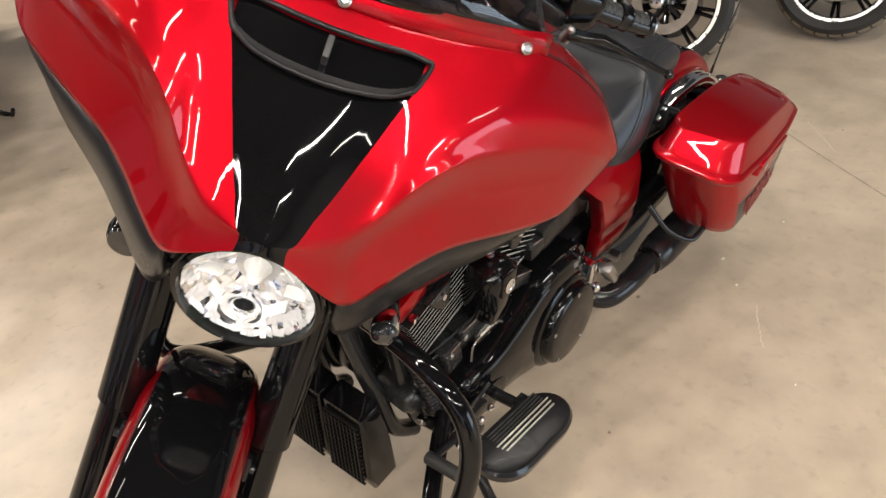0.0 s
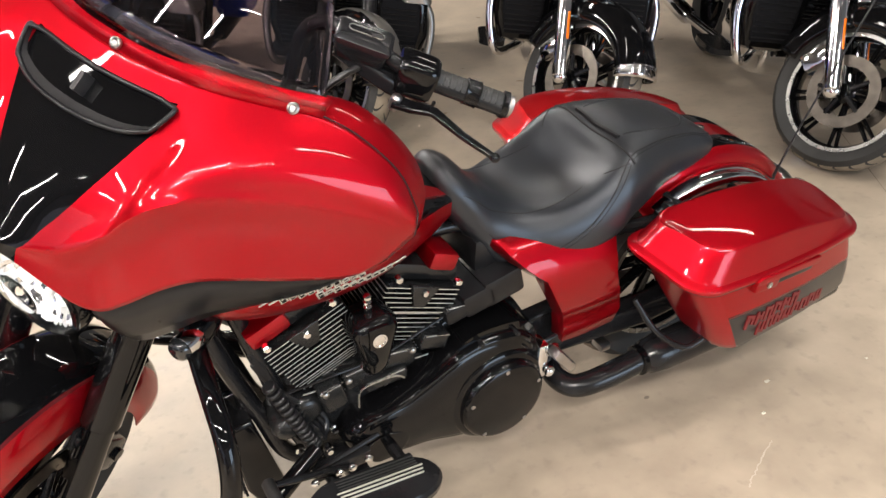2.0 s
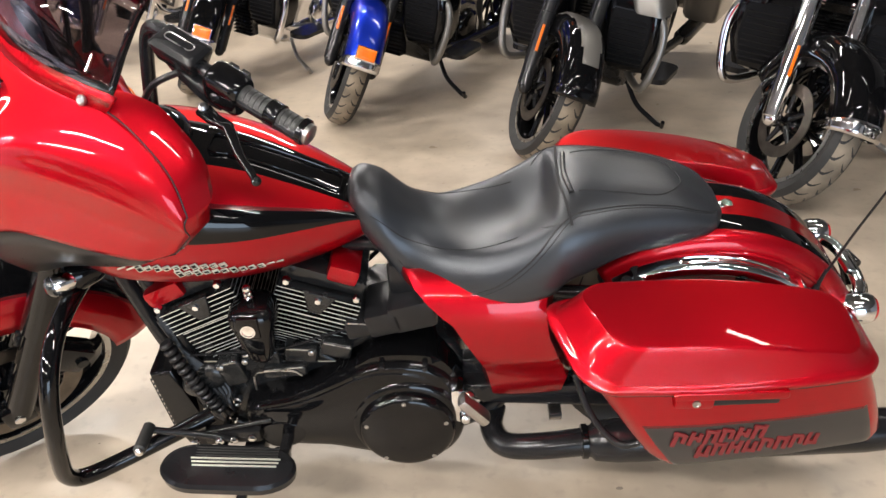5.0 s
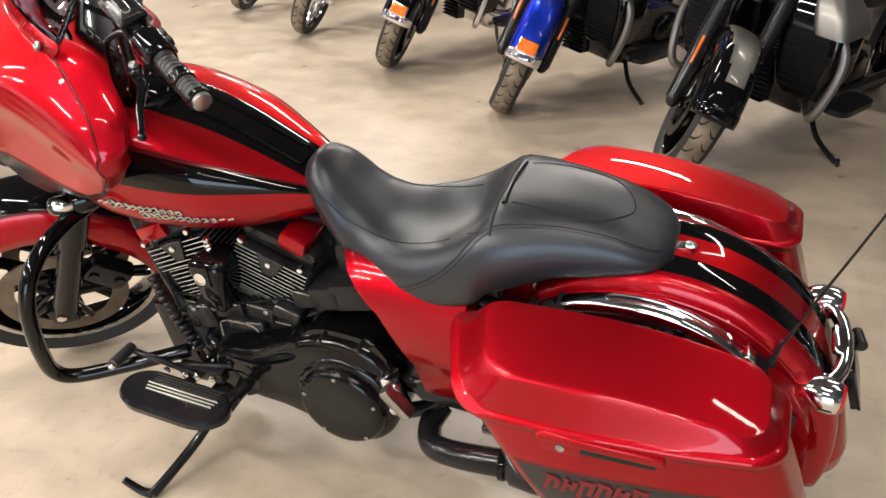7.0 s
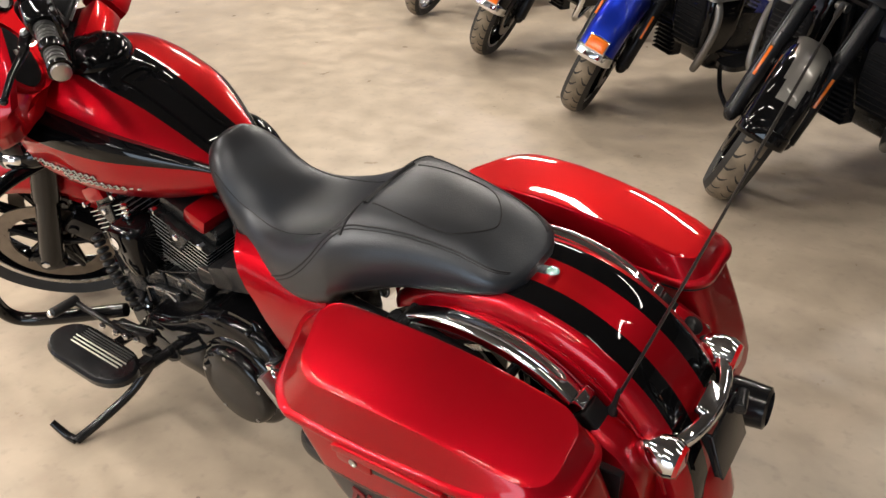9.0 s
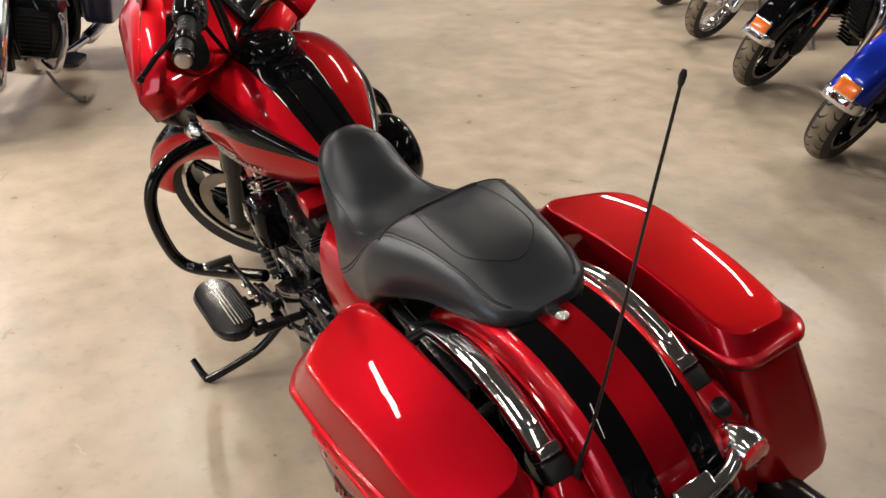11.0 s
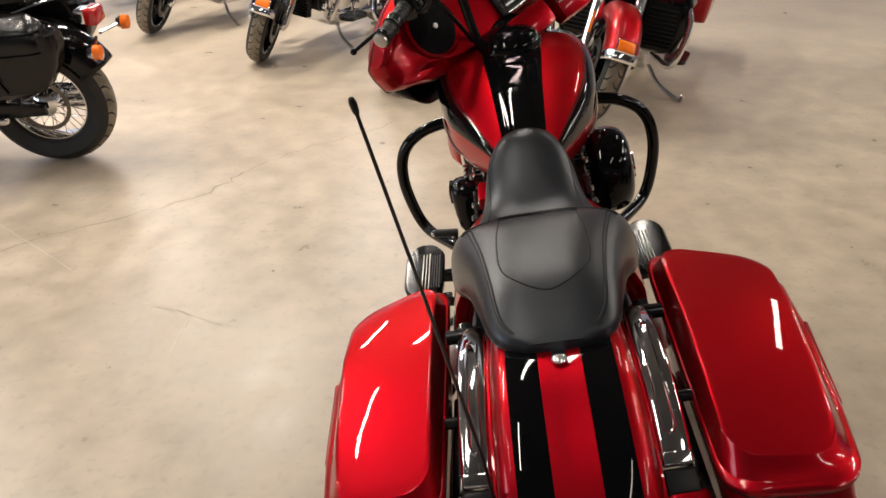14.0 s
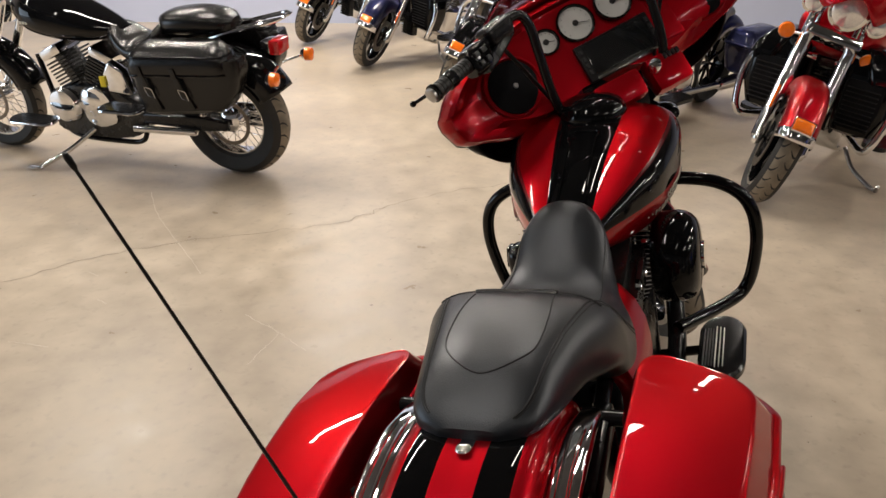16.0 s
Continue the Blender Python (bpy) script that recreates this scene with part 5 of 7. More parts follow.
def saddlebag(side):
    bm = new_bm()
    bottom = 0.330 if side > 0 else 0.252
    levels = [(-0.240, 0.292, 0.206, 0.398, 0.0), (-0.274, 0.238, 0.210, 0.402, 0.385), (-0.276, 0.234, 0.210, 0.402, 0.415), (-0.292, 0.208, 0.216, 0.400, 0.62), (-0.308, 0.176, 0.222, 0.394, 0.86), (-0.308, 0.160, 0.228, 0.386, 0.96), (-0.296, 0.135, 0.240, 0.370, 1.0)]
    rings = []
    for x0, x1, y0, y1, k in levels:
        rings.append([(x, y, seam_z(x, y) * (1 - k) + (bottom - 0.02 * x) * k) for x, y in soft_rect(x0, x1, y0, y1, 0.050)])
    loft(bm, rings, (lambda i, j: (2 if i == 1 else (1 if i >= 2 else 0)) if 7 <= j <= 17 else 0) if side > 0 else None)
    if side < 0:
        mirror_y(bm)
    body = part("saddlebag_body", bm, [RED, CHARCOAL, PIN], bike, "red saddlebag with charcoal lower half" if side > 0 else "red hard saddlebag")
    bm = new_bm()
    rings = []
    for rear, front, inn, out, d in ((0.004, 0.004, 0.003, 0.004, -0.003), (0.0, 0.0, 0.0, 0.0, 0.003), (0.0, 0.0, 0.0, 0.0, 0.010), (0.005, 0.006, 0.003, 0.005, 0.016), (0.010, 0.014, 0.006, 0.010, 0.0175)):
        rings.append([(x, y, seam_z(x, y) + d) for x, y in soft_rect(-0.256 + rear, 0.312 - front, 0.199 + inn, 0.412 - out, 0.058)])
    for u in (0.10, 0.35, 0.65, 0.90, 0.965, 1.0):
        ring = []
        k = u ** 0.95
        for x, y in soft_rect(-0.246 + 0.026 * k, 0.298 - 0.060 * k, 0.205 + 0.012 * k, 0.402 - 0.020 * k, 0.056 - 0.008 * k):
            lo, hi = seam_z(x, y) + 0.0175, lid_z(x, y)
            ring.append((x + 0.16 * k * max(0.0, 0.40 - y) * max(0.0, x / 0.25), y, lo + (hi - lo) * (u - 0.03 * max(0.0, u - 0.9) / 0.1)))
        rings.append(ring)
    crease = rings[-1]
    for k in (0.012, 0.04, 0.09, 0.18, 0.3, 0.45, 0.6, 0.75, 0.9, 0.97):
        flat = []
        for x, y, z in crease:
            qx, qy = x + (0.013 - x) * k, y + (0.295 - y) * k
            flat.append((qx, qy, lid_z(qx, qy) - (0.0012 if k < 0.03 else 0.0)))
        rings.append(flat)
    vs = loft(bm, rings, caps=False)
    bm.faces.new(vs[0])
    bm.faces.new(vs[-1])
    if side < 0:
        mirror_y(bm)
    lid = part("saddlebag_lid", bm, RED, body, "red saddlebag lid")
    bm = new_bm()
    ring = soft_rect(-0.248, 0.302, 0.203, 0.404, 0.054)
    tube(bm, [(x, y * side, seam_z(x, y) - 0.004) for x, y in ring + [ring[0]]], 0.0035, 6, 140)
    part("lid_seal", bm, PLASTIC, body, "black lid seal")
    bm = new_bm()
    turn = Matrix.Rotation(radians(-4), 3, "Y")
    prism(bm, [(0.150, 0.004), (0.138, 0.012), (-0.066, 0.010), (-0.070, -0.004), (-0.062, -0.010), (0.146, -0.008)], 0.398 * side, 0.418 * side, 0.004)
    bmesh.ops.transform(bm, matrix=Matrix.Translation((0, 0, 0.549)) @ turn.to_4x4(), verts=bm.verts)
    box(bm, (0.108, 0.404 * side, 0.541), (0.075, 0.020, 0.034), 0.007, turn)
    latch = part("saddlebag_latch", bm, RED, body, "red latch bar")
    bm = new_bm()
    box(bm, (0.012, 0.402 * side, 0.532), (0.135, 0.016, 0.020), 0.004, turn)
    part("latch_recess", bm, PLASTIC, latch)
    bm = new_bm()
    lathe(bm, (0.106, 0.413 * side, 0.540), (0, side, 0), [(0.008, 0), (0.008, 0.003), (0.005, 0.003), (0.004, 0.0015), (0.0, 0.0015)], 16)
    part("lock", bm, STEEL, latch, "round key lock")
    if side > 0:
        bm = new_bm()
        rnd = random.Random(3)
        for row in range(2):
            x = 0.132 - 0.052 * row
            for k in range(6 if row == 0 else 8):
                z = 0.433 - 0.042 * row + 0.02 * (0.13 - x)
                y = 0.4035 - 0.004 * row
                lean = Matrix.Rotation(radians(5) * side, 3, "X") @ Matrix.Rotation(radians(-16), 3, "Y")
                tall = 0.034 if k else 0.038
                box(bm, (x, y * side, z), (0.0085, 0.003, tall), 0, lean)
                box(bm, (x - 0.017, y * side, z), (0.0085, 0.003, tall * rnd.choice((0.6, 1.0))), 0, lean)
                box(bm, (x - 0.0085, y * side, z + rnd.choice((-0.013, 0.0, 0.013))), (0.024, 0.003, 0.008), 0, lean)
                x -= 0.031
        pieces("decal_bar", bm, DECAL_RED, body, "dark red decal bar", smooth=False)
    for ob in [body] + list(body.children_recursive):
        bag_shape(ob)
    return body


for s in (-1, 1):
    saddlebag(s)
bm = new_bm()
tube(bm, [(0.30, 0.215, 0.43), (0.27, 0.27, 0.36), (0.22, 0.32, 0.325), (0.17, 0.33, 0.34)], 0.008, 10, 30)
part("bag_guard_rail", bm, SATIN, bike, "black bag guard rail")

# whip aerial
bm = new_bm()
lathe(bm, (-0.214, 0.122, 0.538), (-0.25, 0.02, 1), [(0.011, 0), (0.011, 0.012), (0.007, 0.022), (0.0045, 0.036), (0.0035, 0.07)], 16)
aerial = part("aerial_base", bm, PLASTIC, bike, "black whip aerial")
AERIAL_TIP = Vector((-0.474, 0.132, 1.280))
bm = new_bm()
tube(bm, [(-0.232, 0.123, 0.60), (-0.315, 0.126, 0.83), (-0.396, 0.129, 1.06), AERIAL_TIP], lambda u: 0.0030 - 0.0014 * u, 8, 40)
w_tip = (AERIAL_TIP - Vector((-0.396, 0.129, 1.06))).normalized()
lathe(bm, AERIAL_TIP - w_tip * 0.012, w_tip, [(0.0020, 0), (0.0030, 0.004), (0.0033, 0.013), (0.0022, 0.018), (0.0, 0.019)], 12)
part("aerial_whip", bm, PLASTIC, aerial)

bm = new_bm()
lathe(bm, (-0.252, -0.152, 0.5275), (-0.52, 0.0, 0.85), [(0.019, 0), (0.019, 0.004), (0.014, 0.007), (0.0, 0.008)], 24)
part("blanking_plug", bm, PLASTIC, bike, "black rubber blanking plug")

# ---- side covers, frame ----
COVER = [(0.668, 0.668, 0.34, 0.125), (0.640, 0.650, 0.34, 0.158), (0.612, 0.622, 0.34, 0.180), (0.585, 0.592, 0.345, 0.192), (0.566, 0.568, 0.345, 0.197), (0.52, 0.545, 0.340, 0.198), (0.47, 0.520, 0.325, 0.195), (0.441, 0.506, 0.315, 0.191), (0.434, 0.503, 0.312, 0.186), (0.39, 0.495, 0.300, 0.182), (0.345, 0.487, 0.312, 0.174), (0.325, 0.476, 0.330, 0.160), (0.318, 0.465, 0.340, 0.140)]
for side in (-1, 1):
    bm = new_bm()
    rows = []
    for z, x_front, x_rear, y in COVER:
        row = []
        for u in np.linspace(0, 1, 17):
            edge = max(0.0, 1 - min(u, 1 - u) / 0.07)
            row.append((x_front + (x_rear - x_front) * u, (y - 0.030 * edge ** 2 + 0.004 * math.sin(math.pi * u)) * side, z))
        rows.append(row)
    grid(bm, rows)
    cover = solid(part("side_cover", bm, RED, bike, "red side cover"), 0.005)
    bm = new_bm()
    tube(bm, [(1.26, 0.03 * side, 0.86), (1.225, 0.08 * side, 0.72), (1.175, 0.10 * side, 0.52), (1.13, 0.11 * side, 0.32), (1.06, 0.12 * side, 0.225), (0.85, 0.13 * side, 0.20), (0.55, 0.13 * side, 0.22), (0.42, 0.12 * side, 0.34), (0.40, 0.11 * side, 0.55)], 0.019, 12, 70)
    tube(bm, [(1.22, 0.03 * side, 0.80), (0.95, 0.04 * side, 0.68), (0.70, 0.05 * side, 0.68), (0.60, 0.08 * side, 0.60), (0.40, 0.13 * side, 0.60), (0.1, 0.15 * side, 0.58)], 0.016, 10, 40)
    part("frame_rail", bm, SATIN, bike, "black frame tube")
bm = new_bm()
rod(bm, (1.315, 0, 0.80), (1.21, 0, 1.0), 0.035, None, 20)
part("steering_head", bm, SATIN, bike)

# ---- engine ----
CRANK = Vector((0.965, 0, 0.30))
bm = new_bm()
prism(bm, smooth_outline([(1.09, 0.24), (1.12, 0.34), (1.09, 0.43), (0.97, 0.47), (0.85, 0.45), (0.80, 0.34), (0.86, 0.23), (0.97, 0.205)], 36), -0.125, 0.125, 0.02)
prism(bm, smooth_outline([(0.82, 0.46), (0.70, 0.475), (0.56, 0.44), (0.53, 0.30), (0.60, 0.20), (0.80, 0.21), (0.86, 0.32)], 30), -0.13, 0.11, 0.02)
crankcase = part("crankcase", bm, ENGINE_BLACK, bike, "black engine and gearbox case")
for name, sgn in (("front_cylinder", 1), ("rear_cylinder", -1)):
    way = Vector((math.sin(radians(22.5)) * sgn, 0, math.cos(radians(22.5))))
    side_way = way.cross(Vector((0, 1, 0)))
    turn = Matrix((side_way, Vector((0, 1, 0)), way)).transposed()
    bm = new_bm()
    rod(bm, CRANK + way * 0.12, CRANK + way * 0.38, 0.075, 0.070, 28)
    cyl = part(name, bm, ENGINE_BLACK, bike, "finned black cylinder with bright fin edges")
    fin_meshes = {}
    for k in range(16):
        h = 0.172 + 0.0116 * k
        grow = 1.0 if k > 3 else 0.86 + 0.035 * k
        head = k >= 10
        bm = new_bm()
        box(bm, (0, 0, 0), ((0.168 if not head else 0.182) * grow, (0.262 if not head else 0.286) * grow, 0.0019), 0.0)
        vert = [e for e in bm.edges if abs((e.verts[0].co - e.verts[1].co).z) > 0.002]
        bmesh.ops.bevel(bm, geom=vert, offset=0.045, segments=5, profile=0.5, affect="EDGES")
        for f in bm.faces:
            f.material_index = 1 if abs(f.normal.z) < 0.5 else 0
        m = Matrix.Translation(CRANK + way * h) @ turn.to_4x4()
        part("fin", bm, [ENGINE_BLACK, FIN_EDGE], cyl, smooth=False, m=m)
    bm = new_bm()
    box(bm, CRANK + way * 0.370, (0.185, 0.24, 0.04), 0.015, turn)
    rock = part("rocker_box", bm, ENGINE_BLACK, cyl, "black rocker box")
    bm = new_bm()
    box(bm, CRANK + way * (0.405 if sgn < 0 else 0.385) - side_way * (0.055 if sgn > 0 else -0.035) + Vector((0, 0.085, 0)), (0.068 if sgn < 0 else 0.09, 0.10, 0.042), 0.012, turn)
    part("rocker_cover", bm, RED, cyl, "red rocker cover")
    bm = new_bm()
    for side in (-1, 1):
        prism(bm, [(-0.036, 0.03), (0.036, 0.03), (0.014, -0.022), (-0.014, -0.022)], 0.132 * side, 0.150 * side, 0.004)
    bmesh.ops.transform(bm, matrix=Matrix.Translation(CRANK + way * 0.325) @ turn.to_4x4(), verts=bm.verts)
    pieces("head_boss", bm, ENGINE_BLACK, cyl)
    bm = new_bm()
    for side in (-1, 1):
        for dx, dh in ((0.0, 0.340), (0.075, 0.370), (-0.075, 0.370)):
            p = CRANK + way * dh + side_way * dx + Vector((0, 0.140 * side, 0))
            rod(bm, p, p + Vector((0, 0.016 * side, 0)), 0.0085, None, 6, 0.002)
    pieces("head_bolt", bm, CHROME, cyl, "bright cylinder head bolts")
# horn cover between the cylinders
bm = new_bm()
rings = []
for z, hx, hy in ((0.488, 0.020, 0.030), (0.50, 0.027, 0.038), (0.54, 0.036, 0.046), (0.58, 0.045, 0.050), (0.605, 0.051, 0.052), (0.622, 0.048, 0.050), (0.634, 0.035, 0.040), (0.638, 0.020, 0.025)):
    rings.append([(0.970 + hx * math.copysign(abs(math.cos(t)) ** 0.6, math.cos(t)), 0.165 + hy * math.copysign(abs(math.sin(t)) ** 0.6, math.sin(t)), z) for t in np.linspace(0, 2 * math.pi, 28, endpoint=False)])
loft(bm, rings)
horn = part("horn_cover", bm, GLOSS, bike, "glossy black horn cover")
bm = new_bm()
box(bm, (0.972, 0.214, 0.603), (0.044, 0.012, 0.054), 0.004)
part("badge_plate", bm, GLOSS, horn, "square black badge plate")
bm = new_bm()
lathe(bm, (0.973, 0.2195, 0.599), (0, 1, 0.05), [(0.0155, 0), (0.0155, 0.003), (0.0125, 0.0035), (0.0115, 0.002), (0.0, 0.0025)], 24)
part("round_badge", bm, CHROME, horn, "small round bright badge")
bm = new_bm()
for k in range(3):
    lathe(bm, (0.972, 0.168, 0.640 + 0.013 * k), (0, 0, 1), [(0.006, 0), (0.009, 0.002), (0.009, 0.008), (0.006, 0.011)], 14)
pieces("horn_bolt", bm, CHROME, horn)
# primary case and clutch cover
PRIMARY = [(1.035, 0.285), (1.045, 0.335), (1.01, 0.372), (0.93, 0.392), (0.85, 0.425), (0.775, 0.462), (0.70, 0.478), (0.61, 0.465), (0.552, 0.41), (0.536, 0.315), (0.565, 0.225), (0.655, 0.180), (0.76, 0.195), (0.86, 0.225), (0.96, 0.240)]
DROP = Matrix.Translation((0.0, 0.0, -0.016))
bm = new_bm()
rim = smooth_outline(PRIMARY, 64)
hub_x, hub_z = sum(p[0] for p in rim) / len(rim), sum(p[1] for p in rim) / len(rim)
loft(bm, [[(hub_x + (x - hub_x) * k, y, hub_z + (z - hub_z) * k) for x, z in rim] for k, y in [(1.0, 0.10)] + [(1.0 - 0.12 * (1 - math.cos(radians(q))), 0.148 + 0.046 * math.sin(radians(q))) for q in range(0, 91, 10)] + [(0.86, 0.1945), (0.84, 0.1965), (0.80, 0.199), (0.5, 0.2035), (0.2, 0.205), (0.02, 0.205)]])
primary = part("primary_cover", bm, GLOSS, bike, "glossy black primary cover", m=DROP)
bm = new_bm()
lathe(bm, (0.672, 0.19, 0.304), (0, 1, 0), [(0.131, -0.01), (0.130, 0.002), (0.127, 0.010), (0.121, 0.016), (0.114, 0.019), (0.109, 0.020), (0.108, 0.028), (0.1055, 0.036), (0.100, 0.042), (0.092, 0.0445), (0.05, 0.0455), (0.0, 0.046)], 64)
clutch = part("clutch_cover", bm, GLOSS, primary, "round glossy black clutch cover", m=DROP)
bm = new_bm()
for k in range(5):
    t = radians(90 + 72 * k)
    lathe(bm, (0.672 + 0.093 * math.cos(t), 0.231, 0.304 + 0.093 * math.sin(t)), (0, 1, 0), [(0.0055, 0), (0.005, 0.004), (0.0, 0.005)], 10)
pieces("cover_screw", bm, STEEL, clutch, m=DROP)
bm = new_bm()
prism(bm, smooth_outline([(1.015, 0.30), (0.98, 0.322), (0.925, 0.318), (0.905, 0.285), (0.935, 0.252), (0.99, 0.250)], 24), 0.192, 0.204, 0.005)
tube(bm, [(1.0, 0.190, 0.366), (0.92, 0.193, 0.383), (0.84, 0.193, 0.418), (0.78, 0.193, 0.448)], 0.006, 8, 24)
part("primary_inset", bm, GLOSS, primary, m=DROP)
bm = new_bm()
prism(bm, smooth_outline([(0.795, 0.418), (0.757, 0.458), (0.721, 0.474), (0.66, 0.474), (0.60, 0.462), (0.565, 0.425), (0.56, 0.38), (0.70, 0.38)], 30), 0.06, 0.178, 0.018)
inner_case = part("inner_primary", bm, GLOSS, bike, "glossy black inner drive case")
bm = new_bm()
for x, z in ((0.716, 0.452), (0.622, 0.444), (0.768, 0.425)):
    rod(bm, (x, 0.170, z), (x, 0.196, z), 0.0065, None, 10, 0.002)
pieces("case_bolt", bm, SATIN, inner_case)
bm = new_bm()
for x, z, s in ((0.70, 0.545, 0.06), (0.64, 0.56, 0.07), (0.76, 0.53, 0.04)):
    box(bm, (x, 0.10, z), (s * 1.4, 0.12, s), 0.012, Matrix.Rotation(radians(12), 3, "Y"))
box(bm, (0.62, 0.0, 0.62), (0.14, 0.22, 0.09), 0.02)
pieces("electrics_box", bm, PLASTIC, bike, "black plastic electrics box")
bm = new_bm()
tube(bm, [(1.15, 0.13, 0.46), (1.05, 0.145, 0.478), (0.94, 0.145, 0.482), (0.83, 0.145, 0.515), (0.76, 0.14, 0.53)], 0.0032, 8, 30)
tube(bm, [(1.0, 0.135, 0.455), (0.93, 0.14, 0.462), (0.86, 0.138, 0.45)], 0.003, 8, 20)
pieces("oil_line", bm, SATIN, bike, "thin metal oil line")
bm = new_bm()
for x, z, r in ((1.105, 0.40, 0.040), (1.15, 0.37, 0.030), (1.09, 0.335, 0.034), (1.04, 0.42, 0.026)):
    lathe(bm, (x, 0.06, z), (0.1, 1, 0.0), [(r, 0), (r, 0.075), (r * 0.8, 0.085), (r * 0.5, 0.09), (0.0, 0.09)], 18)
part("cam_chest", bm, ENGINE_BLACK, bike, "black engine covers and fittings")
bm = new_bm()
for x, y, z in ((1.062, 0.155, 0.335), (1.14, 0.15, 0.305), (1.08, 0.16, 0.285), (1.155, 0.155, 0.43)):
    lathe(bm, (x, y - 0.012, z), (0, 1, 0), [(0.011, 0), (0.011, 0.012), (0.007, 0.014), (0.007, 0.022), (0.0, 0.022)], 6)
pieces("engine_bolt", bm, CHROME, bike, "bright engine bolts")
bm = new_bm()
for k in range(5):
    o = 0.012 * k
    tube(bm, [(1.20, 0.10 + o * 0.3, 0.60 - o), (1.165, 0.125, 0.48), (1.13 - o, 0.14, 0.38), (1.08, 0.14 + o * 0.4, 0.30 + o)], 0.006, 8, 24)
pieces("engine_hose", bm, PLASTIC, bike, "black hoses and wiring")
# cast blocks, tappet covers and fittings along the left of the crankcase
for x, y, z, sx, sy, sz, deg in ((0.985, 0.128, 0.452, 0.085, 0.05, 0.050, 6), (0.895, 0.128, 0.462, 0.075, 0.05, 0.045, -8), (0.815, 0.135, 0.478, 0.070, 0.05, 0.040, -18), (1.055, 0.130, 0.425, 0.055, 0.06, 0.070, 14), (0.935, 0.150, 0.425, 0.10, 0.03, 0.030, 4), (0.745, 0.125, 0.535, 0.085, 0.06, 0.030, -6)):
    bm = new_bm()
    box(bm, (x, y, z), (sx, sy, sz), 0.009, Matrix.Rotation(radians(deg), 3, "Y"), 3)
    part("cast_cover", bm, ENGINE_BLACK, crankcase, "satin black cast cover")
    # thin alloy line along the block's top edge
    bm = new_bm()
    tube(bm, [(x - sx * 0.42, y + sy * 0.5, z + sz * 0.44), (x, y + sy * 0.52, z + sz * 0.47), (x + sx * 0.42, y + sy * 0.5, z + sz * 0.44)], 0.0014, 6, 10)
    part("cast_edge", bm, ALLOY, crankcase, "thin bright line on the casting top edge", m=Matrix.Translation((x, 0, z)) @ Matrix.Rotation(radians(deg), 4, "Y") @ Matrix.Translation((-x, 0, -z)))
bm = new_bm()
for x, y, z in ((1.02, 0.158, 0.458), (0.87, 0.158, 0.476), (1.075, 0.165, 0.45)):
    lathe(bm, (x, y - 0.004, z), (0, 1, 0), [(0.0075, 0), (0.0075, 0.006), (0.0045, 0.008), (0.0, 0.008)], 6)
pieces("case_screw", bm, STEEL, crankcase, "small bright case screw")
bm = new_bm()
rod(bm, (1.117, 0.140, 0.450), (0.824, 0.140, 0.432), 0.0016, None, 6)
part("machined_edge", bm, ALLOY, crankcase, "bright machined joint line")
# thin alloy arc laid in front of the case
bm = new_bm()
tube(bm, [(1.006, 0.168, 0.385), (1.003, 0.168, 0.424), (0.985, 0.168, 0.436), (0.950, 0.168, 0.438), (0.915, 0.168, 0.434), (0.897, 0.168, 0.420)], 0.0022, 6, 30)
part("cast_rib", bm, ALLOY, crankcase, "thin bright arc on the cast cover")
bm = new_bm()
for k in range(13):
    t = k / 12
    p = Vector((1.185 - 0.075 * t, 0.150 + 0.01 * math.sin(3 * t), 0.52 - 0.20 * t))
    lathe(bm, p, (-0.35, 0.03, -0.93), [(0.013, 0), (0.016, 0.003), (0.016, 0.009), (0.013, 0.012)], 14)
part("corrugated_hose", bm, PLASTIC, bike, "ribbed black hose", kind="stuff")
# added black panel keeps the see-through space behind the gearbox dark
bm = new_bm()
prism(bm, [(0.56, 0.27), (0.54, 0.40), (0.40, 0.41), (0.30, 0.36), (0.30, 0.285), (0.42, 0.265)], 0.085, 0.125, 0.008)
part("rear_frame_plate", bm, SATIN, bike, "added black filler panel behind the gearbox")
# oil cooler and coolant radiators ahead of the frame
RAD = Matrix.Translation((0.028, 0, -0.040))
for side in (-1, 1):
    bm = new_bm()
    prism(bm, [(1.245, 0.42), (1.225, 0.22), (1.20, 0.16), (1.13, 0.17), (1.16, 0.30), (1.19, 0.43)], 0.003 * side, 0.104 * side, 0.010)
    rad = part("radiator_shroud", bm, GLOSS, bike, "black radiator shroud", m=RAD)
    bm = new_bm()
    for k in range(14):
        z = 0.20 + 0.015 * k
        x = 1.228 + 0.02 * (z - 0.2) / 0.2
        box(bm, (x - 0.001, 0.053 * side, z), (0.006, 0.086, 0.0025), 0, Matrix.Rotation(radians(-8), 3, "Y"))
    for k in range(9):
        y = (0.015 + 0.0095 * k) * side
        rod(bm, (1.232, y, 0.205), (1.252, y, 0.395), 0.0012, None, 5)
    part("radiator_grille", bm, MESH_GRID, rad, smooth=False, m=RAD)
for side in (-1, 1):
    bm = new_bm()
    tube(bm, [(1.29, 0.055 * side, 0.70), (1.235, 0.066 * side, 0.50), (1.195, 0.075 * side, 0.374), (1.155, 0.085 * side, 0.25), (1.09, 0.09 * side, 0.19)], 0.019, 12, 40)
    part("down_tube", bm, SATIN, bike, "black frame down tube")
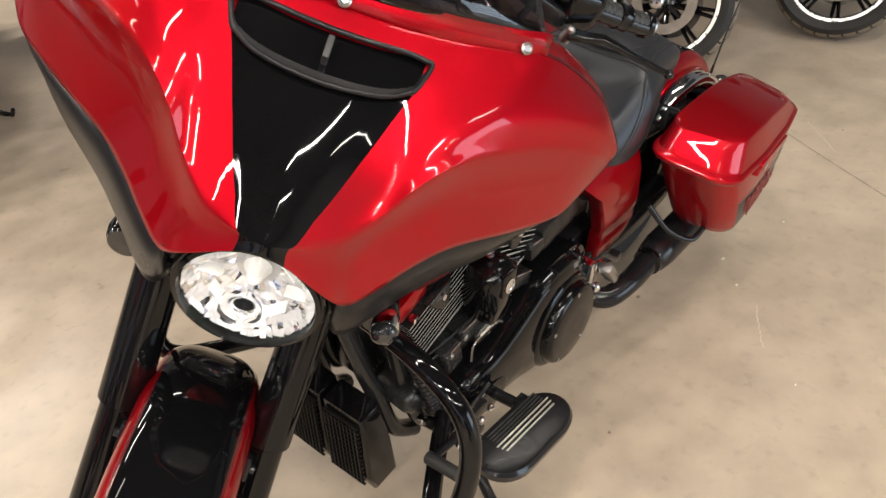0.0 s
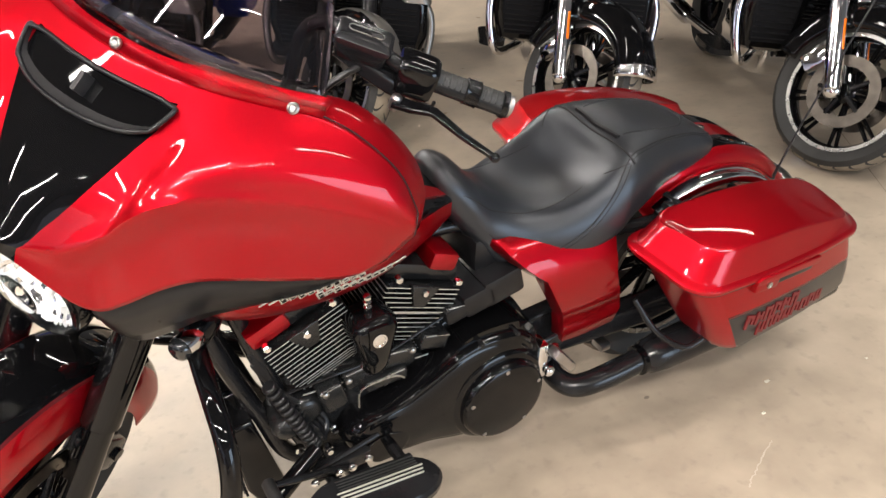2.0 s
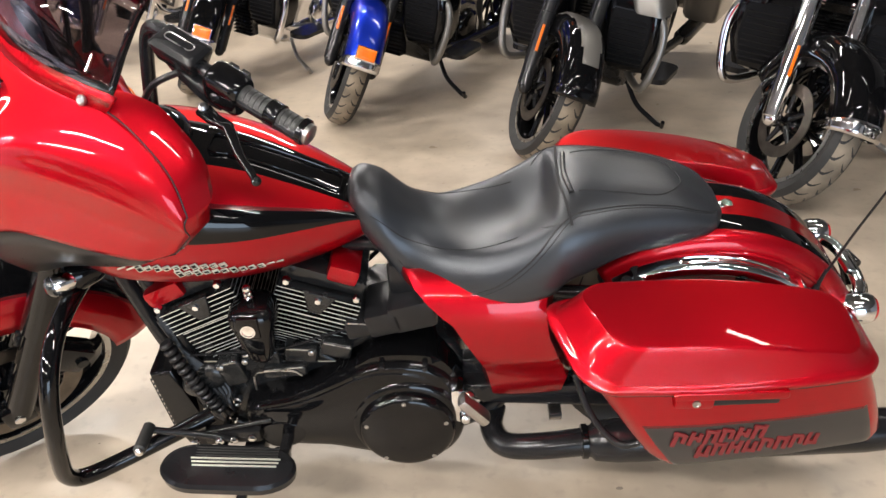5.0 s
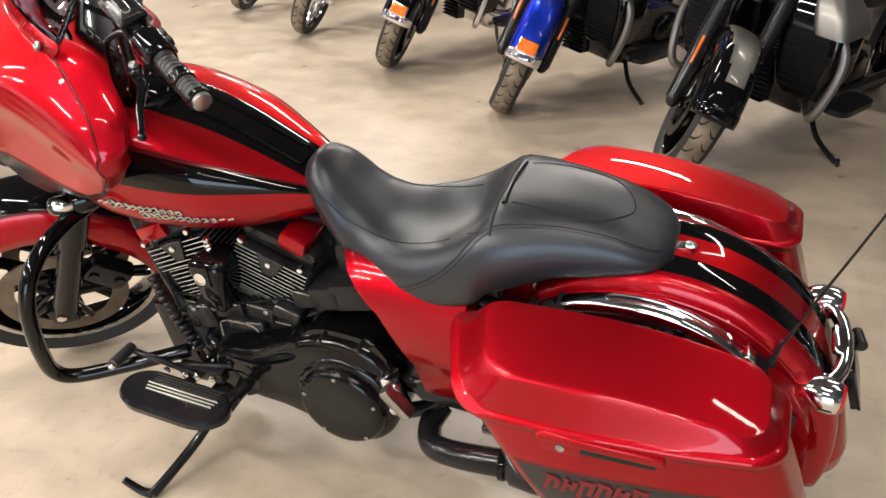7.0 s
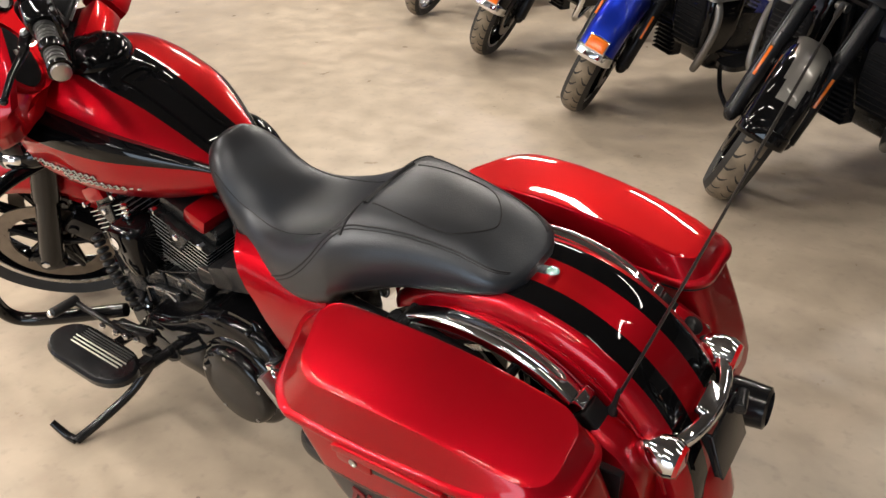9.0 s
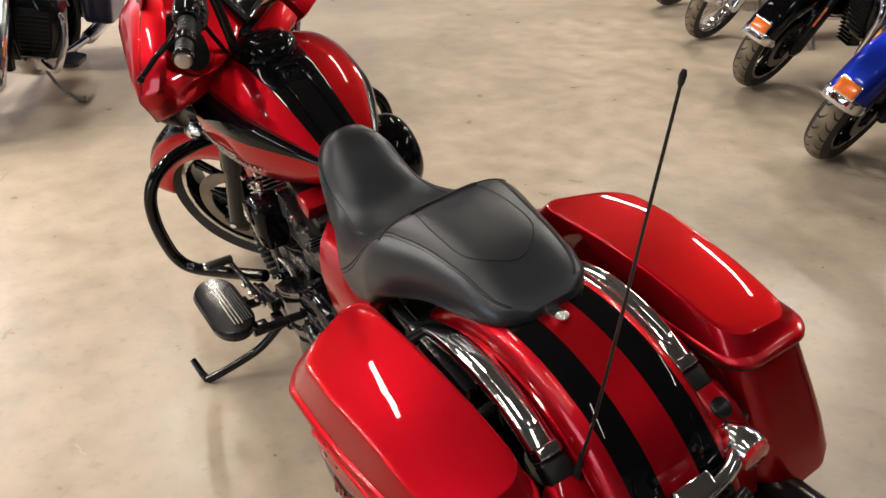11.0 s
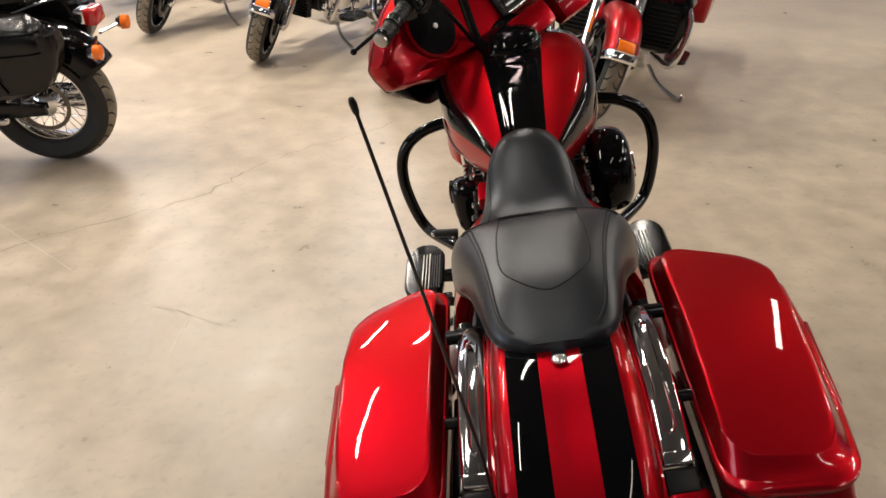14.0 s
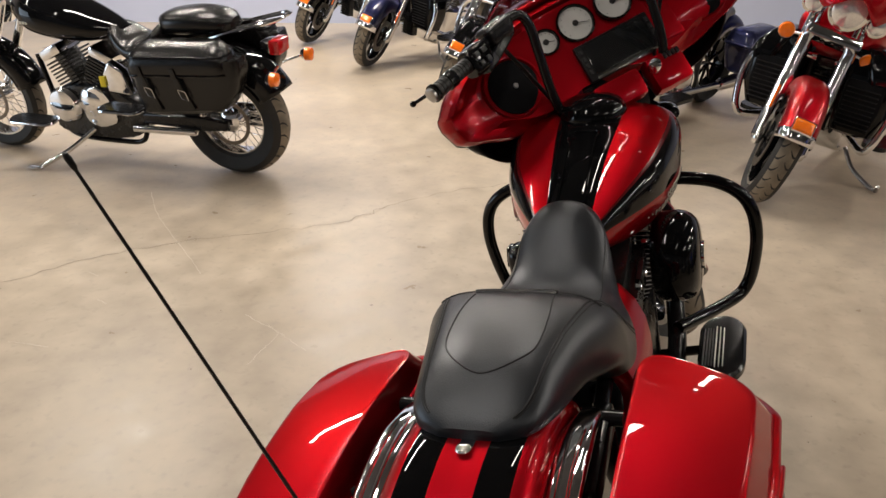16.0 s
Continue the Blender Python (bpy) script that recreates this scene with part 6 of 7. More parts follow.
# air cleaner on the right flank
bm = new_bm()
lathe(bm, (0.975, -0.155, 0.60), (0, -1, 0), [(0.06, 0), (0.095, 0.003), (0.108, 0.012), (0.114, 0.026), (0.116, 0.045), (0.116, 0.066), (0.112, 0.084), (0.104, 0.098), (0.092, 0.108), (0.075, 0.115), (0.04, 0.119), (0.0, 0.12)], 48)
air = part("air_cleaner", bm, GLOSS, bike, "glossy black air cleaner")
bm = new_bm()
lathe(bm, (0.975, -0.274, 0.60), (0, -1, 0), [(0.035, 0), (0.035, 0.006), (0.0, 0.007)], 24)
part("air_cleaner_badge", bm, CHROME, air)

# exhaust on both flanks
for side in (-1, 1):
    bm = new_bm()
    tube(bm, [(0.47, 0.115 * side, 0.240), (0.482, 0.165 * side, 0.226), (0.455, 0.215 * side, 0.220), (0.38, 0.236 * side, 0.232), (0.26, 0.24 * side, 0.246)], lambda u: 0.026 + 0.006 * u, 18, 40)
    ex = part("exhaust_pipe", bm, SATIN, bike, "matt black exhaust pipe")
    bm = new_bm()
    lathe(bm, (0.275, 0.24 * side, 0.245), (-1, 0.02 * side, 0.02), [(0.034, 0), (0.036, 0.012), (0.044, 0.02), (0.050, 0.07), (0.050, 0.60), (0.046, 0.66), (0.036, 0.665), (0.034, 0.60)], 32)
    part("muffler", bm, SATIN, bike, "matt black muffler")
    bm = new_bm()
    lathe(bm, (0.285, 0.24 * side, 0.245), (-1, 0, 0), [(0.036, 0), (0.039, 0.002), (0.039, 0.014), (0.036, 0.016)], 24)
    part("exhaust_clamp", bm, GLOSS, ex)
bm = new_bm()
tube(bm, [(1.16, -0.14, 0.56), (1.22, -0.16, 0.48), (1.20, -0.17, 0.36), (1.05, -0.18, 0.27), (0.80, -0.17, 0.24), (0.58, -0.13, 0.24)], 0.026, 16, 60)
part("exhaust_header", bm, SATIN, bike, "black header pipe")
bm = new_bm()
box(bm, (0.335, 0.16, 0.262), (0.03, 0.04, 0.02), 0.004)
part("pipe_clip", bm, STEEL, bike, "bright clip by the exhaust")
bm = new_bm()
prism(bm, [(0.55, 0.36), (0.50, 0.30), (0.20, 0.27), (0.02, 0.29), (0.02, 0.35), (0.25, 0.34), (0.48, 0.36)], 0.115, 0.165, 0.012)
part("swing_arm", bm, SATIN, bike, "black swing arm")

# ---- engine guard, boards, pegs, stand ----
GUARD = [(1.298, 0.05, 0.700), (1.304, 0.15, 0.705), (1.311, 0.235, 0.698), (1.316, 0.305, 0.678), (1.319, 0.358, 0.640), (1.326, 0.386, 0.585), (1.340, 0.393, 0.51), (1.360, 0.384, 0.43), (1.376, 0.364, 0.352), (1.352, 0.330, 0.313), (1.25, 0.262, 0.312), (1.116, 0.183, 0.326)]
for side in (-1, 1):
    bm = new_bm()
    tube(bm, [(x, y * side, z) for x, y, z in GUARD], 0.0185, 16, 90)
    part("engine_guard", bm, GLOSS, bike, "glossy black engine guard tube")
    # floorboard
    bx, by, bz = (0.015, 0.0, 0.012) if side > 0 else (0.0, -0.035, 0.0)

    def board_outline(inset=0.0):
        pts = []
        for t in np.linspace(-90, 90, 15):
            pts.append((1.100 + (0.075 - inset) * math.cos(radians(t)) * 1.0, 0.337 + (0.060 - inset) * math.sin(radians(t))))
        for t in np.linspace(90, 270, 15):
            pts.append((0.975 + (0.085 - inset) * math.cos(radians(t)), 0.337 + (0.060 - inset) * math.sin(radians(t))))
        return pts
    bm = new_bm()
    levels = [(0.012, -0.022), (0.002, -0.016), (0.0, 0.0), (0.006, 0.008), (0.014, 0.009)]
    loft(bm, [[(x + bx, (y + by) * side, 0.312 + bz + d + 0.12 * (x - 1.03)) for x, y in board_outline(i)] for i, d in levels])
    board = part("floorboard", bm, SATIN, bike, "black rider footboard with pale stripes")
    bm = new_bm()
    for k in range(3):
        y = 0.322 + 0.0095 * k
        box(bm, (1.018 + bx, (y + by) * side, 0.3215 + bz), (0.190 - 0.006 * k, 0.0030, 0.004), 0.001, Matrix.Rotation(radians(-5.7), 3, "Y"))
    pieces("board_stripe", bm, CREAM, board, "pale inlaid stripe")
    bm = new_bm()
    for k in range(5):
        y = (0.292 + by + 0.012 * k * 0.6) * side
        box(bm, (1.03 + bx, y, 0.321 + bz), (0.20, 0.004, 0.003), 0.001, Matrix.Rotation(radians(-5.7), 3, "Y"))
    pieces("board_rib", bm, GRIP, board)
    bm = new_bm()
    for x in (0.95, 1.10):
        tube(bm, [(x, 0.12 * side, 0.25), (x, 0.20 * side, 0.262), (x, 0.30 * side, 0.272)], 0.014, 10, 16)
        box(bm, (x, 0.275 * side, 0.278), (0.035, 0.04, 0.03), 0.006)
    pieces("board_bracket", bm, SATIN, bike, "black board bracket")
# shift linkage
bm = new_bm()
tube(bm, [(1.06, 0.225, 0.285), (1.12, 0.235, 0.315), (1.235, 0.245, 0.352)], 0.008, 10, 20)
rod(bm, (1.14, 0.215, 0.300), (0.98, 0.20, 0.318), 0.006, None, 10)
shifter = part("shift_lever", bm, SATIN, bike, "black gear shift lever")
bm = new_bm()
rod(bm, (1.238, 0.235, 0.355), (1.238, 0.312, 0.360), 0.0135, None, 16, 0.003)
part("shift_peg", bm, GRIP, shifter, "black rubber shift peg")
bm = new_bm()
for x, y, z in ((1.238, 0.315, 0.360), (1.145, 0.245, 0.305), (1.09, 0.245, 0.305), (1.06, 0.24, 0.30), (1.02, 0.235, 0.30)):
    ball(bm, (x, y, z), (0.010, 0.008, 0.010), 10)
pieces("linkage_bolt", bm, CHROME, shifter, "bright linkage bolts")
bm = new_bm()
box(bm, (1.07, 0.205, 0.285), (0.13, 0.03, 0.035), 0.008)
part("linkage_bracket", bm, SATIN, bike)
# passenger peg, folded
for side in (-1, 1):
    bm = new_bm()
    box(bm, (0.520, 0.232 * side, 0.355), (0.026, 0.038, 0.090), 0.011, Matrix.Rotation(radians(38), 3, "Y"))
    peg = part("passenger_peg", bm, STEEL, bike, "folded metal passenger peg")
    bm = new_bm()
    ball(bm, (0.535, 0.215 * side, 0.375), (0.018, 0.014, 0.018), 12)
    ball(bm, (0.54, 0.215 * side, 0.31), (0.014, 0.012, 0.014), 12)
    box(bm, (0.555, 0.185 * side, 0.34), (0.03, 0.05, 0.10), 0.01)
    part("peg_mount", bm, CHROME, peg)
bm = new_bm()
tube(bm, [(1.03, 0.19, 0.215), (1.075, 0.27, 0.13), (1.11, 0.37, 0.085), (1.13, 0.432, 0.066)], 0.0125, 12, 24)
tube(bm, [(1.13, 0.432, 0.068), (1.155, 0.438, 0.078), (1.188, 0.446, 0.116)], lambda u: 0.012 - 0.003 * u, 12, 16)
box(bm, (1.032, 0.19, 0.222), (0.05, 0.06, 0.04), 0.01)
part("side_stand", bm, SATIN, bike, "worn black side stand, folded out")

# flanks widen towards the ground, since parts were placed for 2 degrees less lean
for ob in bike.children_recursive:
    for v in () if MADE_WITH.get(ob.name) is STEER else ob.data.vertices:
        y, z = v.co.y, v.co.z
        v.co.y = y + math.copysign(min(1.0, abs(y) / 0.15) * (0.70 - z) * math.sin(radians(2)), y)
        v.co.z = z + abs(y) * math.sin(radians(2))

# ---- the other motorcycles, parked in rows with their bars locked ----
def parked_bike(paint, fork, lowers, guard, amber_tip, style, label, m, group, steer_deg=40.0, spoked=False, tip=None, flank=None):
    """A touring motorcycle on its side stand. style: "lowers" has leg shields beside the engine."""
    root = thing("parked_motorcycle", label, "motorcycle", group, m)
    turn = Matrix.Translation(AXIS_FOOT) @ Matrix.Rotation(radians(steer_deg), 4, AXIS_WAY) @ Matrix.Translation(-AXIS_FOOT)
    if spoked:
        bm = new_bm()
        lathe(bm, FRONT_AXLE, (0, 1, 0), [(0.246, -0.04), (0.236, -0.04), (0.228, -0.02), (0.228, 0.02), (0.236, 0.04), (0.246, 0.04)], 48, loop=True)
        lathe(bm, FRONT_AXLE, (0, 1, 0), [(0.02, -0.06), (0.04, -0.05), (0.04, 0.05), (0.02, 0.06)], 20)
        wheel = part("front_wheel", bm, CHROME, root, "chrome wire wheel", m=turn)
        c = Vector(FRONT_AXLE)
        for k in range(40):
            bm = new_bm()
            t, t2 = 2 * math.pi * k / 40, 2 * math.pi * (k + (3 if k % 2 else -3)) / 40
            s = 0.035 * (1 if k % 4 < 2 else -1)
            rod(bm, c + Vector((0.038 * math.cos(t), s, 0.038 * math.sin(t))), c + Vector((0.23 * math.cos(t2), 0, 0.23 * math.sin(t2))), 0.0022, None, 5)
            part("spoke", bm, CHROME, wheel, m=turn)
        tyre(wheel, FRONT_AXLE, (0, 1, 0), 0.312, 0.12, 0.243, turn, 26)
    else:
        wheel = cast_wheel(root, "front_wheel", FRONT_AXLE, (0, 1, 0), 0.312, 0.125, 0.235, turn, 9, dark=True, disc_r=0.145)
    rear = new_bm()
    lathe(rear, REAR_AXLE, (0, 1, 0), [(0.215, -0.05), (0.20, -0.05), (0.19, 0.0), (0.20, 0.05), (0.215, 0.05)], 36, loop=True)
    rw = part("rear_wheel", rear, GLOSS, root)
    for k in range(9):
        bm = new_bm()
        t = 2 * math.pi * k / 9
        rod(bm, (0.02, 0, 0.318), (0.02 + 0.2 * math.cos(t), 0, 0.318 + 0.2 * math.sin(t)), 0.014, 0.010, 6)
        part("spoke", bm, GLOSS, rw)
    tyre(rw, REAR_AXLE, (0, 1, 0), 0.318, 0.16, 0.215, None, 0)
    for side in (-1, 1):
        bm = new_bm()
        foot = Vector((1.665, 0.115 * side, 0.30))
        rod(bm, foot, foot + AXIS_WAY * 0.34, 0.036, 0.037, 18, 0.004)
        rod(bm, foot + AXIS_WAY * 0.33, foot + AXIS_WAY * 0.76, 0.035, 0.034, 18)
        ball(bm, foot, (0.036, 0.03, 0.036), 12)
        leg = part("fork_leg", bm, fork, root, m=turn)
        bm = new_bm()
        box(bm, foot + AXIS_WAY * 0.22 + Vector((0.03, 0.012 * side, 0.014)), (0.008, 0.012, 0.12), 0.003, Matrix.Rotation(radians(-28.5), 3, "Y"))
        part("side_reflector", bm, AMBER, leg, "amber side reflector", m=turn)
        bm = new_bm()
        box(bm, foot + Vector((-0.14, -0.03 * side, 0.085)), (0.07, 0.05, 0.12), 0.014, Matrix.Rotation(radians(35), 3, "Y"))
        part("brake_calliper", bm, fork, root, m=turn)
    bm = new_bm()
    grid(bm, arch(FRONT_AXLE, 0.365, 0.12, 0.090, 28, 172, 36, 25), pick=lambda i, j: 0 if flank is None or (5 <= i <= 22 and abs(j - 11.5) < 2.0 + 0.24 * (i - 5)) else 1)
    fender = solid(part("front_fender", bm, [paint, flank or paint], root, m=turn), 0.004)
    bm = new_bm()
    rows = arch(FRONT_AXLE, 0.369, 0.122, 0.093, 24, 33, 4, 25)
    grid(bm, rows)
    solid(part("fender_tip", bm, tip or CHROME, fender, "bright fender tip trim", m=turn), 0.004)
    if amber_tip:
        bm = new_bm()
        grid(bm, arch(FRONT_AXLE, 0.377, 0.008, 0.047, 32, 41, 5, 11))
        solid(part("fender_light", bm, AMBER, fender, "amber fender light", m=turn), 0.012)
        bm = new_bm()
        grid(bm, arch(FRONT_AXLE, 0.372, 0.008, 0.053, 31, 42, 5, 11))
        solid(part("lamp_trim", bm, CHROME, fender, "bright lamp surround", m=turn), 0.006)
    # engine, frame, tank, seat
    bm = new_bm()
    prism(bm, smooth_outline([(1.12, 0.22), (1.15, 0.40), (1.02, 0.48), (0.80, 0.46), (0.58, 0.44), (0.53, 0.30), (0.62, 0.19), (0.95, 0.18)], 30), -0.15, 0.17, 0.02)
    part("engine_case", bm, CHROME if guard is CHROME else ENGINE_BLACK, root, "engine case")
    for sgn in (1, -1):
        way = Vector((math.sin(radians(22.5)) * sgn, 0, math.cos(radians(22.5))))
        t3 = Matrix((way.cross(Vector((0, 1, 0))), Vector((0, 1, 0)), way)).transposed()
        bm = new_bm()
        for k in range(10):
            box(bm, CRANK + way * (0.19 + 0.02 * k), (0.17, 0.25, 0.009), 0.0, t3)
        fins = bm
        bm = new_bm()
        rod(bm, CRANK + way * 0.15, CRANK + way * 0.4, 0.07, None, 16)
        box(bm, CRANK + way * 0.42, (0.16, 0.23, 0.07), 0.02, t3)
        barrel = part("cylinder", bm, ENGINE_BLACK, root, "finned cylinder", smooth=False)
        part("cooling_fin", fins, ENGINE_BLACK, barrel, smooth=False, kind="stuff")
    bm = new_bm()
    loft(bm, [oval(x, w, lo, mi, hi, 2.3, 2.5, 32) for x, w, lo, mi, hi in spline(TANK, 20)])
    part("fuel_tank", bm, paint, root)
    bm = new_bm()
    loft(bm, [oval(x, max(w, 0.01), lo, mi, hi, 2.4, 2.9, 28) for x, w, lo, mi, hi, dip in spline(SEAT, 26)])
    part("seat", bm, LEATHER, root)
    bm = new_bm()
    grid(bm, arch((0.02, 0, 0.325), 0.38, 0.11, 0.12, 52, 190, 24, 21))
    solid(part("rear_fender", bm, paint, root), 0.005)
    for side in (-1, 1):
        bm = new_bm()
        rings = [[(x, y * side, z) for x, y in soft_rect(x0, x1, y0, y1, 0.055, 7)] for x0, x1, y0, y1, z in ((-0.24, 0.15, 0.23, 0.37, 0.335), (-0.27, 0.18, 0.21, 0.395, 0.345), (-0.28, 0.20, 0.20, 0.40, 0.37), (-0.27, 0.26, 0.20, 0.41, 0.47), (-0.26, 0.30, 0.20, 0.415, 0.555), (-0.268, 0.31, 0.195, 0.422, 0.560), (-0.268, 0.31, 0.195, 0.422, 0.574), (-0.255, 0.295, 0.20, 0.412, 0.580), (-0.245, 0.275, 0.205, 0.40, 0.625), (-0.23, 0.25, 0.212, 0.378, 0.648), (-0.19, 0.20, 0.23, 0.34, 0.660))]
        loft(bm, rings)
        part("saddlebag", bm, paint, root)
        bm = new_bm()
        lathe(bm, (0.26, 0.24 * side, 0.245), (-1, 0, 0.02), [(0.03, 0), (0.048, 0.05), (0.048, 0.62), (0.04, 0.66)], 20)
        part("muffler", bm, CHROME if guard is CHROME else SATIN, root)
        bm = new_bm()
        tube(bm, [(x, y * side, z) for x, y, z in GUARD], 0.019, 12, 50)
        part("engine_guard", bm, guard, root)
        bm = new_bm()
        loft(bm, [[(x, y * side, 0.31 + d) for x, y in soft_rect(0.90, 1.19, 0.28, 0.41, 0.055, 5)] for d in (-0.02, 0.005)])
        part("floorboard", bm, SATIN, root)
        if style == "lowers":
            bm = new_bm()
            rings = []
            for z, x0, x1, y0, y1 in ((0.36, 1.20, 1.30, 0.14, 0.31), (0.38, 1.18, 1.335, 0.12, 0.345), (0.50, 1.16, 1.37, 0.11, 0.375), (0.64, 1.14, 1.36, 0.10, 0.37), (0.76, 1.16, 1.33, 0.09, 0.31), (0.80, 1.19, 1.31, 0.09, 0.26)):
                rings.append([(x, y * side, z) for x, y in soft_rect(x0, x1, y0, y1, 0.035, 5)])
            loft(bm, rings)
            low = part("leg_shield", bm, GLOSS, root, "black leg shield beside the engine")
            bm = new_bm()
            rings = []
            for z, x0, x1, y0, y1 in ((0.655, 1.128, 1.372, 0.24, 0.386), (0.72, 1.132, 1.362, 0.215, 0.362), (0.78, 1.155, 1.335, 0.19, 0.315), (0.812, 1.18, 1.31, 0.17, 0.27)):
                rings.append([(x, y * side, z) for x, y in soft_rect(x0, x1, y0, y1, 0.035, 5)])
            loft(bm, rings)
            part("shield_cap", bm, lowers, low, "painted cap of the leg shield")
            bm = new_bm()
            for k in range(9):
                z = 0.43 + 0.024 * k
                box(bm, (1.377, 0.24 * side, z), (0.008, 0.16, 0.004), 0.0, Matrix.Rotation(radians(20), 3, "Y"))
            part("shield_louvre", bm, PLASTIC, low, "black louvres", smooth=False, kind="stuff")
            bm = new_bm()
            rings = []
            for z, x, y0, y1 in ((0.41, 1.365, 0.155, 0.315), (0.52, 1.378, 0.145, 0.34), (0.63, 1.372, 0.14, 0.335), (0.66, 1.365, 0.15, 0.32)):
                rings.append([(px, py * side, z) for px, py in soft_rect(x - 0.03, x, y0, y1, 0.012, 4)])
            loft(bm, rings)
            part("radiator_mouth", bm, GRILLE, low, "black radiator opening")
        bm = new_bm()
        rod(bm, (1.41, 0.10 * side, 0.80), (1.38, 0.19 * side, 0.785), 0.010, None, 10)
        lathe(bm, (1.345, 0.215 * side, 0.785), (1, 0, 0), [(0.0, -0.02), (0.025, -0.01), (0.040, 0.02), (0.042, 0.05)], 20)
        sg = part("turn_signal", bm, CHROME if guard is CHROME else GLOSS, root, m=turn)
        bm = new_bm()
        lathe(bm, (1.395, 0.215 * side, 0.785), (1, 0, 0), [(0.041, 0), (0.034, 0.014), (0.0, 0.02)], 20)
        part("signal_lens", bm, AMBER, sg, "round amber lens", m=turn)
        bm = new_bm()
        lathe(bm, (1.36, 0.165 * side, 0.955), (1, 0, 0), [(0.0, -0.05), (0.035, -0.03), (0.055, 0.01), (0.056, 0.035), (0.050, 0.038)], 24)
        spot = part("spot_lamp", bm, CHROME if guard is CHROME else GLOSS, root, m=turn)
        bm = new_bm()
        lathe(bm, (1.392, 0.165 * side, 0.955), (1, 0, 0), [(0.05, 0), (0.035, 0.012), (0.0, 0.016)], 24)
        part("lamp_face", bm, REFLECTOR, spot, m=turn)
    # horn, regulator with ribs, hoses and engine top-end fittings behind the fork
    bm = new_bm()
    comb = [(1.21, 0.46), (1.21, 0.26)]
    for k in range(9):
        comb += [(1.262, 0.262 + 0.022 * k), (1.282, 0.264 + 0.022 * k), (1.282, 0.270 + 0.022 * k), (1.262, 0.272 + 0.022 * k)]
    prism(bm, comb + [(1.262, 0.46)], -0.07, 0.07)
    part("regulator", bm, SATIN, root, "ribbed black regulator", smooth=False)
    for side in (-1, 1):
        bm = new_bm()
        tube(bm, [(1.30, 0.06 * side, 0.78), (1.27, 0.13 * side, 0.62), (1.22, 0.12 * side, 0.46), (1.12, 0.15 * side, 0.36)], 0.009, 8, 24)
        part("brake_hose", bm, PLASTIC, root)
        bm = new_bm()
        for dx in (0.05, 0.09, -0.05, -0.09):
            rod(bm, (0.965 + dx * 0.5, 0.10 * side, 0.40), (0.965 + dx * 1.9, 0.125 * side, 0.66), 0.009, None, 8)
        pieces("pushrod_tube", bm, CHROME if guard is CHROME else SATIN, root)
        bm = new_bm()
        tube(bm, [(1.10, 0.16 * side, 0.62), (1.17, 0.20 * side, 0.52), (1.12, 0.21 * side, 0.34), (0.90, 0.21 * side, 0.26), (0.60, 0.22 * side, 0.25), (0.28, 0.24 * side, 0.25)], 0.026, 12, 40)
        part("exhaust_pipe", bm, CHROME if guard is CHROME else SATIN, root)
    bm = new_bm()
    lathe(bm, (0.975, -0.15, 0.60), (0, -1, 0), [(0.06, 0), (0.105, 0.012), (0.112, 0.05), (0.10, 0.08), (0.05, 0.092), (0.0, 0.094)], 32)
    part("air_cleaner", bm, CHROME if guard is CHROME else GLOSS, root)
    bm = new_bm()
    lathe(bm, (0.68, 0.17, 0.30), (0, 1, 0), [(0.12, 0), (0.115, 0.02), (0.10, 0.034), (0.04, 0.04), (0.0, 0.04)], 32)
    part("clutch_cover", bm, CHROME if guard is CHROME else GLOSS, root)
    bm = new_bm()
    lathe(bm, (1.42, 0, 0.985), (1, 0, 0), [(0.0, -0.10), (0.07, -0.07), (0.098, -0.01), (0.10, 0.03), (0.092, 0.034)], 32)
    hl = part("headlight", bm, CHROME if guard is CHROME else GLOSS, root, m=turn)
    bm = new_bm()
    lathe(bm, (1.447, 0, 0.985), (1, 0, 0), [(0.092, 0), (0.065, 0.02), (0.0, 0.03)], 32)
    part("lamp_face", bm, REFLECTOR, hl, m=turn)
    bm = new_bm()
    for side in (-1, 1):
        rows = []
        for i in range(9):
            rows.append([shell(0.02 + 0.98 * j / 16, i / 8, side) + Vector((-0.06, 0, 0.02)) for j in range(17)])
        grid(bm, rows)
    solid(part("fairing", bm, paint, root, m=turn), 0.006)
    bm = new_bm()
    tube(bm, [(x, -y, z) for x, y, z in reversed(BAR[1:])] + BAR, 0.015, 10, 50)
    part("handlebar", bm, CHROME if guard is CHROME else SATIN, root, m=turn)
    bm = new_bm()
    box(bm, (1.42, 0, 0.83), (0.12, 0.28, 0.06), 0.02, Matrix.Rotation(radians(-28), 3, "Y"))
    part("fork_yoke", bm, fork, root, m=turn)
    bm = new_bm()
    tube(bm, [(1.25, 0.08, 0.72), (1.19, 0.10, 0.50), (1.13, 0.11, 0.30), (1.0, 0.12, 0.20), (0.6, 0.12, 0.2)], 0.02, 10, 30)
    tube(bm, [(1.25, -0.08, 0.72), (1.19, -0.10, 0.50), (1.13, -0.11, 0.30), (1.0, -0.12, 0.20), (0.6, -0.12, 0.2)], 0.02, 10, 30)
    part("frame_rail", bm, SATIN, root)
    bm = new_bm()
    tube(bm, [(1.03, 0.19, 0.215), (1.075, 0.27, 0.13), (1.11, 0.37, 0.085), (1.13, 0.432, 0.066)], 0.0125, 10, 20)
    tube(bm, [(1.13, 0.432, 0.068), (1.155, 0.438, 0.078), (1.188, 0.446, 0.116)], 0.010, 10, 10)
    part("side_stand", bm, STEEL if guard is CHROME else SATIN, root, "side stand, folded out")
    return root


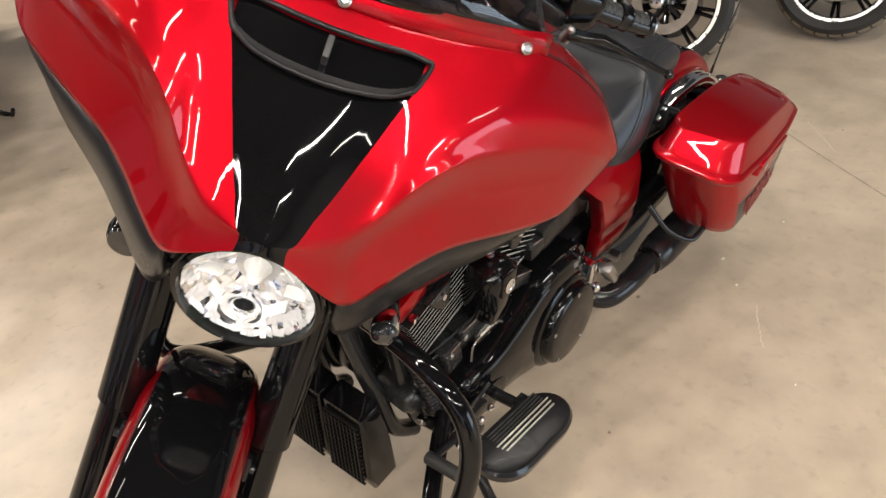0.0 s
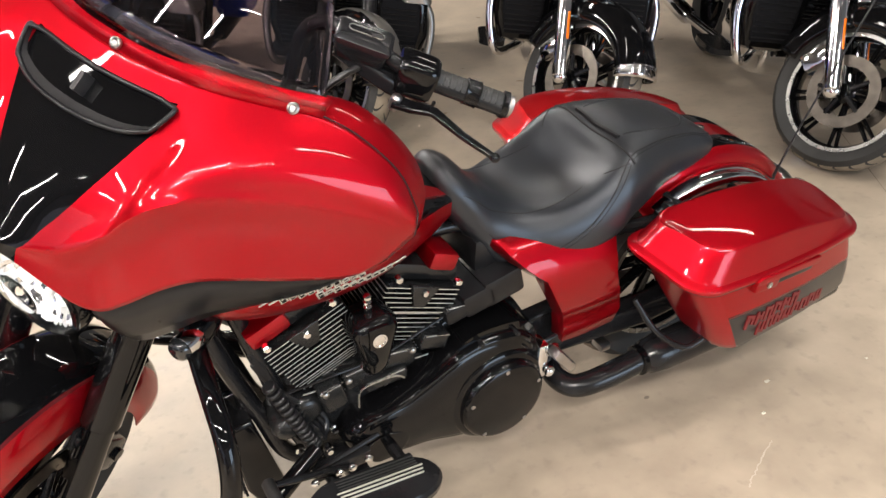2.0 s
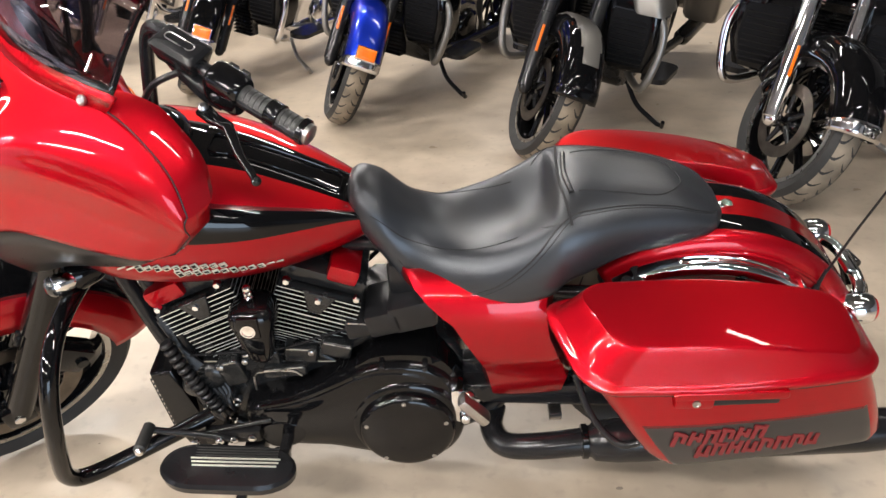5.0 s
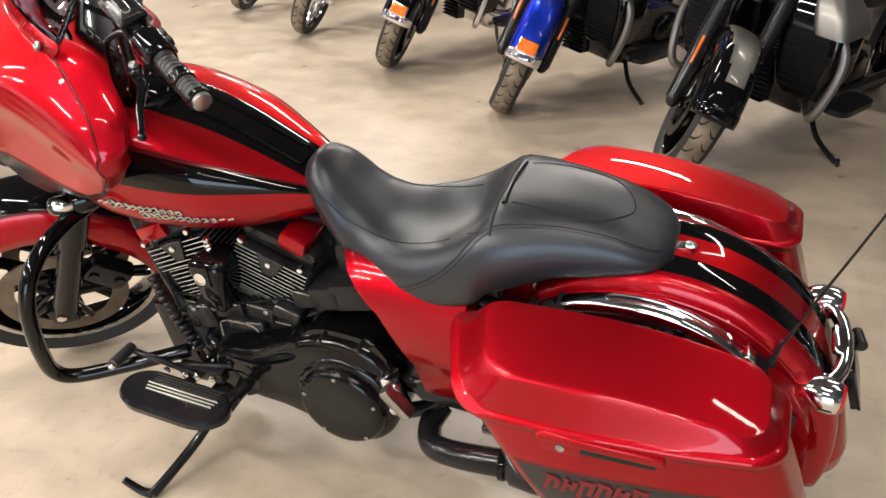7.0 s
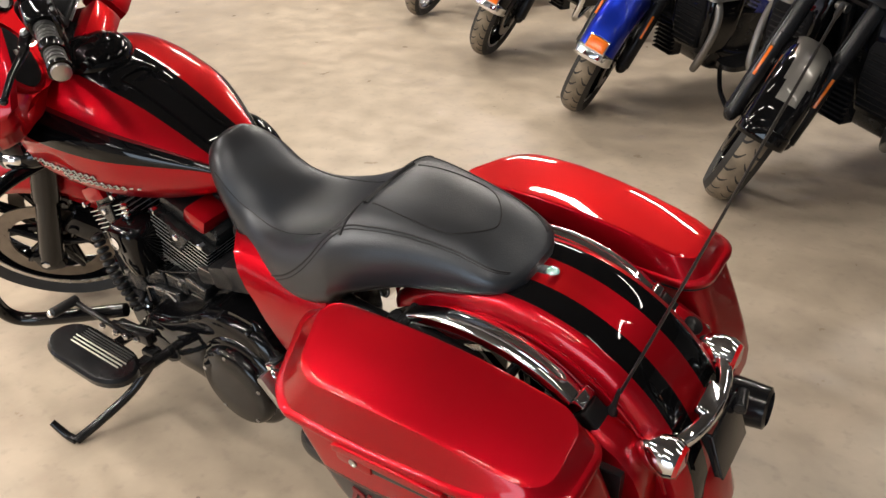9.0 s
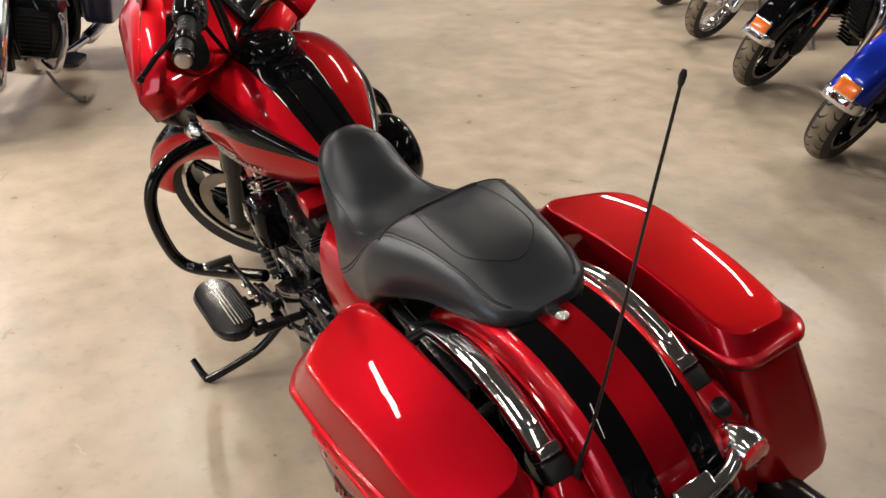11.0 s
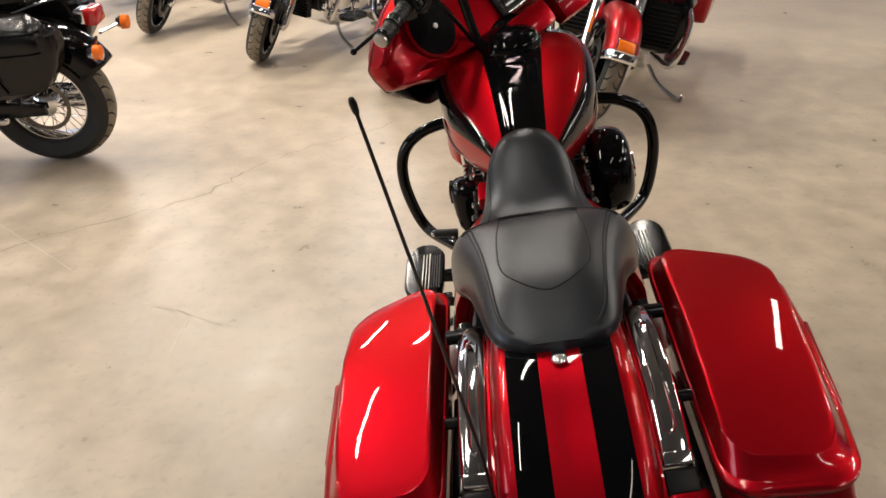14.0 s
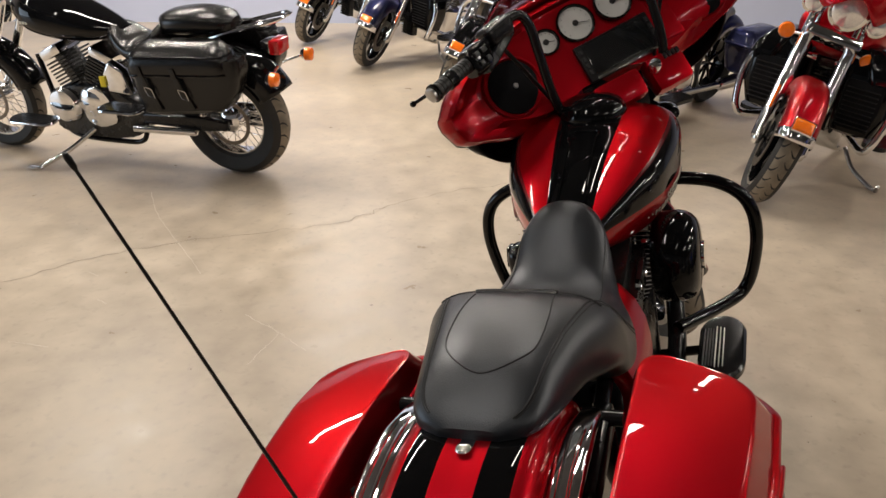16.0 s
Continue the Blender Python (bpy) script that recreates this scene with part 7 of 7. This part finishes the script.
def stand_at(x, y, heading):
    """The pose that puts the front tyre's foot at (x, y), leaning left."""
    return Matrix.Translation((x, y, 0)) @ Matrix.Rotation(radians(heading), 4, "Z") @ Matrix.Translation((-1.67, -0.05, 0)) @ pose(0, 0, 0.0, -LEAN_DEG)


ROW_R, ROW_F = "motorcycles along the side row", "motorcycles along the front row"
parked_bike(BLUE, SATIN, SILVER, SILVER, True, "lowers", "blue touring motorcycle with silver leg shields on a side stand", stand_at(1.09, -2.67, 61), ROW_R)
parked_bike(SILVER, SATIN, SILVER, SILVER, False, "lowers", "silver and black touring motorcycle with black forks", stand_at(0.13, -2.02, 61), ROW_R, tip=GLOSS, flank=GLOSS)
black_a = parked_bike(GLOSS, SATIN, GLOSS, CHROME, True, "lowers", "black touring motorcycle with amber fender light", stand_at(2.07, -3.35, 61), ROW_R)
black_w = parked_bike(GLOSS, CHROME, GLOSS, CHROME, False, "lowers", "black touring motorcycle with chrome forks and guard", stand_at(-0.77, -1.45, 61), ROW_R)
copy_thing(black_w, stand_at(-1.49, -0.62, 61))
copy_thing(black_w, stand_at(-2.3, -0.1, 61))
wire = parked_bike(NAVY, CHROME, GLOSS, CHROME, False, "plain", "dark motorcycle with chrome wire front wheel", stand_at(3.09, -4.05, 61), ROW_R, spoked=True)
copy_thing(wire, stand_at(4.1, -4.75, 61))
copy_thing(black_a, stand_at(5.1, -5.4, 61))
parked_bike(RED, CHROME, GLOSS, CHROME, True, "lowers", "red touring motorcycle with chrome forks and spot lamps", stand_at(3.42, -0.55, 160), ROW_F, 24)
navy_e = parked_bike(NAVY, CHROME, GLOSS, CHROME, True, "lowers", "dark blue touring motorcycle with amber fender light", stand_at(4.14, 0.62, 155), ROW_F, 26)
black_d = parked_bike(GLOSS, CHROME, GLOSS, CHROME, True, "plain", "black touring motorcycle with chrome fender trim", stand_at(4.93, 1.65, 155), ROW_F, 26)
copy_thing(navy_e, stand_at(5.98, 2.83, 155))
copy_thing(black_d, stand_at(6.94, 3.94, 155))


# ---- the black cruiser with leather bags ----
def cruiser(m):
    root = thing("cruiser_motorcycle", "black cruiser motorcycle with leather saddlebags and wire wheels", "motorcycle", "", m)
    for name, ax, rad, wid, rim in (("rear_wheel", (0.0, 0, 0.325), 0.325, 0.16, 0.20), ("front_wheel", (1.62, 0, 0.325), 0.325, 0.11, 0.235)):
        bm = new_bm()
        lathe(bm, ax, (0, 1, 0), [(rim + 0.003, -0.045), (rim - 0.008, -0.045), (rim - 0.016, 0), (rim - 0.008, 0.045), (rim + 0.003, 0.045)], 48, loop=True)
        lathe(bm, ax, (0, 1, 0), [(0.03, -0.08), (0.06, -0.06), (0.06, 0.06), (0.03, 0.08)], 24)
        w = part(name, bm, CHROME, root, "chrome wire wheel")
        c = Vector(ax)
        for k in range(36):
            bm = new_bm()
            t, t2 = 2 * math.pi * k / 36, 2 * math.pi * (k + (3 if k % 2 else -3)) / 36
            s = 0.05 * (1 if k % 4 < 2 else -1)
            rod(bm, c + Vector((0.055 * math.cos(t), s, 0.055 * math.sin(t))), c + Vector(((rim - 0.01) * math.cos(t2), 0, (rim - 0.01) * math.sin(t2))), 0.0022, None, 5)
            part("spoke", bm, CHROME, w)
        tyre(w, ax, (0, 1, 0), rad, wid, rim, None, 28)
        bm = new_bm()
        lathe(bm, c + Vector((0, 0.07, 0)), (0, 1, 0), [(0.11, 0), (0.13, 0), (0.13, 0.004), (0.11, 0.004)], 32, loop=True)
        part("brake_disc", bm, DISC, w)
    bm = new_bm()
    grid(bm, arch((0.0, 0, 0.34), 0.40, 0.13, 0.115, 40, 152, 30, 23))
    solid(part("rear_fender", bm, GLOSS, root), 0.005)
    bm = new_bm()
    grid(bm, arch((1.62, 0, 0.335), 0.37, 0.11, 0.085, 30, 165, 26, 21))
    solid(part("front_fender", bm, GLOSS, root), 0.005)
    bm = new_bm()
    loft(bm, [oval(x, w, lo, mi, hi, 2.2, 2.3, 32) for x, w, lo, mi, hi in spline([(0.57, 0.05, 0.77, 0.79, 0.81), (0.72, 0.13, 0.73, 0.80, 0.875), (0.92, 0.17, 0.72, 0.83, 0.96), (1.10, 0.17, 0.75, 0.86, 0.985), (1.22, 0.10, 0.81, 0.89, 0.95)], 26)])
    tk = part("fuel_tank", bm, GLOSS, root, "teardrop black fuel tank")
    bm = new_bm()
    for k in range(7):
        box(bm, (1.115 - 0.019 * k, 0.171, 0.842), (0.013, 0.004, 0.014), 0.001)
    part("tank_mark", bm, CREAM, tk, "pale tank marking bars")
    bm = new_bm()
    loft(bm, [oval(x, w, lo, mi, hi, 2.4, 2.6, 32) for x, w, lo, mi, hi in spline([(0.655, 0.06, 0.76, 0.79, 0.83), (0.60, 0.12, 0.69, 0.75, 0.82), (0.50, 0.16, 0.65, 0.70, 0.755), (0.40, 0.17, 0.66, 0.71, 0.78), (0.32, 0.15, 0.69, 0.76, 0.85), (0.28, 0.10, 0.72, 0.79, 0.86)], 26)])
    part("rider_seat", bm, SADDLE, root, "low black rider seat")
    bm = new_bm()
    loft(bm, [oval(x, w, lo, mi, hi, 2.4, 2.6, 32) for x, w, lo, mi, hi in spline([(0.315, 0.06, 0.82, 0.86, 0.89), (0.25, 0.12, 0.79, 0.855, 0.915), (0.09, 0.13, 0.80, 0.86, 0.935), (-0.05, 0.11, 0.81, 0.855, 0.92), (-0.11, 0.05, 0.83, 0.86, 0.89)], 22)])
    part("pillion_seat", bm, SADDLE, root, "black pillion seat")
    for side in (-1, 1):
        bm = new_bm()
        rings = [[(x, y * side, z - 0.11 * (x - 0.3)) for x, y in soft_rect(x0, x1, y0, y1, 0.04, 5)] for x0, x1, y0, y1, z in ((-0.08, 0.32, 0.17, 0.27, 0.425), (-0.15, 0.36, 0.155, 0.295, 0.45), (-0.22, 0.378, 0.15, 0.302, 0.54), (-0.25, 0.38, 0.15, 0.300, 0.64), (-0.24, 0.37, 0.15, 0.295, 0.70))]
        loft(bm, rings)
        bag = part("saddlebag", bm, SADDLE, root, "worn black leather saddlebag")
        bm = new_bm()
        rings = [[(x, y * side, z - 0.06 * (x - 0.4)) for x, y in soft_rect(x0, x1, y0, y1, r, 6)] for x0, x1, y0, y1, r, z in ((-0.185, 0.392, 0.142, 0.316, 0.05, 0.640), (-0.19, 0.396, 0.140, 0.321, 0.055, 0.650), (-0.19, 0.398, 0.140, 0.321, 0.06, 0.700), (-0.18, 0.390, 0.142, 0.312, 0.06, 0.735), (-0.15, 0.365, 0.146, 0.280, 0.05, 0.768), (-0.11, 0.330, 0.150, 0.220, 0.03, 0.790), (-0.09, 0.310, 0.155, 0.190, 0.015, 0.796))]
        loft(bm, rings)
        flap = part("bag_flap", bm, SADDLE, bag, "leather bag flap")
        for dz, grow in ((0.652, 0.001), (0.742, -0.010)):
            bm = new_bm()
            ring = soft_rect(-0.19 - grow, 0.397 + grow, 0.140 - grow, 0.321 + grow, 0.055, 6)
            tube(bm, [(x, y * side, dz - 0.06 * (x - 0.4)) for x, y in ring + [ring[0]]], 0.0042, 6, 90)
            part("flap_piping", bm, GLOSS, flap, "edge piping")
        bm = new_bm()
        lathe(bm, (0.24, 0.24 * side, 0.790), (0, 0.35 * side, 1), [(0.012, 0), (0.010, 0.004), (0.0, 0.006)], 14)
        part("concho", bm, CHROME, flap, "small bright stud")
        for x in (0.11, 0.31):
            bm = new_bm()
            path = [(x, 0.324 * side, 0.705), (x - 0.012, 0.326 * side, 0.655), (x - 0.04, 0.314 * side, 0.57), (x - 0.075, 0.298 * side, 0.47 + 0.02 * (x < 0.2))]
            for (xa, ya, za), (xb, yb, zb) in zip(path[:-1], path[1:]):
                d = Vector((xb - xa, yb - ya, zb - za))
                box(bm, ((xa + xb) / 2, (ya + yb) / 2, (za + zb) / 2), (0.028, 0.006, d.length * 1.06), 0.002, Matrix.Rotation(math.atan2(d.x, d.z) + math.pi, 3, "Y"))
            part("bag_strap", bm, SADDLE, bag, "leather strap")
            bm = new_bm()
            tube(bm, [(x - 0.056, 0.322 * side, 0.59), (x - 0.016, 0.322 * side, 0.60), (x - 0.028, 0.320 * side, 0.553), (x - 0.068, 0.320 * side, 0.543), (x - 0.056, 0.322 * side, 0.59)], 0.0038, 6, 5, smooth=False)
            part("buckle", bm, CHROME, bag, "chrome buckle")
        bm = new_bm()
        lathe(bm, (0.75, -0.16 + 0.0 * side, 0.27 + 0.03 * side), (-1, 0, 0.01), [(0.03, 0), (0.04, 0.05), (0.04, 0.85), (0.03, 0.9)], 20)
        part("exhaust_pipe", bm, CHROME, root)
        bm = new_bm()
        foot = Vector((1.62, 0.09 * side, 0.325))
        rod(bm, foot, foot + Vector((-0.34, 0, 0.60)), 0.03, 0.022, 16)
        part("fork_leg", bm, CHROME, root)
        bm = new_bm()
        loft(bm, [[(x, y * side, 0.335 + d) for x, y in soft_rect(0.96, 1.24, 0.24, 0.35, 0.05, 5)] for d in (-0.012, 0.012)])
        bd = part("floorboard", bm, SATIN, root, "black board with chrome rim")
        bm = new_bm()
        rr = soft_rect(0.955, 1.245, 0.235, 0.355, 0.05, 5)
        tube(bm, [(x, y * side, 0.335) for x, y in rr + [rr[0]]], 0.007, 6, 60)
        part("board_rim", bm, CHROME, bd)
        bm = new_bm()
        loft(bm, [[(x, y * side, 0.452 + d) for x, y in soft_rect(0.37, 0.61, 0.24, 0.35, 0.045, 5)] for d in (-0.012, 0.012)])
        bd = part("passenger_board", bm, SATIN, root)
        bm = new_bm()
        rr = soft_rect(0.365, 0.615, 0.235, 0.355, 0.045, 5)
        tube(bm, [(x, y * side, 0.452) for x, y in rr + [rr[0]]], 0.009, 6, 60)
        part("board_rim", bm, CHROME, bd)
        bm = new_bm()
        rod(bm, (-0.33, 0.03 * side, 0.655), (-0.37, 0.18 * side, 0.645), 0.008, None, 8)
        lathe(bm, (-0.365, 0.20 * side, 0.645), (-1, 0, 0), [(0.0, -0.02), (0.025, -0.01), (0.036, 0.015)], 18)
        sg = part("turn_signal", bm, CHROME, root)
        bm = new_bm()
        lathe(bm, (-0.38, 0.20 * side, 0.645), (-1, 0, 0), [(0.036, 0), (0.034, 0.03), (0.0, 0.042)], 18)
        part("signal_lens", bm, AMBER, sg, "round amber lens")
    bm = new_bm()
    box(bm, (-0.285, 0, 0.755), (0.06, 0.10, 0.06), 0.01)
    tl = part("tail_light", bm, CHROME, root)
    bm = new_bm()
    box(bm, (-0.335, 0, 0.755), (0.06, 0.12, 0.075), 0.012)
    part("tail_lens", bm, RED_LENS, tl, "red tail lens")
    bm = new_bm()
    tube(bm, [(0.0, 0.11, 0.80), (-0.16, 0.11, 0.85), (-0.36, 0.10, 0.90), (-0.40, 0.0, 0.91), (-0.36, -0.10, 0.90), (-0.16, -0.11, 0.85), (0.0, -0.11, 0.80)], 0.009, 8, 50)
    tube(bm, [(-0.14, 0.05, 0.85), (-0.39, 0.05, 0.91)], 0.006, 6, 8)
    tube(bm, [(-0.14, -0.05, 0.85), (-0.39, -0.05, 0.91)], 0.006, 6, 8)
    part("luggage_rack", bm, CHROME, root, "chrome luggage rack")
    bm = new_bm()
    prism(bm, smooth_outline([(1.09, 0.24), (1.10, 0.40), (0.98, 0.48), (0.72, 0.48), (0.52, 0.42), (0.50, 0.28), (0.62, 0.20), (1.0, 0.20)], 28), -0.14, 0.14, 0.02)
    part("engine_case", bm, ENGINE_BLACK, root)
    bm = new_bm()
    lathe(bm, (0.99, 0.13, 0.375), (0, 1, 0), [(0.10, 0), (0.105, 0.02), (0.09, 0.045), (0.05, 0.055), (0, 0.057)], 32)
    lathe(bm, (0.80, 0.13, 0.40), (0, 1, 0), [(0.085, 0), (0.09, 0.02), (0.075, 0.035), (0.03, 0.045), (0, 0.046)], 28)
    prism(bm, smooth_outline([(0.86, 0.33), (0.82, 0.47), (0.74, 0.50), (0.67, 0.42), (0.66, 0.30), (0.80, 0.27)], 24), 0.13, 0.165, 0.01)
    part("engine_cover", bm, CHROME, root, "polished engine cover")
    for sgn in (1, -1):
        way = Vector((math.sin(radians(26)) * sgn, 0, math.cos(radians(26))))
        t3 = Matrix((way.cross(Vector((0, 1, 0))), Vector((0, 1, 0)), way)).transposed()
        bm = new_bm()
        for k in range(9):
            box(bm, Vector((0.87, 0, 0.32)) + way * (0.17 + 0.02 * k), (0.15, 0.22, 0.010), 0.0, t3)
        fins = bm
        bm = new_bm()
        rod(bm, Vector((0.87, 0, 0.32)) + way * 0.13, Vector((0.87, 0, 0.32)) + way * 0.36, 0.07, None, 16)
        barrel = part("cylinder", bm, ENGINE_BLACK, root, smooth=False)
        part("cooling_fin", fins, ENGINE_BLACK, barrel, smooth=False, kind="stuff")
        bm = new_bm()
        box(bm, Vector((0.87, 0, 0.32)) + way * 0.38, (0.15, 0.24, 0.06), 0.02, t3)
        part("cylinder_head", bm, CHROME, root)
    bm = new_bm()
    prism(bm, [(0.645, 0.49), (0.51, 0.48), (0.53, 0.61), (0.61, 0.66), (0.66, 0.59)], 0.12, 0.18, 0.012)
    sc = part("side_cover", bm, CHROME, root, "chrome side cover")
    bm = new_bm()
    box(bm, (0.662, 0.186, 0.55), (0.035, 0.006, 0.06), 0.002)
    part("paper_tag", bm, YELLOW, sc, "yellow paper tag")
    bm = new_bm()
    tube(bm, [(1.20, 0.03, 0.62), (1.15, 0.05, 0.40), (1.11, 0.07, 0.26), (1.0, 0.11, 0.18), (0.7, 0.12, 0.17), (0.54, 0.12, 0.19), (0.50, 0.11, 0.30)], 0.015, 10, 40)
    part("frame_rail", bm, GLOSS, root)
    bm = new_bm()
    prism(bm, [(0.52, 0.30), (0.50, 0.36), (0.10, 0.36), (-0.03, 0.35), (-0.03, 0.30), (0.12, 0.29)], 0.10, 0.135, 0.01)
    arm = part("swing_arm", bm, SATIN, root, "black swing arm")
    bm = new_bm()
    rod(bm, (0.56, 0.150, 0.272), (0.16, 0.150, 0.285), 0.020, None, 14, 0.004)
    part("chain_guard", bm, CHROME, arm, "chrome guard tube")
    bm = new_bm()
    lathe(bm, (1.42, 0, 0.86), (1, 0, 0), [(0.0, -0.12), (0.07, -0.08), (0.09, 0.0), (0.085, 0.03)], 28)
    part("headlight", bm, CHROME, root)
    bm = new_bm()
    tube(bm, [(0.95, -0.40, 1.02), (1.10, -0.33, 1.05), (1.25, -0.15, 1.06), (1.28, 0, 1.0), (1.25, 0.15, 1.06), (1.10, 0.33, 1.05), (0.95, 0.40, 1.02)], 0.013, 10, 50)
    part("handlebar", bm, CHROME, root)
    bm = new_bm()
    tube(bm, [(0.84, 0.14, 0.24), (0.96, 0.25, 0.145), (1.09, 0.36, 0.075)], 0.014, 10, 20)
    box(bm, (1.115, 0.375, 0.074), (0.09, 0.03, 0.012), 0.004)
    part("side_stand", bm, CHROME, root, "chrome side stand, folded out")
    return root


cruiser(Matrix.Translation((2.87, 2.27, 0)) @ Matrix.Rotation(radians(92), 4, "Z") @ pose(0, 0, 0, -9))
